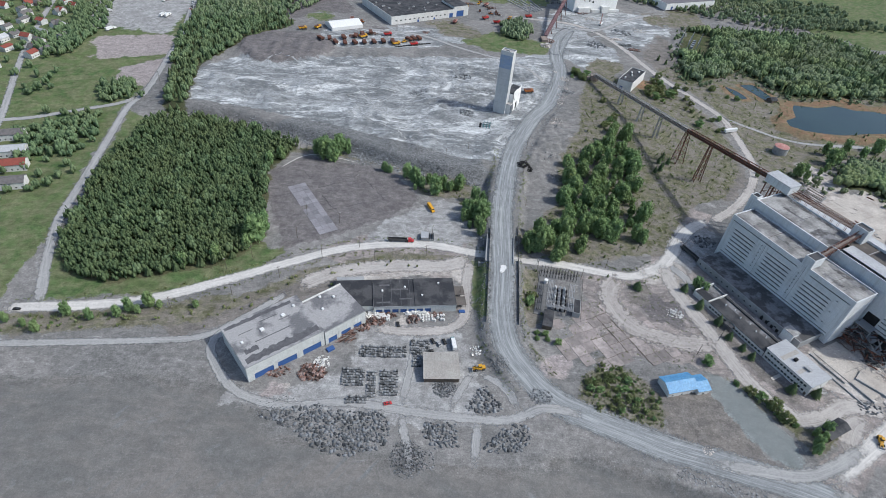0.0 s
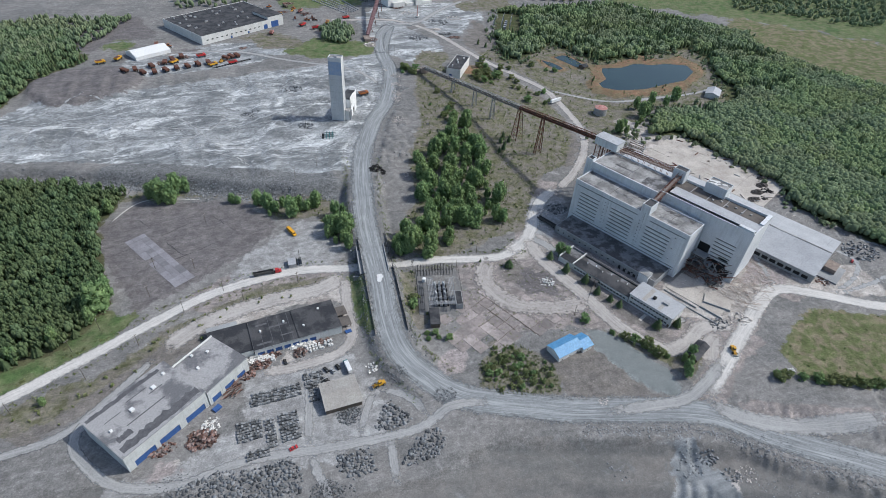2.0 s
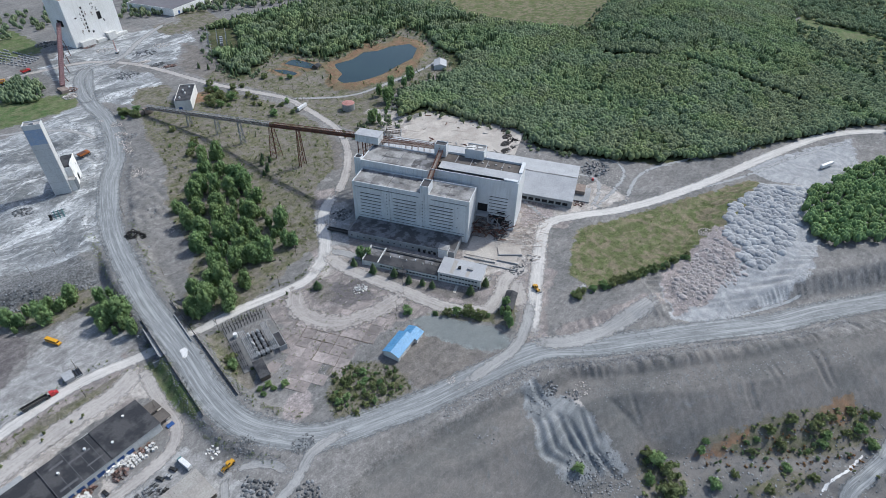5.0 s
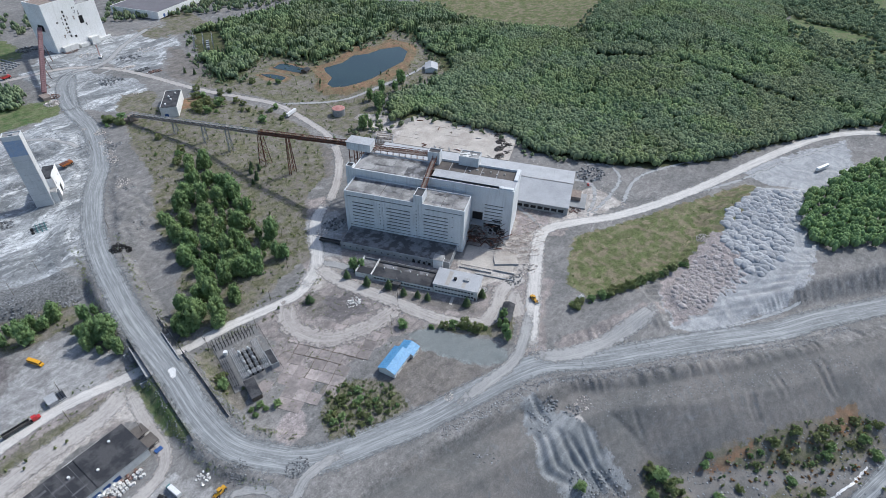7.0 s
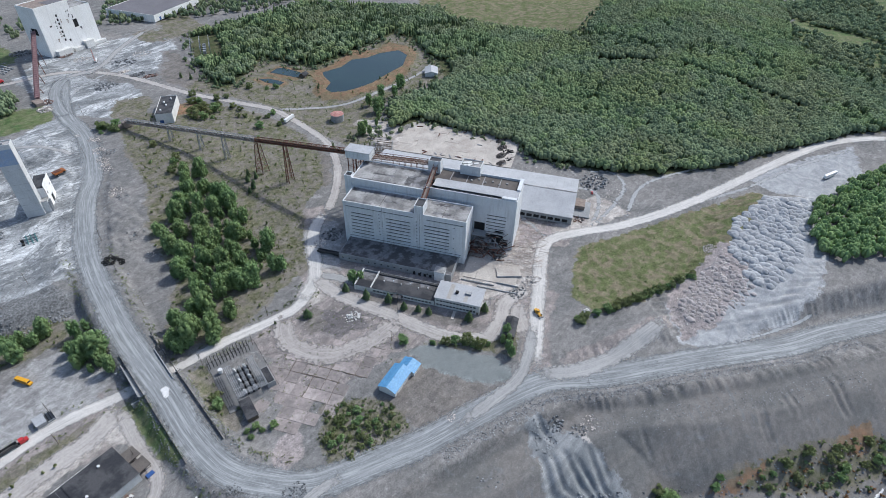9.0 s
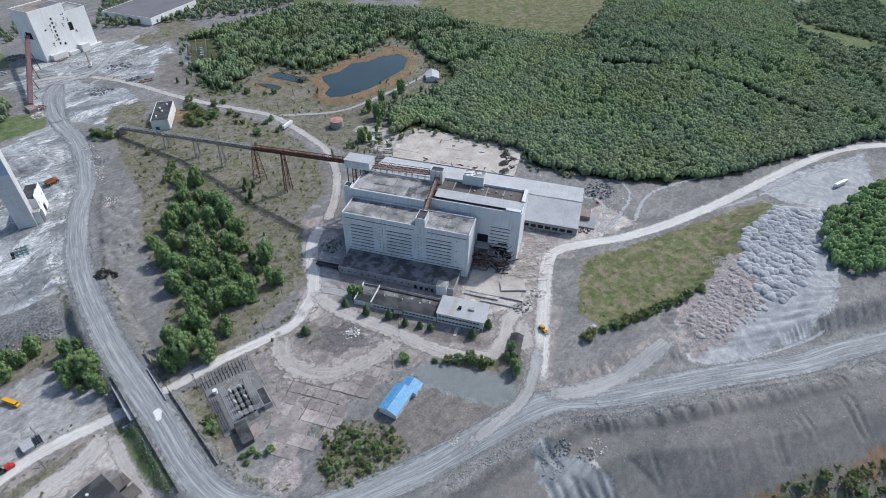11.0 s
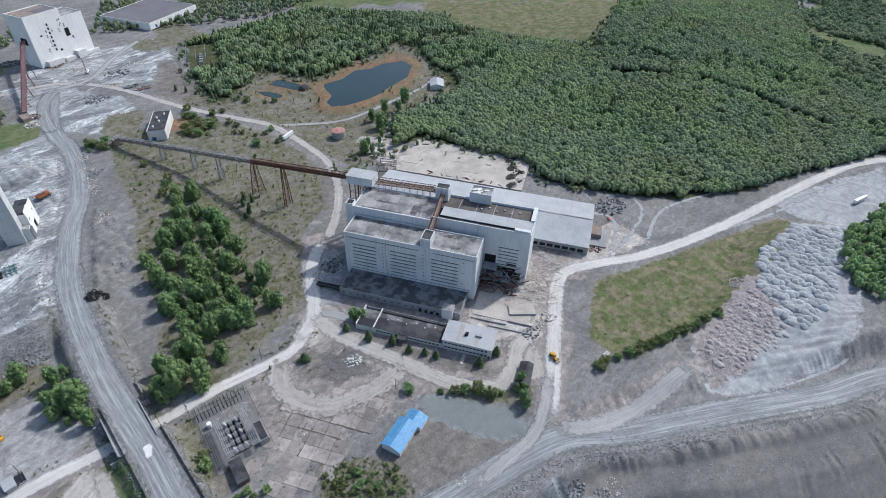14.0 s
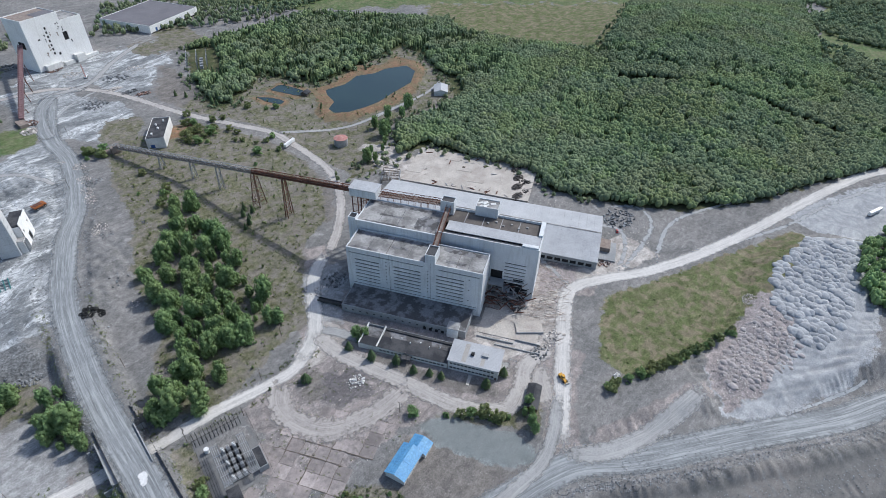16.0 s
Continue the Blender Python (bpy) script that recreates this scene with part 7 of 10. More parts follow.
# ---- vehicles and machines ----
def wheel_part(t, x, y, r, w, name="wheel"):
    bm = bmesh.new()
    m = pose(x, y, r, 90, 0, 0)
    drum(bm, 0, 0, -w / 2, w / 2, r, n=12, m=m)
    o = part(name, bm, BLACK, t)
    bm = bmesh.new()
    drum(bm, 0, 0, -w / 2 - 0.02, w / 2 + 0.02, r * 0.5, n=8, m=m)
    part("rim", bm, STEEL, o)


def shell(name, mat, t, prof, y0, y1, label="", inset=0.0):
    """A body whose side outline is given in x and z, drawn in at the top by inset."""
    bm = bmesh.new()
    top = max(z for _, z in prof)
    low = min(z for _, z in prof)
    rows = []
    for y, s in ((y0, 1), (y1, -1)):
        rows.append([bm.verts.new((x, y + s * inset * (z - low) / max(0.01, top - low), z)) for x, z in prof])
    n = len(prof)
    bm.faces.new(rows[0])
    bm.faces.new(rows[1][::-1])
    for i in range(n):
        bm.faces.new((rows[0][i], rows[1][i], rows[1][(i + 1) % n], rows[0][(i + 1) % n]))
    return part(name, bm, mat, t, label)


def car(x, y, a, paint, label):
    t = thing("parked_car", pose(x, y, gz(x, y) + 0.12, 0, 0, a), label, "car")
    shell("body", paint, t, [(-2.2, 0.35), (2.2, 0.35), (2.25, 0.75), (1.2, 0.95), (-2.0, 1.0), (-2.25, 0.8)], -0.9, 0.9, inset=0.06)
    shell("cabin", GLASS, t, [(-1.7, 0.98), (1.1, 0.95), (0.4, 1.42), (-1.2, 1.45)], -0.8, 0.8, inset=0.12)
    boxed("roof", paint, t, (-1.15, -0.66, 1.44, 0.38, 0.66, 1.5))
    for wx in (-1.4, 1.4):
        for wy in (-0.82, 0.82):
            wheel_part(t, wx, wy, 0.33, 0.22)
    return t


def semi(x, y, a, cab, box_mat, label, length=13.0, tall=2.6, name="semi_truck"):
    t = thing(name, pose(x, y, gz(x, y) + 0.3, 0, 0, a), label, "truck")
    if cab is not None:
        c = shell("cab", cab, t, [(0.4, 0.6), (3.0, 0.6), (4.6, 0.7), (4.6, 1.8), (3.2, 1.9), (2.7, 3.2), (0.4, 3.3)], -1.2, 1.2, inset=0.08)
        boxed("windscreen", GLASS, c, (2.75, -0.9, 2.0, 3.05, 0.9, 2.9))
        boxed("grille", STEEL, c, (4.6, -0.8, 0.8, 4.66, 0.8, 1.7))
        boxed("chassis", BLACK, t, (-2, -0.5, 0.6, 0.4, 0.5, 1.0))
        for wx in (3.4, -0.2, -1.4):
            for wy in (-1.05, 1.05):
                wheel_part(t, wx, wy, 0.5, 0.35)
    tr = boxed("trailer_bed", box_mat, t, (-length - 0.6, -1.27, 1.15, -0.6, 1.27, 1.4))
    for q in ((-length - 0.6, -1.27, 1.4, -0.6, -1.17, 1.4 + tall), (-length - 0.6, 1.17, 1.4, -0.6, 1.27, 1.4 + tall), (-0.7, -1.17, 1.4, -0.6, 1.17, 1.4 + tall), (-length - 0.6, -1.17, 1.4, -length - 0.5, 1.17, 1.4 + tall)):
        boxed("trailer_side", box_mat, tr, q)
    if box_mat is WHITE:
        boxed("trailer_roof", box_mat, tr, (-length - 0.6, -1.27, 1.4 + tall, -0.6, 1.27, 1.5 + tall))
    for wx in (-length + 0.4, -length + 1.6):
        for wy in (-1.0, 1.0):
            wheel_part(t, wx, wy, 0.5, 0.35)
    return t


semi(3.2, 322.5, 0, RED, FENCE, "red tractor unit with long dark dump trailer", 14, 1.5)
semi(351, 524.5, 18, None, WHITE, "white box trailer beside the gravel road", 16, 2.8, "box_trailer")
semi(623, 42, -20, None, WHITE, "long white box trailer on the bench", 18, 2.8, "box_trailer")
for x, y, a in ((-362, 700, 60), (-338, 820, 70), (-322, 760, 80), (-316, 760, 80), (-392, 760, 20)):
    semi(x, y, a, WHITE, WHITE, "white lorry parked on the gravel lot", 9, 2.6, "lorry")


def bus():
    t = thing("school_bus", pose(21.3, 365.4, gz(21, 365) + 0.15, 0, 0, -68), "yellow school bus parked on gravel", "bus")
    b = shell("body", BUS_YELLOW, t, [(-5.6, 0.5), (5.6, 0.5), (5.6, 1.4), (4.4, 1.6), (4.1, 2.9), (3.6, 3.1), (-5.3, 3.1), (-5.6, 2.8)], -1.25, 1.25, inset=0.12)
    for y in (-1.24, 1.2):
        boxed("window", GLASS, b, (-5.2, y, 1.9, 3.7, y + 0.04, 2.55))
    boxed("windscreen", GLASS, b, (4.2, -1.0, 1.7, 4.35, 1.0, 2.7))
    for wx in (-3.2, 3.6):
        for wy in (-1.1, 1.1):
            wheel_part(t, wx, wy, 0.5, 0.3)


bus()


def loader(x, y, a, mat, label, name="wheel_loader"):
    t = thing(name, pose(x, y, gz(x, y) + 0.2, 0, 0, a), label, "loader")
    shell("body", mat, t, [(-4, 0.9), (0.5, 0.9), (0.8, 1.9), (0.2, 2.3), (-3.8, 2.3)], -1.2, 1.2, inset=0.1)
    boxed("cab", GLASS, t, (-1.4, -0.8, 2.3, 0.3, 0.8, 3.6))
    boxed("cab_roof", mat, t, (-1.6, -0.95, 3.6, 0.5, 0.95, 3.8))
    shell("front_frame", mat, t, [(0.8, 0.8), (2.8, 0.8), (2.8, 1.6), (0.8, 1.8)], -0.7, 0.7)
    for y in (-0.8, 0.6):
        bm = bmesh.new()
        beam(bm, (1.6, y, 1.9), (4.4, y, 0.9), 0.28, 0.4)
        part("lift_arm", bm, mat, t)
    shell("bucket", STEEL, t, [(4.2, 0.1), (5.9, 0.1), (5.7, 0.25), (4.6, 0.4), (4.5, 1.5), (4.2, 1.4)], -1.7, 1.7)
    for wx in (-2.6, 2.0):
        for wy in (-1.2, 1.2):
            wheel_part(t, wx, wy, 0.85, 0.65)


loader(273, 160, 245, YELLOW, "yellow wheel loader on the pale road")
loader(48, 205.5, 190, YELLOW, "yellow loader beside the barn")
loader(-8, 705, 40, YELLOW, "yellow loader parked among machines")
loader(20, 215, 100, BLACK, "dark forklift in the stone yard", "forklift")


def haul_truck(x, y, a, mat, label, group=""):
    t = thing("haul_truck", pose(x, y, gz(x, y) + 0.2, 0, 0, a), label, "dump truck", group)
    shell("tipper_body", mat, t, [(-5.2, 2.2), (2.0, 2.0), (2.6, 3.2), (4.6, 3.9), (4.5, 4.1), (2.2, 3.9), (-5.4, 4.0)], -2.3, 2.3)
    boxed("load_bed", RUST, t, (-4.8, -2.0, 3.9, 1.9, 2.0, 4.15))
    boxed("chassis", BLACK, t, (-4.5, -0.8, 1.2, 4.6, 0.8, 1.9))
    shell("engine_hood", mat, t, [(2.8, 1.5), (5.2, 1.5), (5.2, 2.7), (2.8, 2.9)], -1.4, 1.4)
    boxed("cab", GLASS, t, (2.7, 0.2, 2.9, 4.4, 1.8, 3.85))
    for wx, r in ((-2.8, 1.05), (3.6, 1.05)):
        for wy in (-1.75, 1.75):
            wheel_part(t, wx, wy, r, 0.9)
    return t


haul_truck(131, 573, 12, ORANGE, "orange dump truck beside the hoist house")
random.seed(8)
for k in range(7):
    haul_truck(-92 + 11.5 * k, 683 + 3.2 * k + random.uniform(-1, 1), 110 + random.uniform(-8, 8), random.choice((RUST, RUST, RED_FADED)), "brown rusted dump truck parked in a row", "retired dump trucks")
for x, y, a in ((-138, 727, 20), (-120, 735, 60), (-18, 695, 30), (4, 697, 20), (60, 790, 70), (120, 800, 10), (105, 815, 40), (140, 818, 70), (-60, 712, 40), (-30, 726, 20), (170, 835, 15)):
    haul_truck(x, y, a, random.choice((RED, ORANGE, RED_FADED, YELLOW)), "faded red mining truck on the dusty lot", "parked mining machines")


def teal_frames():
    t = thing("steel_frames", pose(77, 495, gz(77, 495), 0, 0, 80), "teal painted steel machine frames on the ground", "machine")
    for y in (-4, -1, 2):
        boxed("frame", TEAL, t, (-7, y, 0, 7, y + 0.5, 1.6))
    for x in (-6, -2, 2, 6):
        boxed("cross_member", STEEL, t, (x, -5, 0.3, x + 0.6, 4, 1.2))
    for x in (-5, 1):
        bm = bmesh.new()
        drum(bm, x, 5.5, 0, 2.2, 1.1, n=10)
        part("drum", bm, BLACK, t)


teal_frames()


def tyre_mesh():
    bm = bmesh.new()
    n, k = 14, 6
    rings = []
    for i in range(n):
        a = 6.28318 * i / n
        ring = []
        for j in range(k):
            b = 6.28318 * j / k
            r = 1.15 + 0.42 * math.cos(b)
            ring.append(bm.verts.new((r * math.cos(a), r * math.sin(a), 0.42 * math.sin(b))))
        rings.append(ring)
    for i in range(n):
        for j in range(k):
            bm.faces.new((rings[i][j], rings[(i + 1) % n][j], rings[(i + 1) % n][(j + 1) % k], rings[i][(j + 1) % k]))
    return mesh_of("tyre", bm, BLACK)


TYRE = tyre_mesh()
random.seed(15)
for k in range(26):
    a, d = random.random() * 6.28, math.sqrt(random.random()) * 6
    x, y = 107 + math.cos(a) * d * 1.2, 427 + math.sin(a) * d
    o = new("tyre", TYRE)
    o.matrix_world = pose(x, y, gz(x, y) + 0.45 + (1.6 if d < 3 else 0.8 if d < 4.5 else 0), random.uniform(-30, 30), random.uniform(-30, 30), 0)
    tagged(o, "big black used tyre in a heap", "tyre", "tyre heap")
for k in range(14):
    x, y = 2 + 3.2 * k - 20, 688 + 1.4 * k
    o = new("tyre", TYRE)
    o.matrix_world = pose(x, y, gz(x, y) + 0.5, random.uniform(-20, 20), 0, 0)
    tagged(o, "big black used tyre in a row", "tyre", "tyre row")

for x, y, a, p, l in ((-1.3, 239.3, 100, BLACK, "black car in the stone yard"), (20.8, 226, 115, BLACK, "dark car beside the barn"), (24.5, 224, 110, SILVER, "silver car beside the barn"), (28, 226, 112, BLACK, "black car beside the barn"),
                      (-5.3, 180.6, 15, RED, "dark red car on the yard track"), (27, 247, 30, SILVER, "silver car near the workshop"), (-235, 243, 0, BLACK, "black car on the grey road"), (436, 205, 30, RED, "red car by the long shed")):
    car(x, y, a, p, l)
for k, (x, y) in enumerate(((-300, 803), (-298, 796), (-302, 812), (-297, 788), (-304, 820))):
    car(x, y, 160, (SILVER, BLACK, WHITE, RED, SILVER)[k], "car parked beside the public road")


def kiosk():
    t = thing("weigh_kiosk", pose(13.5, 324.6, gz(18, 329), 0, 0, -2), "small grey weighbridge kiosk with machinery", "kiosk")
    boxed("cabin", STEEL, t, (0, 0, 0, 5, 7, 3))
    boxed("cabin_roof", ROOF_METAL, t, (-0.3, -0.3, 3, 5.3, 7.3, 3.2))
    boxed("window", GLASS, t, (-0.03, 2, 1.2, 0.0, 5, 2.2))
    boxed("scale_deck", CONCRETE, t, (5.5, 0.5, 0, 9.5, 8, 0.9))
    for x in (6, 7.5, 9):
        boxed("frame_post", DARK, t, (x, 1, 0.9, x + 0.3, 7.5, 2.2))


kiosk()


def white_bus_trailer():
    t = thing("pale_blue_lorry", pose(33.5, 224, gz(33, 224), 0, 0, 97), "white and pale blue lorry beside the barn", "truck")
    shell("box_body", WHITE, t, [(-5, 0.8), (3, 0.8), (3, 3.5), (-5, 3.5)], -1.25, 1.25)
    shell("cab", TEAL, t, [(3.1, 0.6), (5, 0.6), (5, 1.8), (4.4, 2.8), (3.1, 2.8)], -1.15, 1.15, inset=0.1)
    for wx in (-3.5, 4):
        for wy in (-1.1, 1.1):
            wheel_part(t, wx, wy, 0.5, 0.3)


white_bus_trailer()

# ---- substation ----
def substation():
    m = pose(92, 250, gz(104, 268) + 0.1, 0, 0, -15)
    t = thing("substation", m, "fenced electrical substation with switchgear and busbars", "substation")
    boxed("gravel_pad", PAD, t, (-4, 1, -0.3, 26, 37, 0.06), label="dark grey gravel pad")
    boxed("gravel_pad", PAD, t, (-4, 37, -0.3, 25, 47, 0.05), label="dark grey gravel pad")
    h = boxed("control_house", CONCRETE, t, (21.2, 5.4, 0, 26, 18.6, 4.5), label="small grey control house")
    boxed("roof", ROOF_DARK, h, (21.6, 5.8, 4.3, 25.6, 18.2, 4.56))
    hut_b = boxed("low_hut", WOOD, t, (2.8, -11, 0, 8.8, 3.4, 3.4), label="dark low hut")
    boxed("roof", ROOF_DARK, hut_b, (2.5, -11.3, 3.4, 9.1, 3.7, 3.7))
    # raised busbars: two long groups and one across
    for x in (3.2, 4.2, 5.2, 6.3, 17.6, 18.6, 19.6, 20.6):
        g = bmesh.new()
        beam(g, (x, 3.5, 6.4), (x, 30, 6.4), 0.26)
        part("busbar", g, STEEL, t)
    for y in (4.2, 5.0, 5.8, 6.6):
        g = bmesh.new()
        beam(g, (2.8, y, 6.7), (21, y, 6.7), 0.26)
        part("busbar", g, STEEL, t)
    for x0, x1 in ((2.8, 6.7), (17.2, 21)):
        for y in (4, 10.5, 17, 23.5, 30):
            g = bmesh.new()
            for x in (x0, x1):
                beam(g, (x, y, 0), (x, y, 6.3), 0.26)
            beam(g, (x0 - 0.3, y, 6.2), (x1 + 0.3, y, 6.2), 0.3)
            part("gantry", g, STEEL, t)
    for x in (-2.6, -1.4, -0.2):
        g = bmesh.new()
        beam(g, (x, 4, 2.4), (x, 30, 2.4), 0.2)
        part("dark_busbar", g, FENCE, t)
        for y in (5, 12, 19, 26):
            boxed("support", FENCE, t, (x - 0.12, y, 0, x + 0.12, y + 0.24, 2.3))
    random.seed(3)
    for x in (8.4, 11.4, 14.6):
        for k, y in enumerate((9, 14, 18.6, 23, 27.6)):
            tr = boxed("switch_tank", STEEL, t, (x - 0.9, y - 1.3, 0.6, x + 0.9, y + 1.3, 2.6), label="grey switchgear tank")
            boxed("leg_frame", FENCE, tr, (x - 0.7, y - 1.1, 0, x + 0.7, y + 1.1, 0.6))
            for q in range(3):
                bm = bmesh.new()
                drum(bm, x - 0.55 + 0.55 * q, y + 0.7, 2.6, 4.6, 0.2, 0.12, n=8)
                part("bushing", bm, WHITE, tr)
                bm = bmesh.new()
                drum(bm, x - 0.55 + 0.55 * q, y - 0.7, 2.6, 4.2, 0.2, 0.12, n=8)
                part("bushing", bm, STEEL, tr)
            if x != 11.4 and k % 2 == 0:
                bm = bmesh.new()
                drum(bm, 0, 0, -1.5, 1.5, 0.5, n=10, m=pose(x, y, 3.4, 90, 0, 20))
                part("white_cylinder", bm, WHITE, tr)
            boxed("shade_cabinet", DARK, tr, (x + 1.1, y - 1.0, 0, x + 2.0, y + 1.0, 1.8))
    for k in range(13):
        g = bmesh.new()
        x, y = -3 + 2.1 * k, 39.5 + 0.1 * k
        beam(g, (x, y, 0), (x, y, random.uniform(4.5, 6.5)), 0.28)
        beam(g, (x, y + 4.5, 0), (x, y + 4.5, random.uniform(5.5, 7.5)), 0.3)
        beam(g, (x, y, 4.2), (x, y + 4.5, 4.2), 0.2)
        beam(g, (x - 0.8, y + 2, 3.2), (x + 0.8, y + 2.6, 3.2), 0.35)
        part("switch_frame", g, FENCE, t)
    g = bmesh.new()
    drum(g, 1.3, 33, 0.4, 3.4, 1.4, n=14)
    part("white_tank", g, WHITE, t, "white upright tank")
    for x0, y0, x1, y1 in ((-4, 1, -4, 47), (-4, 47, 27, 47), (27, 47, 27, 1)):
        n = int(math.hypot(x1 - x0, y1 - y0) / 3)
        for i in range(n):
            g = bmesh.new()
            a, b = Vector((x0 + (x1 - x0) * i / n, y0 + (y1 - y0) * i / n, 0)), Vector((x0 + (x1 - x0) * (i + 1) / n, y0 + (y1 - y0) * (i + 1) / n, 0))
            beam(g, a, a + Vector((0, 0, 2.2)), 0.1)
            for z in (0.7, 1.4, 2.1):
                beam(g, a + Vector((0, 0, z)), b + Vector((0, 0, z)), 0.05)
            part("fence_bay", g, FENCE, t)


PAD = material("dark_gravel_pad", (0.2, 0.2, 0.2), (0.16, 0.16, 0.16), 0.2)
substation()


def far_substation():
    t = thing("far_substation", pose(391, 748, gz(395, 770), 0, 0, 60), "distant grey switchyard with steel gantries", "substation")
    for i in range(5):
        for j in range(3):
            g = bmesh.new()
            x, y = i * 10, j * 12
            for s in (0, 7):
                beam(g, (x + s, y, 0), (x + s, y, 11), 0.4)
            beam(g, (x, y, 10.6), (x + 7, y, 10.6), 0.5)
            part("gantry", g, STEEL, t)
    for k in range(4):
        boxed("transformer", STEEL, t, (3 + 9 * k, 5, 0, 7 + 9 * k, 9, 4))


far_substation()


# ---- poles ----
def pole():
    t = thing("utility_pole", Matrix.Identity(4), "grey wooden utility pole with crossarm", "utility pole", "utility poles")
    bm = bmesh.new()
    drum(bm, 0, 0, -0.5, 10.5, 0.17, 0.11, n=7)
    part("post", bm, WOOD, t)
    boxed("crossarm", WOOD, t, (-1.3, -0.08, 9.4, 1.3, 0.08, 9.6))
    for x in (-1.15, -0.4, 0.4, 1.15):
        boxed("insulator", WHITE, t, (x - 0.06, -0.06, 9.6, x + 0.06, 0.06, 9.85))
    return t


POLES = [(-110.5, 261.3), (-83.4, 279.2), (-57.4, 300.6), (-32.1, 313.9), (-78.6, 322.4), (-75.7, 350.7), (-120.4, 285.8), (-106.1, 299.3), (-49.7, 342.3), (-40, 395), (56, 445), (35, 430), (58, 354), (103, 413),
         (22, 331), (17, 307), (128, 286), (189, 220), (273, 432), (100, 372), (112, 455), (-145, 248), (-258, 560), (-285, 450), (-238, 300), (208, 232), (218, 242), (150, 300), (180, 320), (40, 268), (160, 590), (200, 690),
         (360, 560), (320, 640), (-20, 300), (98, 296)]
_p = pole()
for k, (x, y) in enumerate(POLES):
    o = _p if k == 0 else copy_thing(_p, Matrix.Identity(4))
    o.matrix_basis = pose(x, y, gz(x, y), 0, 0, (k * 37) % 90)

# ---- heaps in the stone yard and round the mill ----
for k, (x, y, r, h, n, sq, s) in enumerate([(6, 148, 9, 2.0, 260, 1.2, 0.9), (27, 192, 7, 0.8, 140, 1.0, 1.2), (82, 186, 7, 0.7, 60, 0.8, 1.2), (-66, 178, 14, 0.5, 60, 0.5, 0.9), (60, 208, 7, 0.6, 70, 1, 0.9)]):
    rubble_heap("rock_heap", x, y, r, h, ROCK_DARK, int(n * 2.6), "heap of broken dark slate rock", s * 0.62, "rock heap", sq, seed=40 + k)
for k, (x, y, w, d, a) in enumerate([(-15, 219, 13, 9, 10), (-1, 219, 11, 9, 10), (-25, 200, 11, 12, 5), (-14, 195, 5, 16, 5), (-4, 196, 9, 16, 5), (-22, 184, 10, 5, 5), (14, 223, 10, 10, 12), (12, 213, 5, 10, 12)]):
    rng = random.Random(70 + k)
    w, d = w * 1.25, d * 1.2
    bm = bmesh.new()
    for i in range(int(w / 1.3)):
        for j in range(int(d / 1.8)):
            if rng.random() < 0.94:
                px, py = x + (i - w / 2.6) * 1.3 + rng.uniform(-0.2, 0.2), y + (j - d / 3.6) * 1.8 + rng.uniform(-0.3, 0.3)
                box(bm, -0.5, -0.7, 0, 0.5, 0.7, rng.uniform(0.4, 1.5), pose(px, py, gz(px, py), 0, 0, a + rng.uniform(-14, 14)))
    tagged(part("stone_slab_stacks", bm, SCRAP_GREY), "rows of stacked grey stone slabs", "stone stack", kind="stuff")
for k, (x, y, r, h, n, mat, s, lab, cat, sq) in enumerate([(-15, 243, 6, 1.6, 90, SCRAP_RUST, 1.6, "heap of brown rusty scrap", "scrap heap", 0.7), (-9, 247.5, 7, 1.0, 80, SCRAP_RUST, 1.5, "heap of rusty beams and scrap", "scrap heap", 0.4), (-24, 238, 6, 1.6, 90, SCRAP_RUST, 1.6, "heap of rusty scrap iron", "scrap heap", 0.8),
                                                           (8, 244, 4, 1.5, 50, SCRAP_RUST, 1.5, "small heap of rusty scrap", "scrap heap", 1), (-50, 201, 8, 2.2, 150, SCRAP_RUST, 1.7, "large heap of rusty scrap iron", "scrap heap", 0.8), (-70, 201, 8, 1.0, 90, SCRAP_RUST, 1.3, "low line of rusty scrap", "scrap heap", 0.5),
                                                           (-45, 208, 5, 1.4, 70, BAG_WHITE, 1.2, "heap of pale broken sheets", "scrap heap", 1), (-18, 247, 5, 1.6, 50, BAG_WHITE, 1.7, "heap of white bulk bags", "bag heap", 0.7), (10, 250, 8, 0.8, 60, BAG_WHITE, 1.7, "row of white bulk bags", "bag heap", 0.3),
                                                           (47, 219, 4, 0.8, 20, BAG_WHITE, 1.2, "white bags beside the barn", "bag heap", 1), (24, 249, 6, 0.8, 40, SCRAP_RUST, 1.4, "rusty parts along the workshop wall", "scrap heap", 0.3)]):
    rubble_heap("scrap_heap" if mat is SCRAP_RUST else "bag_heap", x, y, r, h, mat, n, lab, s, cat, sq, seed=90 + k)
rng = random.Random(77)
bm = bmesh.new()
for i in range(34):
    x, y = -32 + rng.uniform(-4.5, 4.5), 229 + rng.uniform(-5, 5)
    L = rng.uniform(3, 7)
    box(bm, -L / 2, -0.25, 0, L / 2, 0.25, 0.5, pose(x, y, gz(x, y) + rng.uniform(0, 1.6), 0, rng.uniform(-8, 8), 30 + rng.uniform(-25, 25)))
tagged(part("beam_pile", bm, SCRAP_RUST), "pile of long rusty beams", "beam pile", kind="stuff")
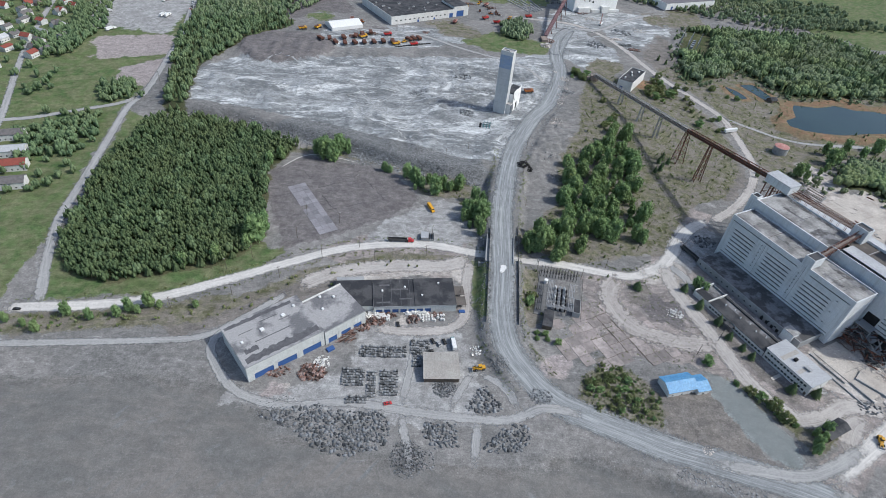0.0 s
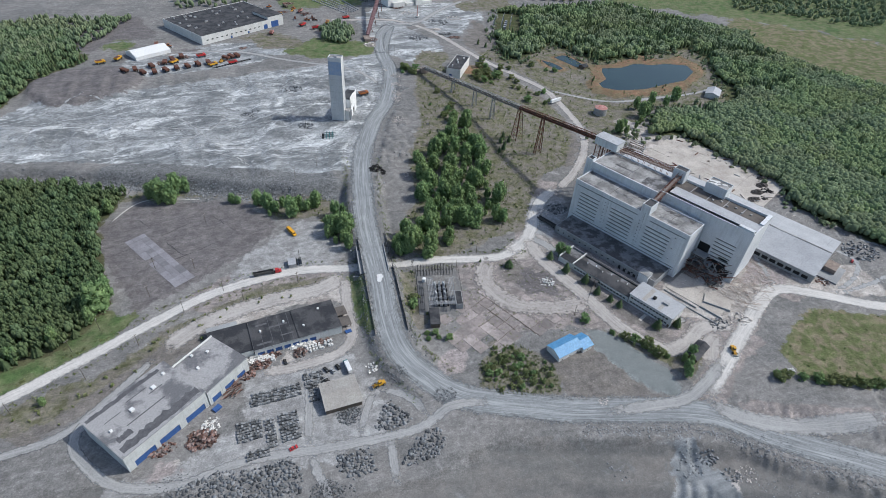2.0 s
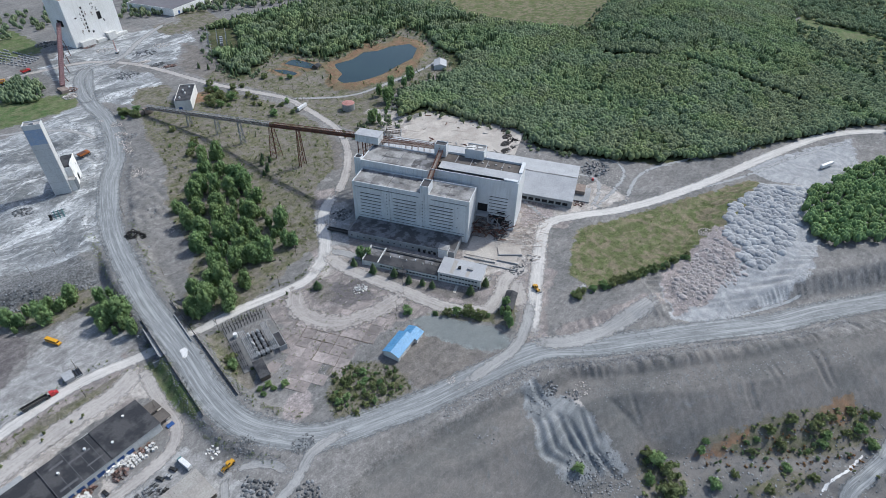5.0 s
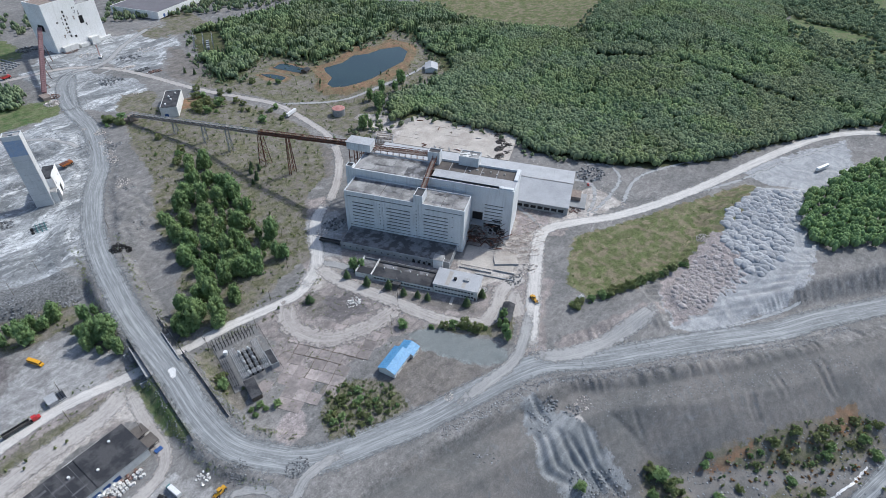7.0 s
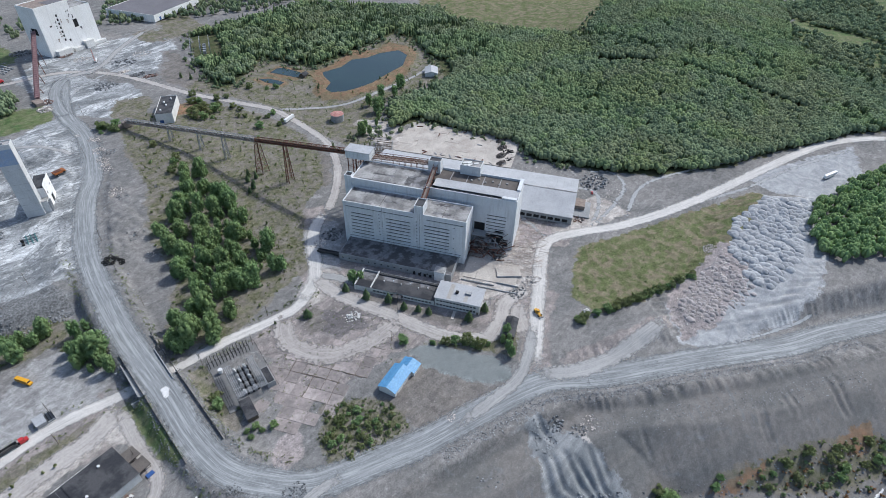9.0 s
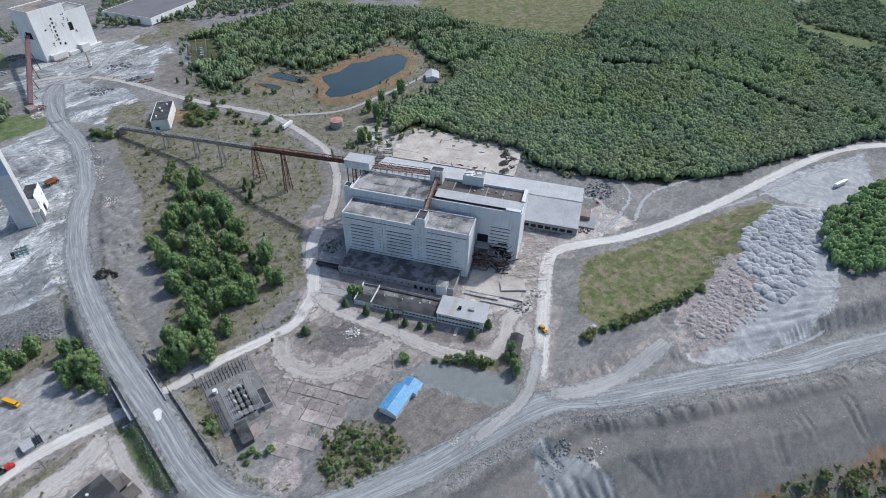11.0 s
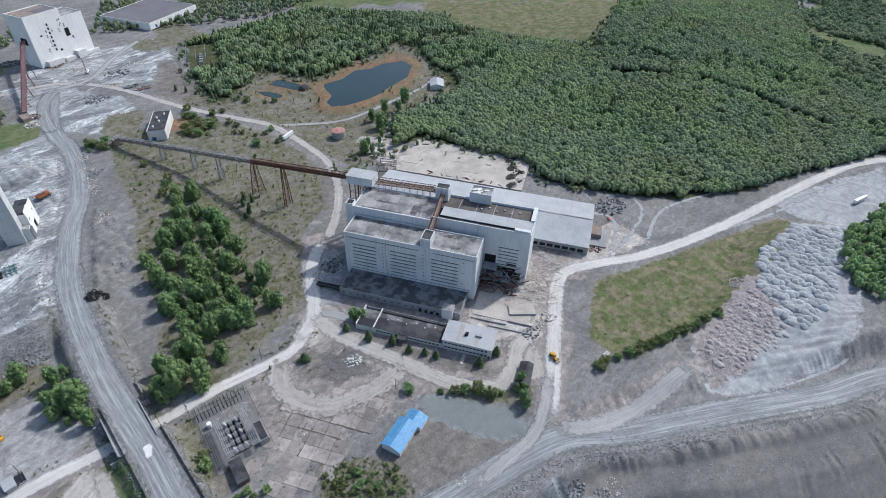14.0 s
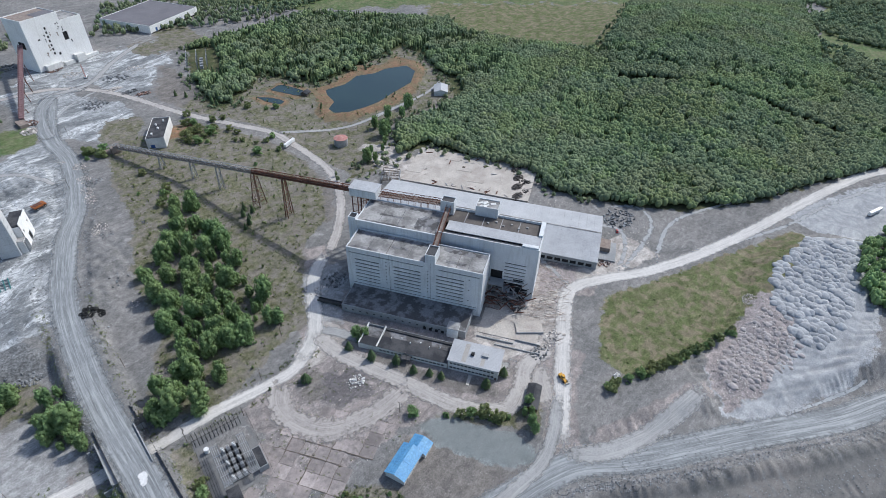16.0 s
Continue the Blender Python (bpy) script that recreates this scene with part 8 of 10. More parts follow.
for k, (lx, ly, r, h, n, mat, s) in enumerate([(138, 20, 16, 0.7, 260, RUBBLE_PALE, 0.8), (128, 4, 12, 0.5, 120, RUBBLE_PALE, 0.7), (112, 0, 12, 0.5, 90, RUBBLE_PALE, 0.7), (146, 45, 13, 0.6, 160, RUBBLE_PALE, 0.8), (120, 18, 8, 2.0, 110, SCRAP_GREY, 1.4), (150, -4, 9, 1.0, 70, RUBBLE_PALE, 1.2), (-14, 5, 10, 1.2, 110, SCRAP_GREY, 1.5),
                                                (142, -20, 7, 1.2, 60, SCRAP_GREY, 1.3), (-20, -10, 7, 1.0, 60, RUBBLE_PALE, 1.2), (186, 150, 16, 1.4, 120, ROCK, 1.8), (176, 86, 8, 1, 40, SCRAP_RUST, 1.4), (150, 92, 9, 1.0, 90, RUBBLE_PALE, 1.3), (37, -76, 6, 1.2, 60, BAG_WHITE, 1.1), (98, 180, 7, 2.5, 80, DARK, 1.6), (100, 165, 6, 2.2, 60, DARK, 1.6), (88, 205, 9, 0.8, 50, SCRAP_RUST, 1.6)]):
    p = MILL @ Vector((lx, ly, 0))
    rubble_heap("demolition_rubble", p.x, p.y, r, h, mat, n, {RUBBLE_PALE: "pale demolition rubble on the ground", SCRAP_RUST: "twisted rusty demolition scrap", SCRAP_GREY: "grey broken concrete rubble", ROCK: "line of broken grey rock", BAG_WHITE: "pale machine parts heaped together", DARK: "dark burnt heap on the slab"}[mat], s, "rubble", 0.8, seed=130 + k)
floor_slab = thing("white_floor_slab", MILL, "bare white floor slab beside the mill", "foundation")
for i in range(4):
    boxed("slab_bay", SLAB, floor_slab, (99 + 10 * i, -14, -0.2, 108.9 + 10 * i, 10, 0.35))
for q in ((99, -18, 0, 124, -17.4, 1.0), (112, -22, 0, 142, -21.3, 0.8), (125, -14.5, 0, 141, -14, 1.2)):
    boxed("low_wall", CONCRETE, floor_slab, q)
for k, (x, y, r, h, n, s) in enumerate([(60, 520, 8, 1.0, 70, 1.3), (10, 560, 9, 0.7, 50, 1.4), (60, 605, 10, 0.9, 70, 1.6), (133, 445, 8, 0.5, 24, 1.1), (150, 500, 7, 0.5, 24, 1.2), (178, 585, 8, 0.6, 40, 1.3), (300, 800, 16, 0.8, 90, 1.8), (250, 740, 14, 0.6, 70, 1.6), (20, 420, 16, 0.8, 120, 0.9), (-40, 438, 16, 0.8, 120, 0.9), (-85, 458, 14, 0.8, 90, 0.9)]):
    rubble_heap("loose_rock", x, y, r, h, ROCK, n, "scattered loose grey rock", s, "rock", 0.8, seed=160 + k)
# slide face and loose rock on the pit wall
for k, (x, y, r, n, mat, s) in enumerate([(208, 106, 6, 50, ROCK, 1.2), (214, 94, 6, 40, ROCK, 1.0), (222, 92, 7, 60, RUBBLE_PALE, 0.8), (350, 78, 22, 500, RUBBLE_PALE, 0.7), (250, 97, 14, 120, ROCK, 0.6), (280, 74, 18, 150, ROCK, 0.6), (240, 101, 12, 90, ROCK, 0.6), (170, 154, 3.5, 60, RUBBLE_PALE, 0.6), (385, 70, 16, 300, RUBBLE_PALE, 0.65), (320, 52, 14, 90, ROCK, 0.6)]):
    rubble_heap("fallen_rock", x, y, r, 0.3, mat, n, "fallen rock on the pit slope", s, "rock", 0.7, seed=190 + k)


# white bulk bags in rows before the dark wing
rng = random.Random(83)
bag_rows = [(13 + 1.9 * i, 247.2 + 0.1 * i - 1.9 * j) for i in range(9) for j in range(3)] + [(-16 + rng.uniform(0, 9), 245.5 + rng.uniform(-3, 2.5)) for i in range(26)]
for k, (x, y) in enumerate(bag_rows):
    if rng.random() < 0.85:
        bm = bmesh.new()
        vs = box(bm, -0.75, -0.75, 0, 0.75, 0.75, 1.4)
        for v in vs[4:]:
            v.co.x *= 0.8
            v.co.y *= 0.8
        o = part("bulk_bag", bm, BAG_WHITE)
        o.matrix_world = pose(x + rng.uniform(-0.3, 0.3), y + rng.uniform(-0.3, 0.3), gz(x, y), 0, 0, rng.uniform(0, 90))
        tagged(o, "white woven bulk bag standing before the workshop", "bag", "bulk bags")


def drill_rig(x, y, a):
    t = thing("drill_rig", pose(x, y, gz(x, y), 0, 0, a), "white truck-mounted drill rig with raised red mast", "drill rig")
    boxed("chassis", BLACK, t, (-4, -1.1, 0.7, 5, 1.1, 1.2))
    boxed("cab", WHITE, t, (3, -1.2, 1.2, 5.2, 1.2, 3.2))
    boxed("body", WHITE, t, (-4, -1.2, 1.2, 2.6, 1.2, 2.6))
    bm = bmesh.new()
    for sx, sy in ((-0.5, -0.5), (0.5, -0.5), (0.5, 0.5), (-0.5, 0.5)):
        beam(bm, (-3 + sx, sy, 2.6), (-3 + sx * 0.6, sy * 0.6, 18), 0.25)
    for k in range(7):
        beam(bm, (-3.4, -0.4, 3 + 2 * k), (-2.6, 0.4, 5 + 2 * k), 0.15)
    part("mast", bm, RED_FADED, t)
    for px in (-2.6, -1.2, 3.8):
        for py in (-1.2, 1.2):
            wheel_part(t, px, py, 0.55, 0.4)


drill_rig(276.4, 826.2, 60)
for k, (x, y, r, h, n, mat, s, sq) in enumerate([(283, 769, 9, 1.0, 90, RUBBLE_PALE, 1.6, 0.4), (292, 749, 10, 1.0, 100, SCRAP_GREY, 1.6, 0.5), (299, 734, 10, 0.8, 80, SCRAP_RUST, 1.6, 0.5), (177, 726, 8, 1.6, 90, RUBBLE_PALE, 1.8, 1.0), (185, 744, 7, 1.6, 70, SCRAP_RUST, 1.5, 1.2), (269, 848, 12, 0.4, 60, RUBBLE_PALE, 1.2, 0.6), (260, 877, 10, 1.6, 90, SCRAP_RUST, 1.6, 0.7), (253, 895, 12, 2.0, 120, SCRAP_GREY, 1.7, 0.7), (224, 924, 14, 2.0, 140, SCRAP_GREY, 1.8, 1.0), (249, 745, 14, 0.6, 80, ROCK, 1.3, 0.8), (330, 814, 12, 0.5, 50, RUBBLE_PALE, 1.3, 0.8)]):
    rubble_heap("debris_heap", x, y, r, h, mat, n, "broken concrete and scrap near the headframe", s, "rubble", sq, seed=260 + k)
for k, (x, y) in enumerate([(181, 621), (174, 595), (168, 574), (164, 559), (152, 513), (146, 508), (178, 495), (131, 419), (252, 687), (174, 640)]):
    rubble_heap("pale_rubble", x, y, 6 if k < 5 else 3, 1.0, RUBBLE_PALE if k != 6 else SCRAP_GREY, 70 if k < 5 else 22, "pale rubble along the old track", 0.9, "rubble", 1.2, seed=320 + k)
rubble_heap("white_heap", 298, 136, 2.6, 1.4, BAG_WHITE, 60, "small white heap beside the meadow", 0.9, "heap", 0.7, seed=300)
rubble_heap("grey_heap", 426, 95, 7, 1.2, RUBBLE_PALE, 160, "low grey gravel heap beside the meadow", 0.7, "heap", 0.6, seed=301)


# ---- old slab yard ----
def slab_yard():
    t = tagged(new("pavement"), "cracked old concrete slab yard", "pavement", kind="structure")
    t.matrix_world = Matrix.Identity(4)
    rng = random.Random(55)
    poly = [(101, 245), (138, 280), (170, 248), (198, 226), (178, 212), (124, 204), (98, 218)]
    bm = bmesh.new()
    box(bm, -3.93, -3.93, -0.25, 3.93, 3.93, 0.02)
    me = mesh_of("slab", bm, ASPHALT_SLAB)
    for i in range(-20, 20):
        for j in range(-20, 20):
            p = MILL @ Vector((30 + 8 * i, -110 + 8 * j, 0))
            if inside(np.array([p.x]), np.array([p.y]), poly)[0] > 2 and rng.random() < 0.7:
                o = new("slab", me)
                o.parent = t
                o.matrix_world = pose(p.x, p.y, gz(p.x, p.y) + 0.12, rng.uniform(-0.3, 0.3), rng.uniform(-0.3, 0.3), -65.8 + rng.uniform(-0.8, 0.8))
    for a, b in (((-92, 420), (-45, 338)), ((-110, 370), (-20, 415)), ((-104, 340), (5, 385)), ((-50, 428), (-8, 362))):
        a, b = Vector((*a, 0)), Vector((*b, 0))
        for q in range(3):
            f = rng.uniform(0, 0.8)
            pts = [(a.lerp(b, f + k * 0.03) + Vector((rng.uniform(-0.6, 0.6), rng.uniform(-0.6, 0.6), 0))) for k in range(6)]
            road("pavement_crack", [(p.x, p.y) for p in pts], 0.28, FENCE, "dark crack across the old lot", lift=0.16, ragged=0.15, category="crack", ends=1)
    lot = tagged(new("lot_paving"), "pale worn slab strip across the old lot", "pavement", kind="structure")
    lot.matrix_world = pose(-93, 390, 0, 0, 0, -60.5)
    bm = bmesh.new()
    box(bm, -2.42, -2.42, -0.3, 2.42, 2.42, 0.0)
    me2 = mesh_of("slab", bm, LOT_SLAB)
    for i in range(14):
        for j in range(3):
            if rng.random() < 0.95:
                p = lot.matrix_world @ Vector((2.5 + 5 * i, -2.5 + 5 * j, 0))
                o = new("slab", me2)
                o.parent = lot
                o.matrix_basis = pose(2.5 + 5 * i, -2.5 + 5 * j, gz(p.x, p.y) + 0.2, rng.uniform(-0.2, 0.2), rng.uniform(-0.2, 0.2), rng.uniform(-0.6, 0.6))
    for k in range(120):
        lx, ly = rng.choice((-34, -26, -18, -10, -2, 6, 14, 22, 30, 38, 46, 54)), rng.choice((-150, -142, -134, -126, -118, -110, -102, -94, -86, -78, -70))
        run, turn = rng.uniform(8, 26), rng.random() < 0.5
        a = MILL @ Vector((lx + 4, ly + 4, 0))
        b = MILL @ Vector((lx + 4 + (run if turn else 0), ly + 4 + (0 if turn else run), 0))
        if min(inside(np.array([a.x, b.x]), np.array([a.y, b.y]), poly)) > 1:
            pts = [(a.lerp(b, q / 4) + Vector((rng.uniform(-0.5, 0.5), rng.uniform(-0.5, 0.5), 0))) for q in range(5)]
            road("pavement_crack", [(p.x, p.y) for p in pts], 0.2, WOOD, "dark crack between old yard slabs", lift=0.28, ragged=0.12, category="crack", ends=1)


ASPHALT_SLAB = material("cracked_slab", (0.325, 0.285, 0.274), (0.215, 0.193, 0.187), 0.09, fine=0.45, sharp=0.1)
LOT_SLAB = material("violet_grey_slab", (0.23, 0.225, 0.245), (0.19, 0.185, 0.2), 0.08, fine=1.2)
for slab_mat in (ASPHALT_SLAB, LOT_SLAB):
    vary_pieces(slab_mat, 0.8, 1.25)
slab_yard()


# ---- machine park and block field by the far factory ----
_k = random.Random(401)
for x, y in [(88, 939), (94, 905), (104, 893), (111, 875), (99, 845), (114, 859), (123, 845), (83, 866), (100, 880), (125, 836), (115, 837), (-50, 835), (-44, 820), (-80, 772), (-66, 768), (70, 905), (60, 880)]:
    if _k.random() < 0.55:
        loader(x, y, _k.uniform(0, 360), _k.choice((YELLOW, ORANGE, RUST)), "old loader parked in the machine park")
    else:
        haul_truck(x, y, _k.uniform(0, 360), _k.choice((RUST, RED_FADED, ORANGE, RUST_PALE)), "retired mining machine in the machine park", "machine park")
for x, y in [(-3, 712), (3, 716), (10, 717), (-70, 712), (-62, 720), (-52, 727), (-100, 692), (-110, 686), (-84, 704)]:
    haul_truck(x, y, 110 + _k.uniform(-25, 25), _k.choice((RUST, RED_FADED, RUST)), "rusted mining truck on the dusty lot", "parked mining machines")
for k, (x, y, r, n) in enumerate([(-72, 716, 9, 60), (-50, 729, 8, 50), (100, 920, 9, 60), (118, 868, 8, 50), (86, 880, 8, 50), (20, 745, 6, 30)]):
    rubble_heap("machine_scrap", x, y, r, 1.4, SCRAP_RUST, n, "rusty machine scrap in the park", 1.6, "scrap heap", 0.6, seed=410 + k)
bm = bmesh.new()
box(bm, -1.6, -0.8, 0, 1.6, 0.8, 1.5)
block_mesh = mesh_of("concrete_block", bm, CONCRETE)
for i in range(16):
    for j in range(6):
        if _k.random() < 0.85:
            u, v = i / 15, j / 5
            x, y = 134 + 38 * v + 42 * u * (1 - 0.4 * v), 940 + 18 * v - 84 * u
            o = new("concrete_block", block_mesh)
            o.matrix_world = pose(x, y, gz(x, y), 0, 0, -62 + _k.uniform(-6, 6))
            tagged(o, "grey concrete block in a field of rows", "concrete block", "concrete block rows")
gable_house("white_store", pose(52, 998, gz(52, 998), 0, 0, -62), 46, 16, 5, 8, BRIGHT_WALL, WHITE, "white store with pale roof behind the factory", "shed", windows=2)


# ---- trees ----
_phi = (1 + 5 ** 0.5) / 2
ICO_V = np.array([(-1, _phi, 0), (1, _phi, 0), (-1, -_phi, 0), (1, -_phi, 0), (0, -1, _phi), (0, 1, _phi), (0, -1, -_phi), (0, 1, -_phi), (_phi, 0, -1), (_phi, 0, 1), (-_phi, 0, -1), (-_phi, 0, 1)], float)
ICO_V /= np.linalg.norm(ICO_V[0])
ICO_F = np.array([(0, 11, 5), (0, 5, 1), (0, 1, 7), (0, 7, 10), (0, 10, 11), (1, 5, 9), (5, 11, 4), (11, 10, 2), (10, 7, 6), (7, 1, 8), (3, 9, 4), (3, 4, 2), (3, 2, 6), (3, 6, 8), (3, 8, 9), (4, 9, 5), (2, 4, 11), (6, 2, 10), (8, 6, 7), (9, 8, 1)])


def leafy_crown(seed, clumps, leaves, size, low=0.25):
    """A crown of radius 1 and height 1 from uneven clumps with loose leaf sprays round them."""
    rng = np.random.default_rng(seed)
    vs, fs, k = [], [], 0
    centres = []
    for i in range(clumps):
        a, u = rng.random() * 6.283, rng.random()
        z = low + (0.92 - low) * rng.random()
        reach = np.sqrt(max(0.0, 1 - ((z - 0.5) / 0.56) ** 2)) * 0.8
        c = np.array([np.cos(a) * reach * np.sqrt(u), np.sin(a) * reach * np.sqrt(u), z])
        r = rng.uniform(0.18, 0.3) * (1.5 if clumps < 10 else 1)
        centres.append((c, r))
        v = ICO_V * (1 + rng.uniform(-0.3, 0.25, (12, 1))) * r * np.array([1, 1, 0.75]) + c
        vs.append(v)
        fs.append(ICO_F + k)
        k += 12
    for i in range(leaves):
        c, r = centres[rng.integers(len(centres))]
        d = rng.normal(size=3)
        d /= np.linalg.norm(d)
        d[2] = abs(d[2]) * 0.9 + 0.1 * d[2]
        p = c + d * r * rng.uniform(0.85, 1.3) * np.array([1, 1, 0.8])
        vs.append(p + rng.normal(size=(3, 3)) * size)
        fs.append(np.array([[k, k + 1, k + 2]]))
        k += 3
    return np.concatenate(vs), np.concatenate(fs)


def tall_crown(seed, clumps, leaves, size, low=0.16):
    """An upright oval crown of small clumps, ragged with leaf sprays."""
    rng = np.random.default_rng(seed)
    vs, fs, k, spots = [], [], 0, []
    for i in range(clumps):
        z = low + (0.9 - low) * (i + rng.random()) / clumps
        reach = np.sqrt(max(0.03, 1 - ((z - 0.5) / 0.52) ** 2)) * 0.78
        a, q = i * 2.4 + rng.uniform(-0.5, 0.5), np.sqrt(rng.uniform(0.1, 1))
        spots.append((np.array([np.cos(a) * reach * q, np.sin(a) * reach * q, z]), rng.uniform(0.24, 0.4)))
    flat = np.array([1, 1, 0.42])
    for c, r in spots:
        vs.append(ICO_V * (1 + rng.uniform(-0.3, 0.25, (12, 1))) * r * flat + c)
        fs.append(ICO_F + k)
        k += 12
    for i in range(leaves):
        c, r = spots[rng.integers(len(spots))]
        d = rng.normal(size=3)
        d /= np.linalg.norm(d)
        p = c + d * r * rng.uniform(0.9, 1.55) * flat
        vs.append(p + rng.normal(size=(3, 3)) * size * np.array([1, 1, 0.45]))
        fs.append(np.array([[k, k + 1, k + 2]]))
        k += 3
    return np.concatenate(vs), np.concatenate(fs)


def pine_crown(seed, layers=6, points=7):
    rng = np.random.default_rng(seed)
    vs, fs, k = [], [], 0
    for l in range(layers):
        f = l / layers
        z, r, h = 0.12 + 0.8 * f, (1 - f) ** 0.8 * rng.uniform(0.85, 1.1), 0.34 * (1 - 0.5 * f)
        n = points * 2
        ring = []
        for i in range(n):
            a = 6.283 * (i + rng.uniform(-0.3, 0.3)) / n
            q = r * (1.0 if i % 2 == 0 else 0.55) * rng.uniform(0.8, 1.15)
            ring.append((np.cos(a) * q, np.sin(a) * q, z + (0 if i % 2 else -0.06) + rng.uniform(-0.03, 0.03)))
        vs.append(np.array(ring + [(rng.uniform(-0.04, 0.04), rng.uniform(-0.04, 0.04), z + h)]))
        fs.append(np.array([(k + i, k + (i + 1) % n, k + n) for i in range(n)]))
        k += n + 1
    return np.concatenate(vs), np.concatenate(fs)


def tri_mesh(name, v, f, mat, soft=True):
    me = bpy.data.meshes.new(name)
    me.vertices.add(len(v))
    me.vertices.foreach_set("co", v.astype(np.float32).ravel())
    me.loops.add(f.size)
    me.loops.foreach_set("vertex_index", f.ravel().astype(np.int32))
    me.polygons.add(len(f))
    me.polygons.foreach_set("loop_start", np.arange(0, f.size, 3, dtype=np.int32))
    if soft:
        me.polygons.foreach_set("use_smooth", np.ones(len(f), bool))
    me.update(calc_edges=True)
    me.materials.append(mat)
    return me


def scatter(poly, step, seed, keep=1.0, margin=1.0):
    """Uneven places inside a polygon."""
    rng = np.random.default_rng(seed)
    xs, ys = [p[0] for p in poly], [p[1] for p in poly]
    gx, gy = np.meshgrid(np.arange(min(xs), max(xs), step), np.arange(min(ys), max(ys), step))
    x, y = gx.ravel() + rng.uniform(-0.45, 0.45, gx.size) * step, gy.ravel() + rng.uniform(-0.45, 0.45, gx.size) * step
    ok = (inside(x, y, poly) > margin) & (rng.random(x.size) < keep)
    return np.stack([x[ok], y[ok]], 1)


def woods(name, places, templates, radius, tall, mat, label, seed, sink=0.0, category="trees"):
    """Many trees as one object: crowns and short trunks."""
    rng = np.random.default_rng(seed)
    z = ground_z(places[:, 0], places[:, 1])
    pick = rng.integers(len(templates), size=len(places))
    allv, allf, k = [], [], 0
    for t, (v, f) in enumerate(templates):
        sel = np.flatnonzero(pick == t)
        if not len(sel):
            continue
        n = len(sel)
        a = rng.random(n) * 6.283
        r, h = rng.uniform(*radius, n), rng.uniform(*tall, n)
        c, s = np.cos(a)[:, None], np.sin(a)[:, None]
        px = (v[None, :, 0] * c - v[None, :, 1] * s) * r[:, None] + places[sel, 0][:, None]
        py = (v[None, :, 0] * s + v[None, :, 1] * c) * r[:, None] + places[sel, 1][:, None]
        pz = v[None, :, 2] * h[:, None] + z[sel][:, None] - sink
        allv.append(np.stack([px, py, pz], -1).reshape(-1, 3))
        allf.append((f[None] + (np.arange(n) * len(v))[:, None, None] + k).reshape(-1, 3))
        k += n * len(v)
    v, f = np.concatenate(allv), np.concatenate(allf)
    return tagged(new(name, tri_mesh(name, v, f, mat, category != "stones")), label, category, kind="stuff")


def dome_crown(seed, clumps, sprays, size=0.11):
    """A broad woodland crown: a lumpy dome of overlapping clumps with loose sprays on top."""
    rng = np.random.default_rng(seed)
    vs, fs, k = [], [], 0
    spots = [(np.array([0.0, 0.0, 0.6]), 0.5)]
    for i in range(clumps):
        a = 6.283 * (i + rng.uniform(-0.3, 0.3)) / clumps
        q = rng.uniform(0.42, 0.66)
        spots.append((np.array([np.cos(a) * q, np.sin(a) * q, rng.uniform(0.4, 0.6)]), rng.uniform(0.36, 0.5)))
    for c, r in spots:
        vs.append(ICO_V * (1 + rng.uniform(-0.22, 0.22, (12, 1))) * r * np.array([1, 1, 0.85]) + c)
        fs.append(ICO_F + k)
        k += 12
    for i in range(sprays):
        c, r = spots[rng.integers(len(spots))]
        d = rng.normal(size=3)
        d[2] = abs(d[2])
        d /= np.linalg.norm(d)
        vs.append(c + d * r * rng.uniform(0.9, 1.15) * np.array([1, 1, 0.85]) + rng.normal(size=(3, 3)) * size)
        fs.append(np.array([[k, k + 1, k + 2]]))
        k += 3
    return np.concatenate(vs), np.concatenate(fs)


FAR_CROWNS = [dome_crown(s, 5, 22) for s in range(8)]
DISTANT_CROWNS = [dome_crown(40 + s, 3, 10, 0.14) for s in range(6)]
PINE_CROWNS = [pine_crown(s) for s in range(6)]


def weed_tuft(seed):
    """A low tuft of upright blades."""
    rng = np.random.default_rng(seed)
    v, f = [], []
    for k in range(11):
        a, q = rng.random() * 6.283, np.sqrt(rng.random()) * 0.8
        c = np.array([np.cos(a) * q, np.sin(a) * q, 0])
        v += [c + (rng.uniform(-0.35, 0.35), rng.uniform(-0.35, 0.35), 0), c + (rng.uniform(-0.35, 0.35), rng.uniform(-0.35, 0.35), 0.1), c + (rng.uniform(-0.3, 0.3), rng.uniform(-0.3, 0.3), rng.uniform(0.5, 1.0))]
        f.append((3 * k, 3 * k + 1, 3 * k + 2))
    return np.array(v), np.array(f)


WEEDS = [weed_tuft(800 + s) for s in range(5)]
BUSH_CROWNS = [leafy_crown(60 + s, 5, 40, 0.17, 0.15) for s in range(5)]


def clear_of(places, polys, gap=4.0):
    ok = np.ones(len(places), bool)
    for p in polys:
        ok &= inside(places[:, 0], places[:, 1], p) < -gap
    return places[ok]


all_forest = scatter(FOREST, 6.6, 1, margin=2)
all_forest = all_forest[(all_forest[:, 0] < 1330)]
all_forest = clear_of(all_forest, [POND, [(400, 560), (425, 600), (530, 610), (606, 590), (600, 560), (560, 500), (540, 470), (520, 480), (530, 512), (455, 500), (405, 515)], [(345, 596), (425, 640), (440, 600), (380, 585), (345, 560)], [(530, 480), (575, 530), (600, 510), (550, 465)],
                                   [(370, 470), (370, 500), (396, 500), (396, 470)], [(345, 745), (398, 728), (436, 800), (404, 846), (360, 800)]], 2)
FOREST_LANE = [(714, 340), (723, 302), (730, 256), (742, 218), (759, 179), (758, 136), (755, 101)]
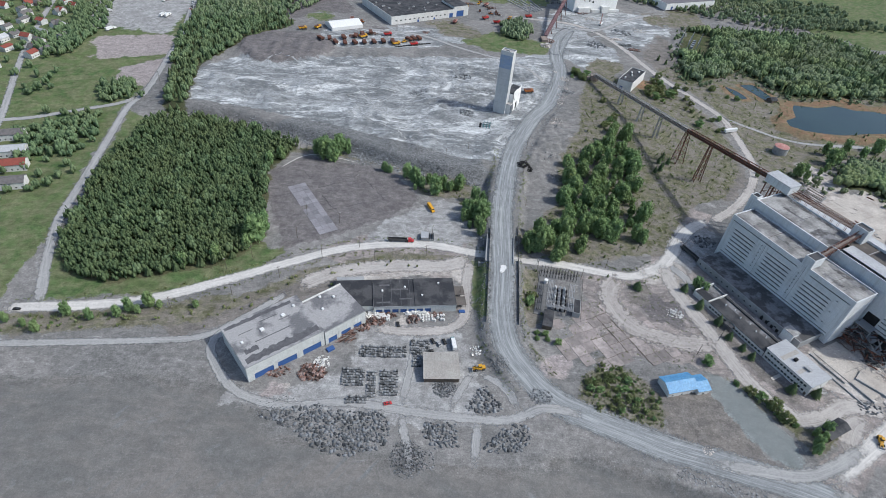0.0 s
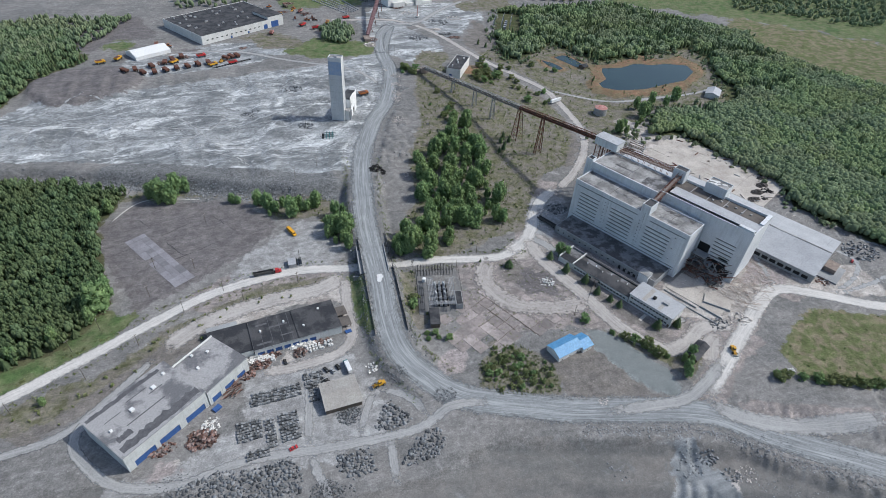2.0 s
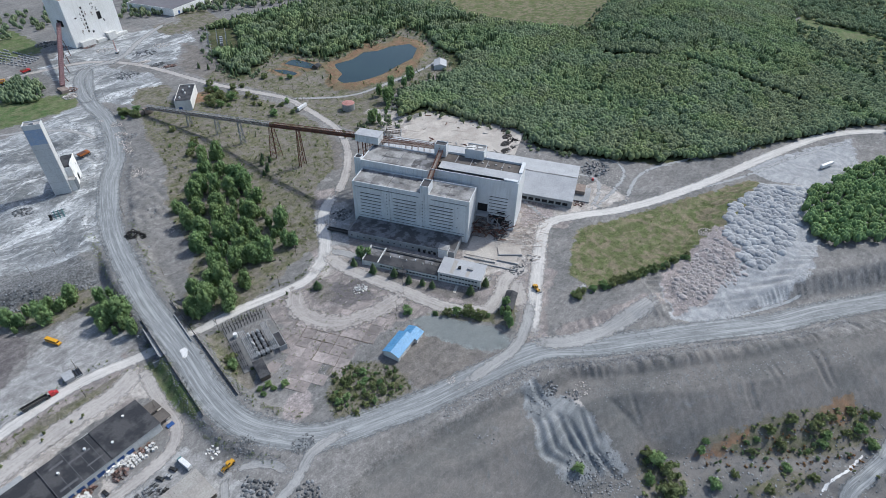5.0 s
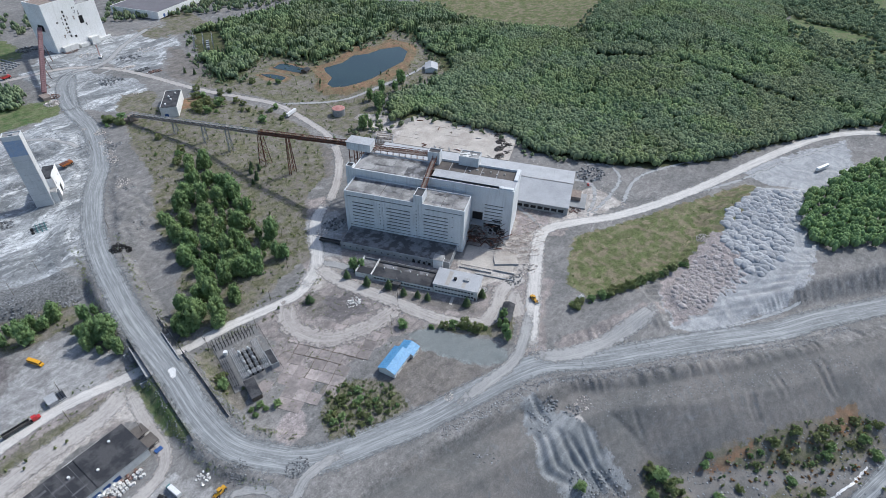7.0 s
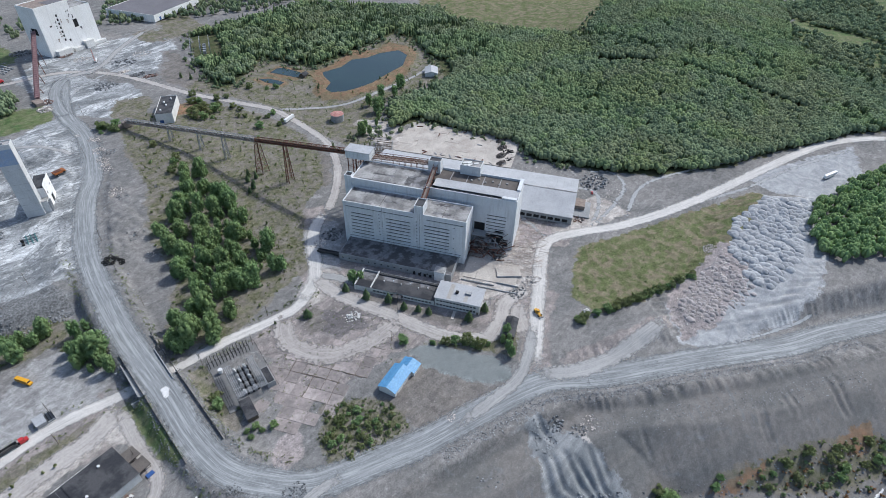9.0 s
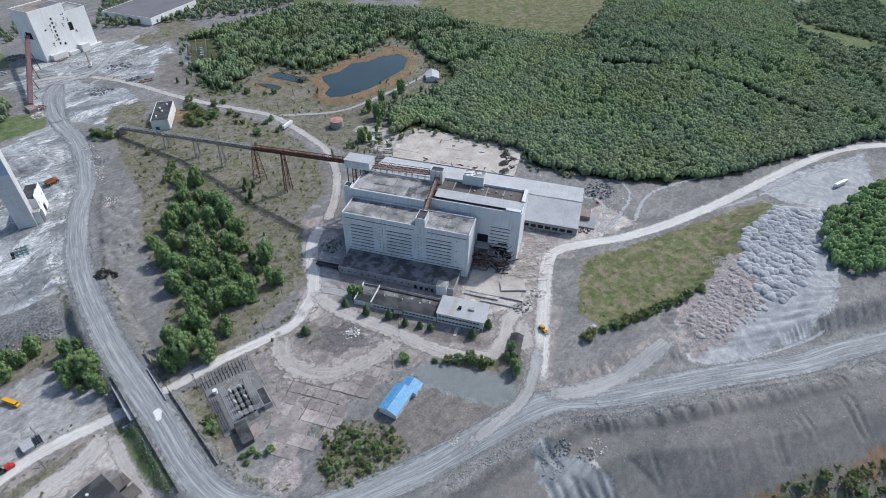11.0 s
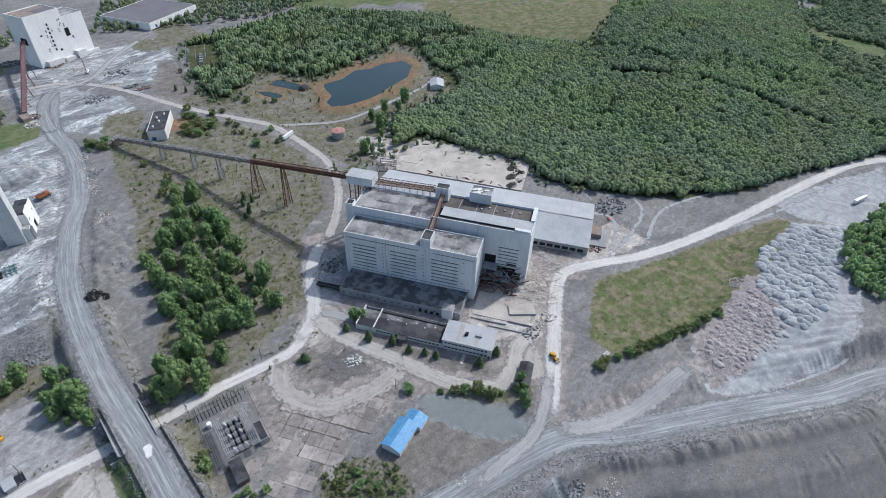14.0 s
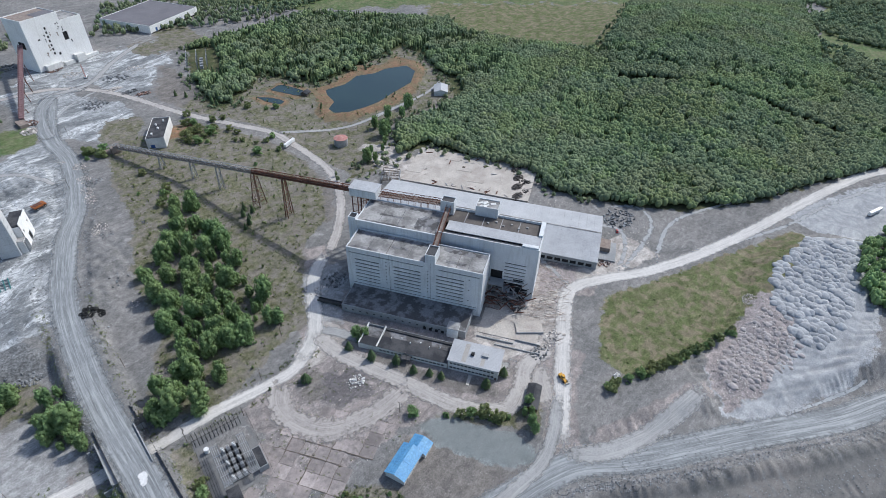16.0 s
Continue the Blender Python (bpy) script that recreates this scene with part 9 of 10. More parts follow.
all_forest = all_forest[line_dist(all_forest[:, 0], all_forest[:, 1], FOREST_LANE)[0] > 7]
_r = np.random.default_rng(2).random(len(all_forest))
_con = value_noise(all_forest[:, 0], all_forest[:, 1], 60, 21) + 0.25 * (all_forest[:, 1] > 480) + 0.15 * ((all_forest[:, 1] > 560) & (all_forest[:, 0] < 720))
_fir = (_r >= 0.93) | ((_con > 0.85) & (_r < 0.42)) | ((all_forest[:, 1] > 570) & (all_forest[:, 0] < 700) & (_r < 0.5))
_stand = value_noise(all_forest[:, 0], all_forest[:, 1], 48, 23) * 0.6 + value_noise(all_forest[:, 0], all_forest[:, 1], 17, 25) * 0.4 + 0.2 * (_r - 0.5)
woods("deciduous_woodland", all_forest[(_stand < 0.54) & ~_fir], FAR_CROWNS, (5.2, 7.4), (8, 10.5), LEAF_MID, "dense spring woodland of leafy trees", 3)
woods("bright_woodland", all_forest[(_stand >= 0.54) & ~_fir], FAR_CROWNS, (5.0, 7.2), (8, 11), LEAF_STAND, "bright green leafy trees in the woodland", 4)
woods("conifer_woodland", all_forest[_fir], PINE_CROWNS, (2.2, 3.2), (10, 15), NEEDLES, "dark conifers among the woodland", 5)
edge = scatter([(300, -80), (1400, -80), (1400, 860), (300, 860)], 5.5, 91, 0.42)
_in = inside(edge[:, 0], edge[:, 1], FOREST)
edge = edge[(_in > -13) & (_in < 1) & (edge[:, 0] < 1300) & (edge[:, 0] > 330)]
edge = edge[~((edge[:, 0] < 560) & (edge[:, 1] < 240))]
edge = edge[~((edge[:, 0] < 800) & (edge[:, 1] < 150))]
edge = clear_of(edge, [POND], 9)
woods("forest_edge_growth", edge, BUSH_CROWNS + FAR_CROWNS[:3], (1.2, 3.6), (1.5, 6.5), LEAF_MID, "young trees and shrubs along the forest edge", 92)
far_east = scatter([(905, 60), (965, 165), (1100, 205), (1400, 295), (1400, 150), (1180, 40), (1000, -60), (900, -60)], 9.5, 88, 0.9)
far_east = far_east[value_noise(far_east[:, 0], far_east[:, 1], 90, 89) > 0.27]
far_east = np.concatenate([far_east, scatter([(982, 153), (1068, 75), (918, 54), (889, 105)], 8.5, 940, 0.9), scatter([(1155, 189), (1188, 92), (1147, 86), (1089, 168)], 9, 941, 0.85)])
woods("far_eastern_trees", far_east, DISTANT_CROWNS, (4.6, 6.6), (6, 10), LEAF_MID, "leafy trees between distant fields", 90)
pines = scatter(PINES, 4.3, 6, margin=1)
_r = np.random.default_rng(7).random(len(pines))
CONE_CROWNS = [leafy_crown(90 + s, 9, 26, 0.12, 0.1) for s in range(5)]
woods("pine_plantation", pines[_r < 0.95], PINE_CROWNS[:1] + CONE_CROWNS + FAR_CROWNS[:3], (2.3, 3.4), (7, 9.5), NEEDLES, "dense dark pine plantation", 8)
woods("leafy_plantation_edge", pines[_r >= 0.95], FAR_CROWNS, (2.5, 4), (7, 10), LEAF_DEEP, "leafy trees scattered in the plantation", 9)
strip = scatter(ZONES["wood"][2], 6, 10)
_r = np.random.default_rng(11).random(len(strip))
woods("roadside_pines", strip[_r < 0.55], PINE_CROWNS, (2.2, 3.2), (7, 11), NEEDLES, "dark pines along the public road", 12)
woods("roadside_trees", strip[_r >= 0.55], FAR_CROWNS, (2.8, 4.6), (6, 10), LEAF_DEEP, "leafy trees along the public road", 13)
town_trees = np.concatenate([scatter([(-348, 456), (-317, 471), (-282, 475), (-270, 440), (-281, 415), (-315, 402)], 7, 930, 0.8), scatter([(-312, 536), (-283, 557), (-261, 525), (-295, 510)], 6, 931, 0.9), scatter([(-431, 658), (-413, 700), (-365, 635), (-377, 608), (-402, 612)], 7, 932, 0.85), scatter([(-450, 779), (-421, 786), (-392, 704), (-406, 691)], 7, 933, 0.85), scatter([(-560, 560), (-390, 560), (-385, 640), (-420, 760), (-440, 900), (-600, 900)], 15, 14, 0.6), scatter([(-408, 640), (-380, 610), (-368, 690), (-400, 800), (-424, 800)], 7, 15, 0.8), scatter([(-340, 490), (-280, 500), (-278, 440), (-330, 440)], 9, 16, 0.75),
                             scatter([(-345, 420), (-270, 430), (-262, 380), (-300, 340), (-330, 380)], 11, 17, 0.5), scatter([(-312, 555), (-276, 556), (-272, 542), (-310, 536)], 6, 18, 0.9), scatter([(-392, 575), (-360, 575), (-350, 520), (-385, 520)], 12, 19, 0.6)])
woods("town_trees", clear_of(town_trees, []), DISTANT_CROWNS, (2.8, 4.8), (6, 10), LEAF_DEEP, "leafy garden trees of the town", 20)
north = np.concatenate([scatter([(121, 752), (123, 794), (158, 818), (169, 771), (150, 731)], 5.5, 22, 0.9), scatter([(340, 960), (420, 1100), (760, 1000), (700, 880), (560, 860)], 9, 23, 0.75), scatter([(-160, 780), (-110, 880), (-260, 900), (-290, 760), (-220, 740)], 7, 24, 0.8), scatter([(-50, 900), (120, 960), (300, 1000), (320, 1100), (-100, 1100)], 10, 25, 0.5),
                        scatter([(840, 780), (1000, 950), (1300, 900), (1200, 700), (1000, 640)], 10, 26, 0.7), scatter([(590, 880), (760, 880), (800, 930), (600, 930)], 8, 27, 0.6)])
woods("northern_trees", north, DISTANT_CROWNS, (3, 4.8), (6, 11), LEAF_MID, "leafy trees beyond the quarry", 28)
east = np.concatenate([scatter([(470, 26), (500, 44), (545, 46), (640, 20), (760, -40), (700, -120), (560, -60), (480, 4)], 6.2, 29, 0.95), scatter([(733, 30), (900, -40), (1000, -200), (800, -200), (760, -60)], 9, 30, 0.7)])
woods("pit_edge_trees", east, FAR_CROWNS, (3, 5), (6, 11), LEAF_BRIGHT, "bright leafy trees above the pit", 31)
pit_scrub = np.concatenate([scatter(ZONES["scrub"][7], 4.5, 32, 0.7), scatter(ZONES["scrub"][8], 4.5, 132, 0.65), scatter(ZONES["scrub"][9], 4.5, 133, 0.6), scatter([(150, -130), (200, 30), (262, -4), (330, -62), (460, -140), (400, -250)], 13, 134, 0.5)])
pit_brush = scatter([(236, 18), (271, 2), (301, -21), (349, -51), (298, -61), (242, 4)], 3.6, 934, 0.55)
_r = np.random.default_rng(935).random(len(pit_brush))
woods("pit_brush", pit_brush[_r < 0.55], BUSH_CROWNS, (0.6, 1.6), (0.6, 1.8), LEAF_RUST, "rust-brown dry brush on the pit floor", 936)
woods("pit_saplings", pit_brush[_r > 0.75], BUSH_CROWNS, (0.8, 2.2), (1.0, 3.2), LEAF_DEEP, "dark green saplings on the pit floor", 937)
woods("pit_scrub", pit_scrub, BUSH_CROWNS, (0.8, 2.0), (1.0, 2.8), LEAF_OLIVE, "olive shrubs in the pit", 33)
low = np.concatenate([scatter(ZONES["scrub"][0], 9, 34, 0.5), scatter(ZONES["scrub"][3], 11, 35, 0.5), scatter(ZONES["scrub"][5], 7, 36, 0.5), scatter(ZONES["scrub"][6], 6, 37, 0.7), scatter(ZONES["scrub"][10], 6, 38, 0.6), scatter(ZONES["scrub"][1], 6, 39, 0.6), scatter(ZONES["scrub"][2], 7, 40, 0.5), scatter(ZONES["scrub"][4], 6, 41, 0.4)])
low = low[np.array([abs(haul_level(*p) + 99) > 0 and line_dist(np.array([p[0]]), np.array([p[1]]), HAUL_LINE)[0][0] > 13 for p in low])]
low = np.concatenate([low, scatter([(-150, 238), (-104, 263), (-51, 295), (17, 303), (32, 292), (-22, 284), (-88, 247), (-137, 223)], 9, 530, 0.5)])
low = low[inside(low[:, 0], low[:, 1], POND) < -6]
low = low[line_dist(low[:, 0], low[:, 1], CROSS)[0] > 7]
woods("low_shrubs", low, BUSH_CROWNS, (0.6, 1.7), (0.8, 2.6), LEAF_OLIVE, "low olive shrubs on rough ground", 42)


# loose stones on slopes, road edges and the plateau
STONES = [(ICO_V * (1 + np.random.default_rng(500 + k).uniform(-0.35, 0.3, (12, 1))) * np.array([1, 0.75, 0.55]), ICO_F) for k in range(6)]


def along_line(pts, offset, spread, n, seed):
    rng = np.random.default_rng(seed)
    line = resample(pts, 3.0)
    out = []
    for k in range(n):
        i = rng.integers(1, len(line))
        d = (line[i] - line[i - 1]).normalized()
        f = rng.random()
        o = offset + rng.normal() * spread
        out.append((line[i].x - d.y * o + d.x * 3 * f, line[i].y + d.x * o + d.y * 3 * f))
    return np.array(out)


woods("road_edge_stones", along_line(HAUL_LINE[14:21], -13.5, 2.2, 1500, 501), STONES, (0.2, 0.75), (0.2, 0.6), ROCK, "loose broken stones along the haul road edge", 502, category="stones")
woods("bench_stones", along_line([(212, 97), (240, 74), (270, 50), (299, 25), (334, 0), (369, -26)], 0, 4.5, 700, 503), STONES, (0.15, 0.6), (0.15, 0.5), ROCK, "loose stones on the pit bench", 504, category="stones")
woods("pit_scree", np.concatenate([scatter([(176, 70), (214, 52), (265, 8), (300, -12), (345, -46), (330, -90), (200, -20), (160, 40)], 2.6, 505, 0.6), scatter([(172, 72), (186, 78), (206, 60), (200, 40), (170, 48)], 1.5, 506, 0.7)]), STONES, (0.25, 1.0), (0.2, 0.8), ROCK, "grey scree on the pit floor", 507, category="stones")
woods("plateau_stones", np.concatenate([scatter([(-200, 640), (-190, 540), (-60, 480), (60, 436), (95, 440), (125, 510), (170, 640)], 7, 508, 0.35), along_line(HAUL_LINE[3:7], 16, 2.0, 160, 509), along_line(HAUL_LINE[3:7], -16, 2.0, 160, 510)]), STONES, (0.25, 0.9), (0.2, 0.7), ROCK, "scattered stones on the dusty plateau", 511, category="stones")
for k, field in enumerate(([(-78, 171), (-62, 177), (-45, 181), (-28, 176), (-7, 177), (-3, 166), (-5, 154), (-23, 148), (-41, 152), (-54, 162), (-67, 169)], [(15, 170), (33, 169), (34, 154), (21, 153), (14, 162)],
                           [(45, 154), (55, 164), (63, 168), (73, 169), (74, 157), (64, 151), (51, 151)], [(38, 179), (46, 191), (52, 194), (57, 185), (60, 178), (53, 174), (43, 174)], [(7, 152), (19, 154), (22, 142), (8, 140)])):
    woods("rock_field", np.concatenate([scatter(field, 1.5, 520 + k, 0.8, 0.3), scatter(field, 3.4, 540 + k, 0.5, 1.5)]), STONES, (0.35, 1.5) if k < 4 else (0.2, 0.8), (0.4, 1.9) if k < 4 else (0.2, 0.8), ROCK_DARK, "field of broken dark slate blocks", 560 + k, category="stones")
woods("cliff_rocks", along_line([(-231, 500), (-164, 490), (-106, 467), (-63, 452), (-10, 425), (35, 408), (62, 405)], 0, 2.6, 1300, 531), STONES, (0.3, 1.3), (0.4, 1.4), ROCK, "broken rock on the plateau bank", 532, category="stones")
woods("slide_blocks", np.concatenate([scatter([(186, 108), (200, 119), (206, 110), (200, 98), (188, 96)], 1.6, 512, 0.6), scatter([(150, 124), (162, 122), (162, 106), (152, 108)], 2.2, 513, 0.5)]), STONES, (0.3, 0.95), (0.3, 0.9), ROCK, "broken slate blocks on the slide", 514, category="stones")


# loose chips, weeds and wheel marks
CHIP_V = np.array([(1, 0, 0), (-1, 0, 0), (0, 1, 0), (0, -1, 0), (0, 0, 1), (0, 0, -1)], float)
CHIP_F = np.array([(0, 2, 4), (2, 1, 4), (1, 3, 4), (3, 0, 4), (2, 0, 5), (1, 2, 5), (3, 1, 5), (0, 3, 5)])
CHIPS = [(CHIP_V * (1 + np.random.default_rng(700 + k).uniform(-0.4, 0.4, (6, 1))) * np.array([1, 0.7, 0.6]), CHIP_F) for k in range(5)]
YARD = [(101, 245), (138, 280), (170, 290), (200, 262), (214, 226), (198, 206), (178, 206), (150, 212), (124, 204), (98, 218)]
PLATEAU = [(-200, 640), (-215, 560), (-190, 520), (-60, 476), (60, 432), (95, 440), (125, 510), (170, 640), (170, 690), (0, 660)]
EAST_YARD = [(300, 176), (352, 205), (380, 190), (430, 172), (470, 190), (470, 230), (430, 300), (380, 262), (345, 250), (300, 225), (272, 205)]
SCRUB = ZONES["scrub"]


def clear_of_roads(places):
    return places[line_dist(places[:, 0], places[:, 1], HAUL_LINE)[0] > 12]


woods("yard_chips", scatter(YARD, 2.6, 701, 0.5), CHIPS, (0.15, 0.5), (0.15, 0.4), RUBBLE_PALE, "pale concrete chips strewn over the slab yard", 702, category="stones")
woods("brush_weeds", scatter([(110, 203), (127, 215), (145, 207), (156, 187), (151, 167), (131, 170), (114, 176), (103, 187)], 1.9, 731, 0.8), WEEDS, (0.5, 1.3), (0.5, 1.6), LEAF_OLIVE, "rough grass and weeds among the shrubs", 732, category="weeds")
woods("yard_weeds", scatter(YARD, 3.2, 703, 0.45), WEEDS, (0.4, 1.1), (0.4, 1.0), LEAF_OLIVE, "weeds growing in the slab yard joints", 704, category="weeds")
woods("plateau_chips", clear_of_roads(scatter(PLATEAU, 5.2, 705, 0.6)), CHIPS, (0.25, 0.8), (0.2, 0.7), ROCK, "broken slate strewn over the plateau", 706, category="stones")
woods("demolition_chips", scatter(EAST_YARD, 2.3, 707, 0.55), CHIPS, (0.2, 0.7), (0.2, 0.6), RUBBLE_PALE, "pale demolition chips beside the mill", 708, category="stones")
woods("scrub_weeds", clear_of_roads(np.concatenate([scatter(SCRUB[0], 4.0, 709, 0.6), scatter(SCRUB[3], 6.0, 710, 0.5), scatter(MEADOW, 6.0, 711, 0.35)])), WEEDS, (0.5, 1.5), (0.4, 1.3), LEAF_OLIVE, "tufts of weeds on rough ground", 712, category="weeds")
woods("verge_weeds", np.concatenate([along_line(HAUL_LINE[5:12], 14.5, 1.5, 260, 713), along_line(HAUL_LINE[5:12], -14.5, 1.5, 260, 714), along_line(CROSS, 7.5, 1.2, 260, 715), along_line(CROSS, -7.5, 1.2, 260, 716)]), WEEDS, (0.5, 1.4), (0.4, 1.2), LEAF_OLIVE, "weeds along the road verges", 717, category="weeds")
woods("verge_chips", np.concatenate([along_line(HAUL_LINE[2:12], 13, 1.2, 900, 718), along_line(HAUL_LINE[2:12], -13, 1.2, 900, 719)]), CHIPS, (0.2, 0.7), (0.2, 0.6), ROCK, "stones shed along the haul road", 720, category="stones")
woods("tailings_rubble", scatter([(334, 78), (348, 94), (408, 88), (440, 88), (420, 64), (388, 52), (356, 64)], 1.9, 721, 0.7), CHIPS, (0.3, 1.0), (0.3, 0.9), RUBBLE_PALE, "pinkish broken rubble on the tailings bench", 722, category="stones")


def dumped_heap(seed):
    """One truck load tipped on the ground: a lopsided rounded cone."""
    rng = np.random.default_rng(seed)
    v, f, m = [(0.12, 0.05, 1.0)], [], 11
    for r, z in ((0.3, 0.9), (0.62, 0.52), (1.0, 0.0), (1.08, -0.5)):
        for i in range(m):
            a = 6.283 * i / m
            q = r * (1 + 0.1 * rng.normal())
            v.append((q * np.cos(a), q * 0.86 * np.sin(a), z + 0.05 * rng.normal()))
    f += [(0, 1 + i, 1 + (i + 1) % m) for i in range(m)]
    for k in range(3):
        for i in range(m):
            a, b, c, d = 1 + k * m + i, 1 + k * m + (i + 1) % m, 1 + (k + 1) * m + (i + 1) % m, 1 + (k + 1) * m + i
            f += [(a, d, c), (a, c, b)]
    return np.array(v), np.array(f)


HEAPS = [dumped_heap(840 + s) for s in range(8)]
TAILS = material("pale_blue_tailings", (0.38, 0.39, 0.405), (0.3, 0.31, 0.325), 0.05, fine=0.5, bump=0.15, island=0.1)
TAILS_PINK = material("pinkish_tailings", (0.37, 0.338, 0.332), (0.28, 0.26, 0.258), 0.08, fine=0.6, bump=0.3, island=0.15)
woods("tailings_heaps", scatter([(405, 42), (452, 34), (505, 38), (546, 46), (524, 80), (470, 92), (430, 80), (412, 62)], 4.6, 841, 0.92), HEAPS, (3.4, 5.0), (1.2, 2.1), TAILS, "rows of pale dumped tailings heaps", 842, 0.2, "heaps")
woods("rubble_heaps", scatter([(350, 66), (388, 50), (402, 48), (412, 66), (430, 84), (408, 88), (352, 93), (338, 80)], 3.6, 843, 0.8), HEAPS, (1.8, 3.0), (0.6, 1.2), TAILS_PINK, "pinkish dumped rubble heaps above the haul road", 844, 0.15, "heaps")
road("toe_spill", [(346, 46), (363, 36), (380, 27), (393, 20), (404, 15), (416, 11)], 2.2, WHEEL_TRACK, "white washed-out line at the foot of the heaps", lift=0.25, ragged=0.8, step=2, category="track")
_w = random.Random(730)
for k in range(34):
    x, y, a = _w.uniform(-180, 150), _w.uniform(470, 650), _w.uniform(-0.7, 0.7) + (3.14 if _w.random() < 0.3 else 0)
    line, bend = [], _w.uniform(-0.012, 0.012)
    for q in range(_w.randint(7, 15)):
        line.append((x, y))
        x, y, a = x + 9 * math.cos(a), y + 9 * math.sin(a), a + bend * 9 + _w.uniform(-0.08, 0.08)
    if min(inside(np.array([p[0] for p in line]), np.array([p[1] for p in line]), PLATEAU)) > 0:
        road("tyre_track", line, _w.choice((1.3, 1.8, 2.6)), FAINT_TRACK if _w.random() < 0.7 else WHEEL_TRACK, "faint pale tyre track in the dust", lift=0.14, ragged=0.5, step=4, category="track")


# single trees
def trunk_mesh(seed, h, r):
    rng = random.Random(seed)
    bm = bmesh.new()
    drum(bm, 0, 0, -0.4, h * 0.6, r, r * 0.45, n=7)
    for k in range(5):
        a = k * 1.256 + rng.random()
        z = h * (0.25 + 0.08 * k)
        e = Vector((math.cos(a) * h * 0.2, math.sin(a) * h * 0.2, z + h * 0.22))
        beam(bm, (0, 0, z), e, r * 0.5)
        beam(bm, e, e + Vector((math.cos(a + 0.6) * h * 0.1, math.sin(a + 0.6) * h * 0.1, h * 0.1)), r * 0.3)
    return mesh_of("trunk", bm, BARK)


def tree_kind(name, seed, crown, mat, label, category, group, h, r, trunk=True):
    t = thing(name, Matrix.Identity(4), label, category, group)
    v, f = crown
    c = new("crown", tri_mesh("crown", v * np.array([r, r, h]), f, mat))
    c.parent = t
    if trunk:
        k = new("trunk", trunk_mesh(seed, h, 0.028 * h))
        k.parent = t
    return t


NEAR_TREES = [tree_kind("leafy_tree", s, tall_crown(200 + s, 26, 1300, 0.085), LEAF_BRIGHT if s % 2 else LEAF_COPSE, "bright green leafy tree on rough ground", "tree", "copse trees", 19 - 2 * (s % 3), 4.5 + 0.3 * (s % 3)) for s in range(6)]
NEAR_SHRUBS = [tree_kind("shrub", 30 + s, leafy_crown(300 + s, 18, 800, 0.085, 0.08), LEAF_OLIVE if s % 2 else LEAF_BRIGHT, "leafy olive green shrub on rough ground", "shrub", "shrubs", 4.2, 4.0, False) for s in range(4)]
NEAR_PINES = [tree_kind("conifer_tree", 50 + s, pine_crown(400 + s, 9, 10), NEEDLES, "dark green pointed conifer tree", "tree", "conifers", 9, 2.6) for s in range(3)]
_used = set()
_trng = random.Random(99)


def plant(kinds, x, y, s=1.0, wide=1.0):
    t = _trng.choice(kinds)
    m = pose(x, y, gz(x, y) - 0.1, 0, 0, _trng.uniform(0, 360)) @ Matrix.Diagonal((s * wide, s * wide, s, 1))
    if t.name in _used:
        copy_thing(t, m)
    else:
        _used.add(t.name)
        t.matrix_basis = m


for x, y in [(197, 478), (216, 486), (183, 409), (193, 429), (150.5, 436), (145, 395), (137, 366), (143.6, 415), (167, 353), (164, 335), (152, 337), (124.6, 331), (113, 324), (98, 317), (117, 311), (194, 357), (182, 335), (163, 442), (206, 426), (163, 402), (134, 382), (183, 352),
             (142, 341), (93, 322), (104, 318), (172, 420), (186, 440), (178, 455), (205, 460), (152, 380), (160, 366), (175, 372), (186, 388), (132, 350), (126, 342), (156, 352), (198, 405), (160, 425), (108, 332), (146, 362), (190, 470), (210, 440), (172, 395), (136, 320), (208, 500)]:
    plant(NEAR_TREES, x, y, _trng.uniform(0.8, 1.25))
    plant(NEAR_TREES, x + _trng.uniform(-5, 5), y + _trng.uniform(-5, 5), _trng.uniform(0.6, 1.0))
    plant(NEAR_TREES, x + _trng.uniform(-6, 6), y + _trng.uniform(-6, 6), _trng.uniform(0.45, 0.8))
for x, y in scatter([(95, 318), (130, 312), (165, 322), (192, 345), (205, 400), (218, 450), (214, 492), (192, 484), (150, 440), (132, 385), (122, 345)], 7.6, 77, 0.34):
    plant(NEAR_TREES + NEAR_SHRUBS, float(x), float(y), _trng.uniform(0.4, 0.95))
for x, y, s in [(238.5, 440, 1.1), (243, 446, 0.8), (200, 362, 1.3), (203, 368, 1.0), (149, 290, 0.5), (232, 436, 0.8)]:
    plant(NEAR_PINES, x, y, s)
plant(NEAR_PINES, 167.6, 279, 0.8, 2.0)
for x, y, s in [(197, 636, 2.0), (203, 630, 1.8), (192, 628, 1.7), (200, 508, 1.6), (206, 514, 1.3), (279, 584, 1.8), (286, 578, 1.7), (272, 590, 1.6), (290, 590, 1.5), (307, 562, 1.2), (313, 558, 1.2), (329, 520, 1.2), (296, 513, 1.4), (292, 628, 2.0), (298, 622, 1.6), (213, 521, 1.2), (336, 525, 1.0), (320, 545, 1.0)]:
    plant(NEAR_SHRUBS, x, y, s)
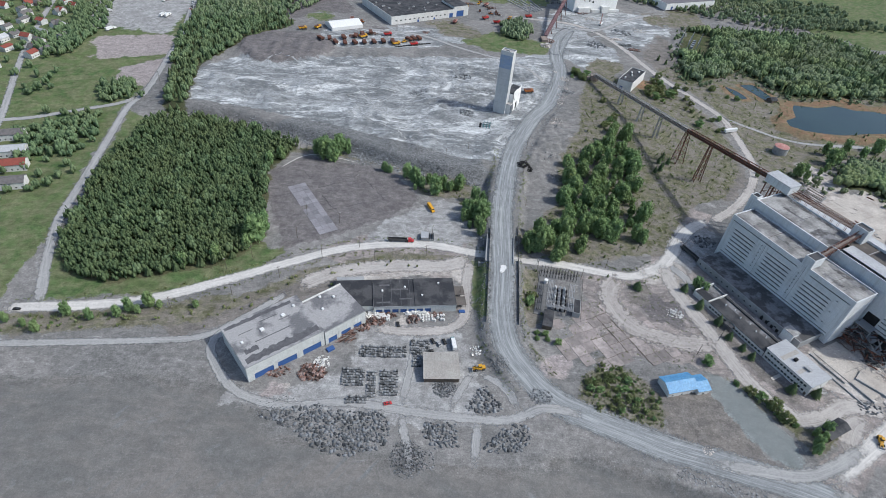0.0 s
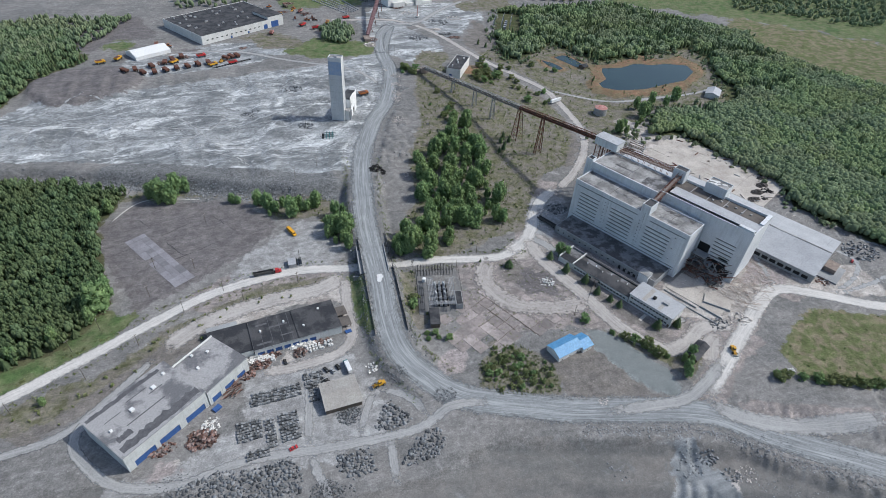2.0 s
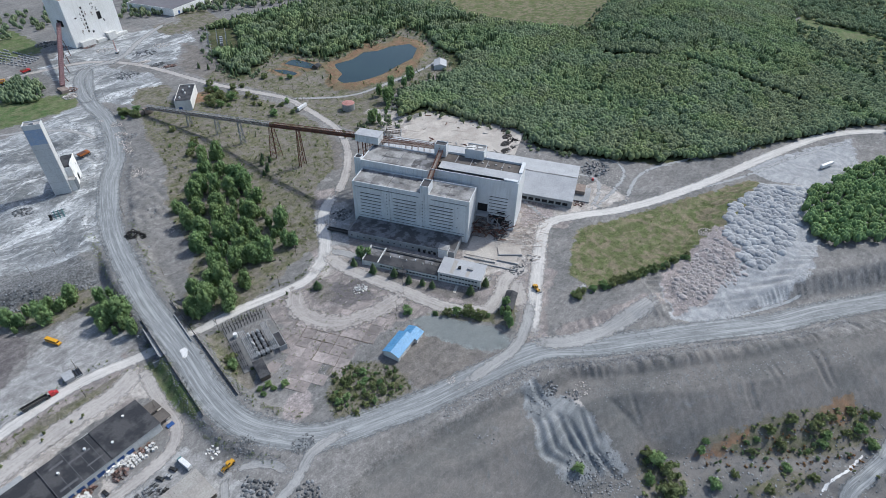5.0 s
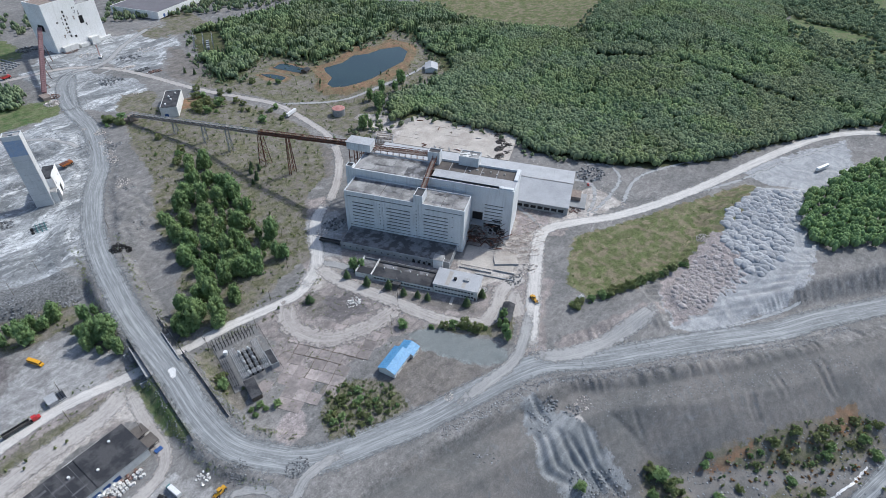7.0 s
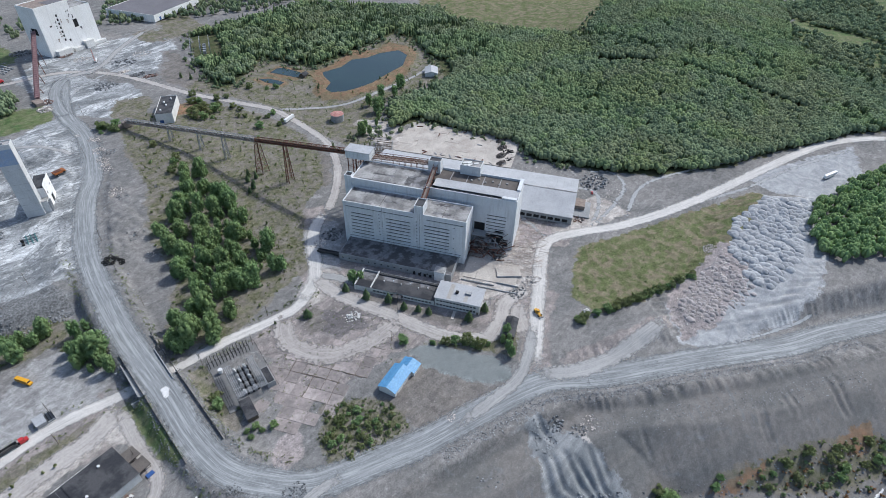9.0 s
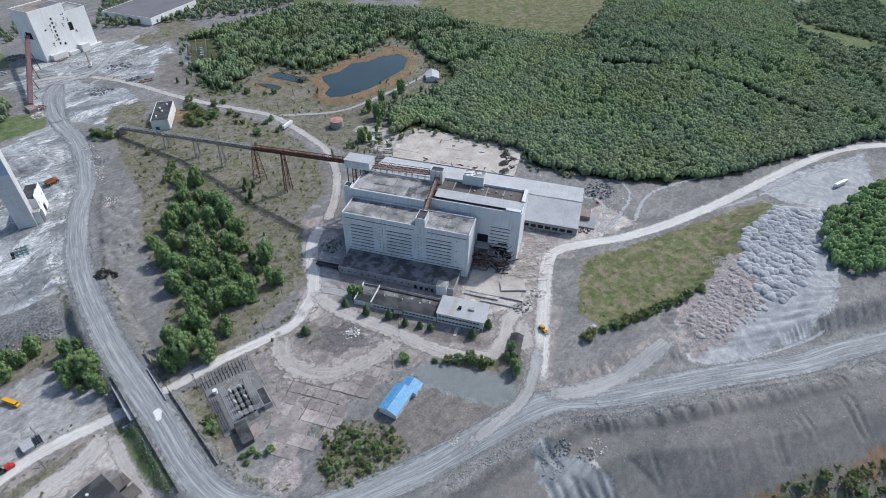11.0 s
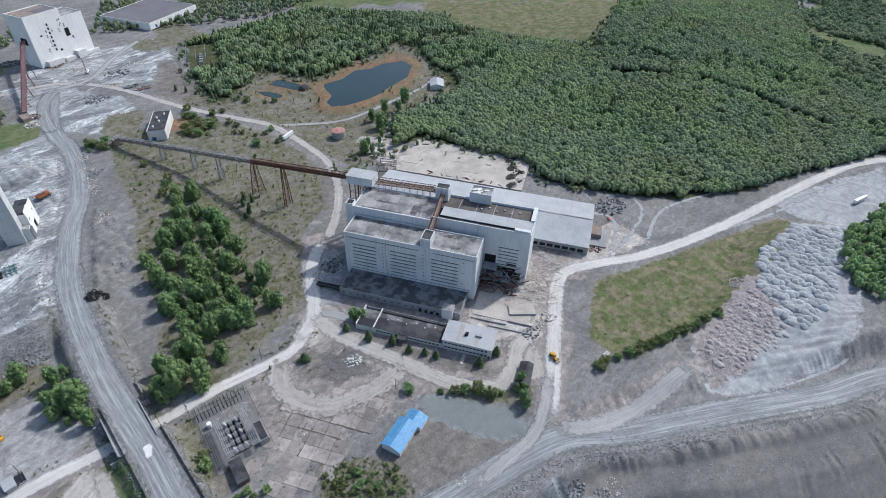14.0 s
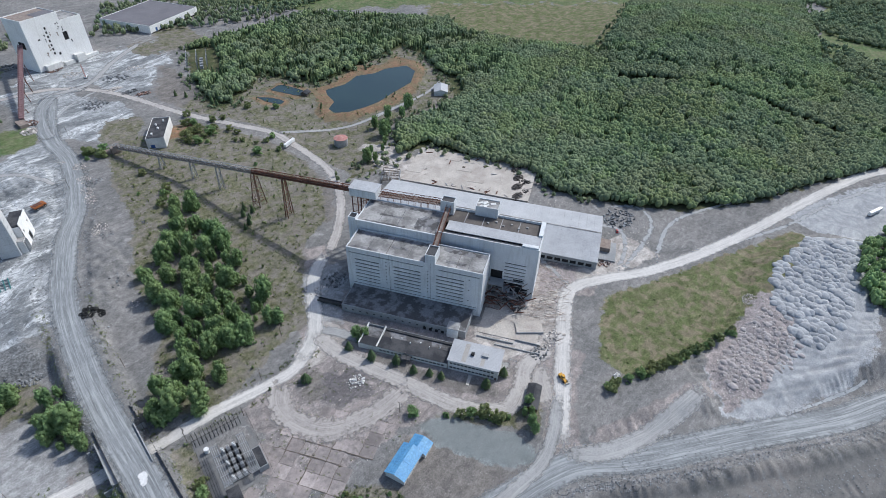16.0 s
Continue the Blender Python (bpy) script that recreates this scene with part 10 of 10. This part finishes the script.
for x, y, s in [(196, 637, 2.4), (203, 623, 2.2), (210, 633, 1.8), (303, 645, 1.8), (291, 605, 2.4), (276, 598, 2.6), (284, 606, 2.0), (299, 591, 2.2), (306, 598, 1.7), (316, 585, 1.6), (318, 574, 1.4), (311, 529, 1.7), (330, 542, 1.3), (339, 545, 1.3), (214, 565, 1.6), (210, 522, 2.2), (216, 528, 1.6), (195, 537, 1.2), (316, 615, 1.7), (325, 612, 1.5), (381, 595, 1.3), (372, 600, 1.6), (360, 616, 1.8)]:
    plant(NEAR_SHRUBS, x, y, s)
for x, y, s in [(429, 487, 0.9), (455, 493, 1.0), (381, 437, 0.9), (376, 443, 0.8), (425, 468, 1.0), (492, 497, 0.9), (440, 478, 0.9), (412, 455, 0.8), (400, 446, 0.7), (468, 484, 0.8), (390, 452, 0.6)]:
    plant(NEAR_TREES, x, y, s)
for x, y, s in [(421, 565, 0.8), (412, 570, 0.7), (416, 560, 0.6), (500, 526, 0.6), (486, 526, 0.5), (493, 522, 0.6), (322, 702, 1.0), (328, 690, 0.9), (246, 458, 1.2), (250, 452, 1.1), (241, 452, 1.0)]:
    plant(NEAR_PINES, x, y, s)
for x, y, s in [(-73, 437, 1.0), (-61, 443, 1.0), (-66, 434, 0.9), (8, 401, 0.8), (20, 402, 0.8), (1, 410, 0.8), (25, 388, 0.8), (57, 366, 0.95), (61, 352, 0.95), (53, 356, 0.85), (57, 343, 0.85), (50, 368, 0.8), (60, 334, 0.7), (38, 392, 0.6), (58, 378, 0.8), (-14, 417, 0.7), (14, 396, 0.7), (30, 400, 0.7), (-54, 446, 0.8), (54, 356, 0.9), (-80, 444, 0.7), (46, 396, 0.7)]:
    plant(NEAR_TREES, x, y, s * 1.1)
    plant(NEAR_TREES, x + _trng.uniform(-7, 7), y + _trng.uniform(-4, 2), s * 0.7)
for x, y in [(-215, 226), (-228, 230), (-204, 240), (-196, 238), (-182, 241), (-169, 245), (-158, 249), (-152, 249), (-130, 250), (-224, 230), (-189, 237), (-210, 233), (-174, 240), (-163, 243), (-236, 233), (-240, 228)]:
    plant(NEAR_TREES + NEAR_SHRUBS[:1], x, y, _trng.uniform(0.4, 0.75))
for x, y in scatter([(113, 202), (127, 213), (143, 205), (153, 187), (150, 170), (131, 173), (116, 177), (107, 187)], 3.5, 78, 0.8):
    plant(NEAR_SHRUBS, float(x), float(y), _trng.uniform(0.35, 0.95))
for x, y, s in [(220, 44, 1.50), (220, 37, 2.00), (219, 28, 2.20), (208, 35, 2.40), (206, 24, 2.40), (213, 20, 1.80), (250, 20, 1.60), (297, -14, 1.50), (273, -3, 1.30), (304, -27, 1.70), (311, -28, 1.50), (318, -57, 1.40), (267, 1, 1.20), (282, -6, 1.50), (317, -33, 1.00), (289, -29, 1.20), (281, -15, 1.30), (229, 6, 1.40), (246, -19, 1.10), (271, -36, 1.20), (182, 68, 1.30), (334, -49, 1.40), (330, -41, 1.20), (324, -49, 1.30), (339, -53, 1.30), (316, -44, 1.00), (244, 20, 1.00), (298, -34, 1.20), (267, -22, 1.10), (244, -1, 1.00), (265, -4, 1.00), (304, -34, 1.20)]:
    plant(NEAR_SHRUBS, x, y, s)
for x, y, s in [(212, 282, 0.8), (216, 278, 0.7)]:
    plant(NEAR_TREES[:2], x, y, s * 0.8, 1.15)
for x, y in [(211, 277), (202, 278), (214, 247), (216, 234), (221, 225), (224, 218), (237, 193), (251, 190), (206, 261)]:
    plant(NEAR_PINES, x, y, _trng.uniform(1.0, 1.25), 1.4)
for x, y in [(216, 188), (218, 183), (221, 181), (220, 177), (223, 174), (210, 192), (193, 214), (205, 198), (228, 170)]:
    plant(NEAR_SHRUBS, x, y, _trng.uniform(1.2, 1.9))
for x, y in [(239, 161), (233, 157), (236, 164), (243, 166), (230, 153)]:
    plant(NEAR_TREES, x, y, _trng.uniform(0.45, 0.7))
for x, y in [(292, 134), (286, 134), (309, 125), (319, 121), (326, 117), (337, 112), (346, 109), (356, 106), (367, 102), (378, 98), (389, 94), (332, 114), (351, 107), (362, 103), (342, 110), (300, 129), (373, 99), (384, 95), (314, 122)]:
    plant(NEAR_SHRUBS, x, y, _trng.uniform(1.1, 1.8))
    plant(NEAR_SHRUBS, x + _trng.uniform(-4, 4), y + _trng.uniform(-3, 3), _trng.uniform(0.6, 1.2))
for x, y in [(89, 268), (87, 262), (93, 233), (88, 235), (87.5, 230), (94, 229), (100, 226)]:
    plant(NEAR_SHRUBS, x, y, _trng.uniform(0.9, 1.4))
for x, y, s in [(-108, 318, 1.25), (-104, 328, 1.0), (-112, 308, 0.9), (-130, 296, 0.8), (-150, 288, 0.7), (-106, 340, 0.8), (-110, 430, 0.7), (-118, 420, 0.8)]:
    plant(NEAR_TREES, x, y, s)
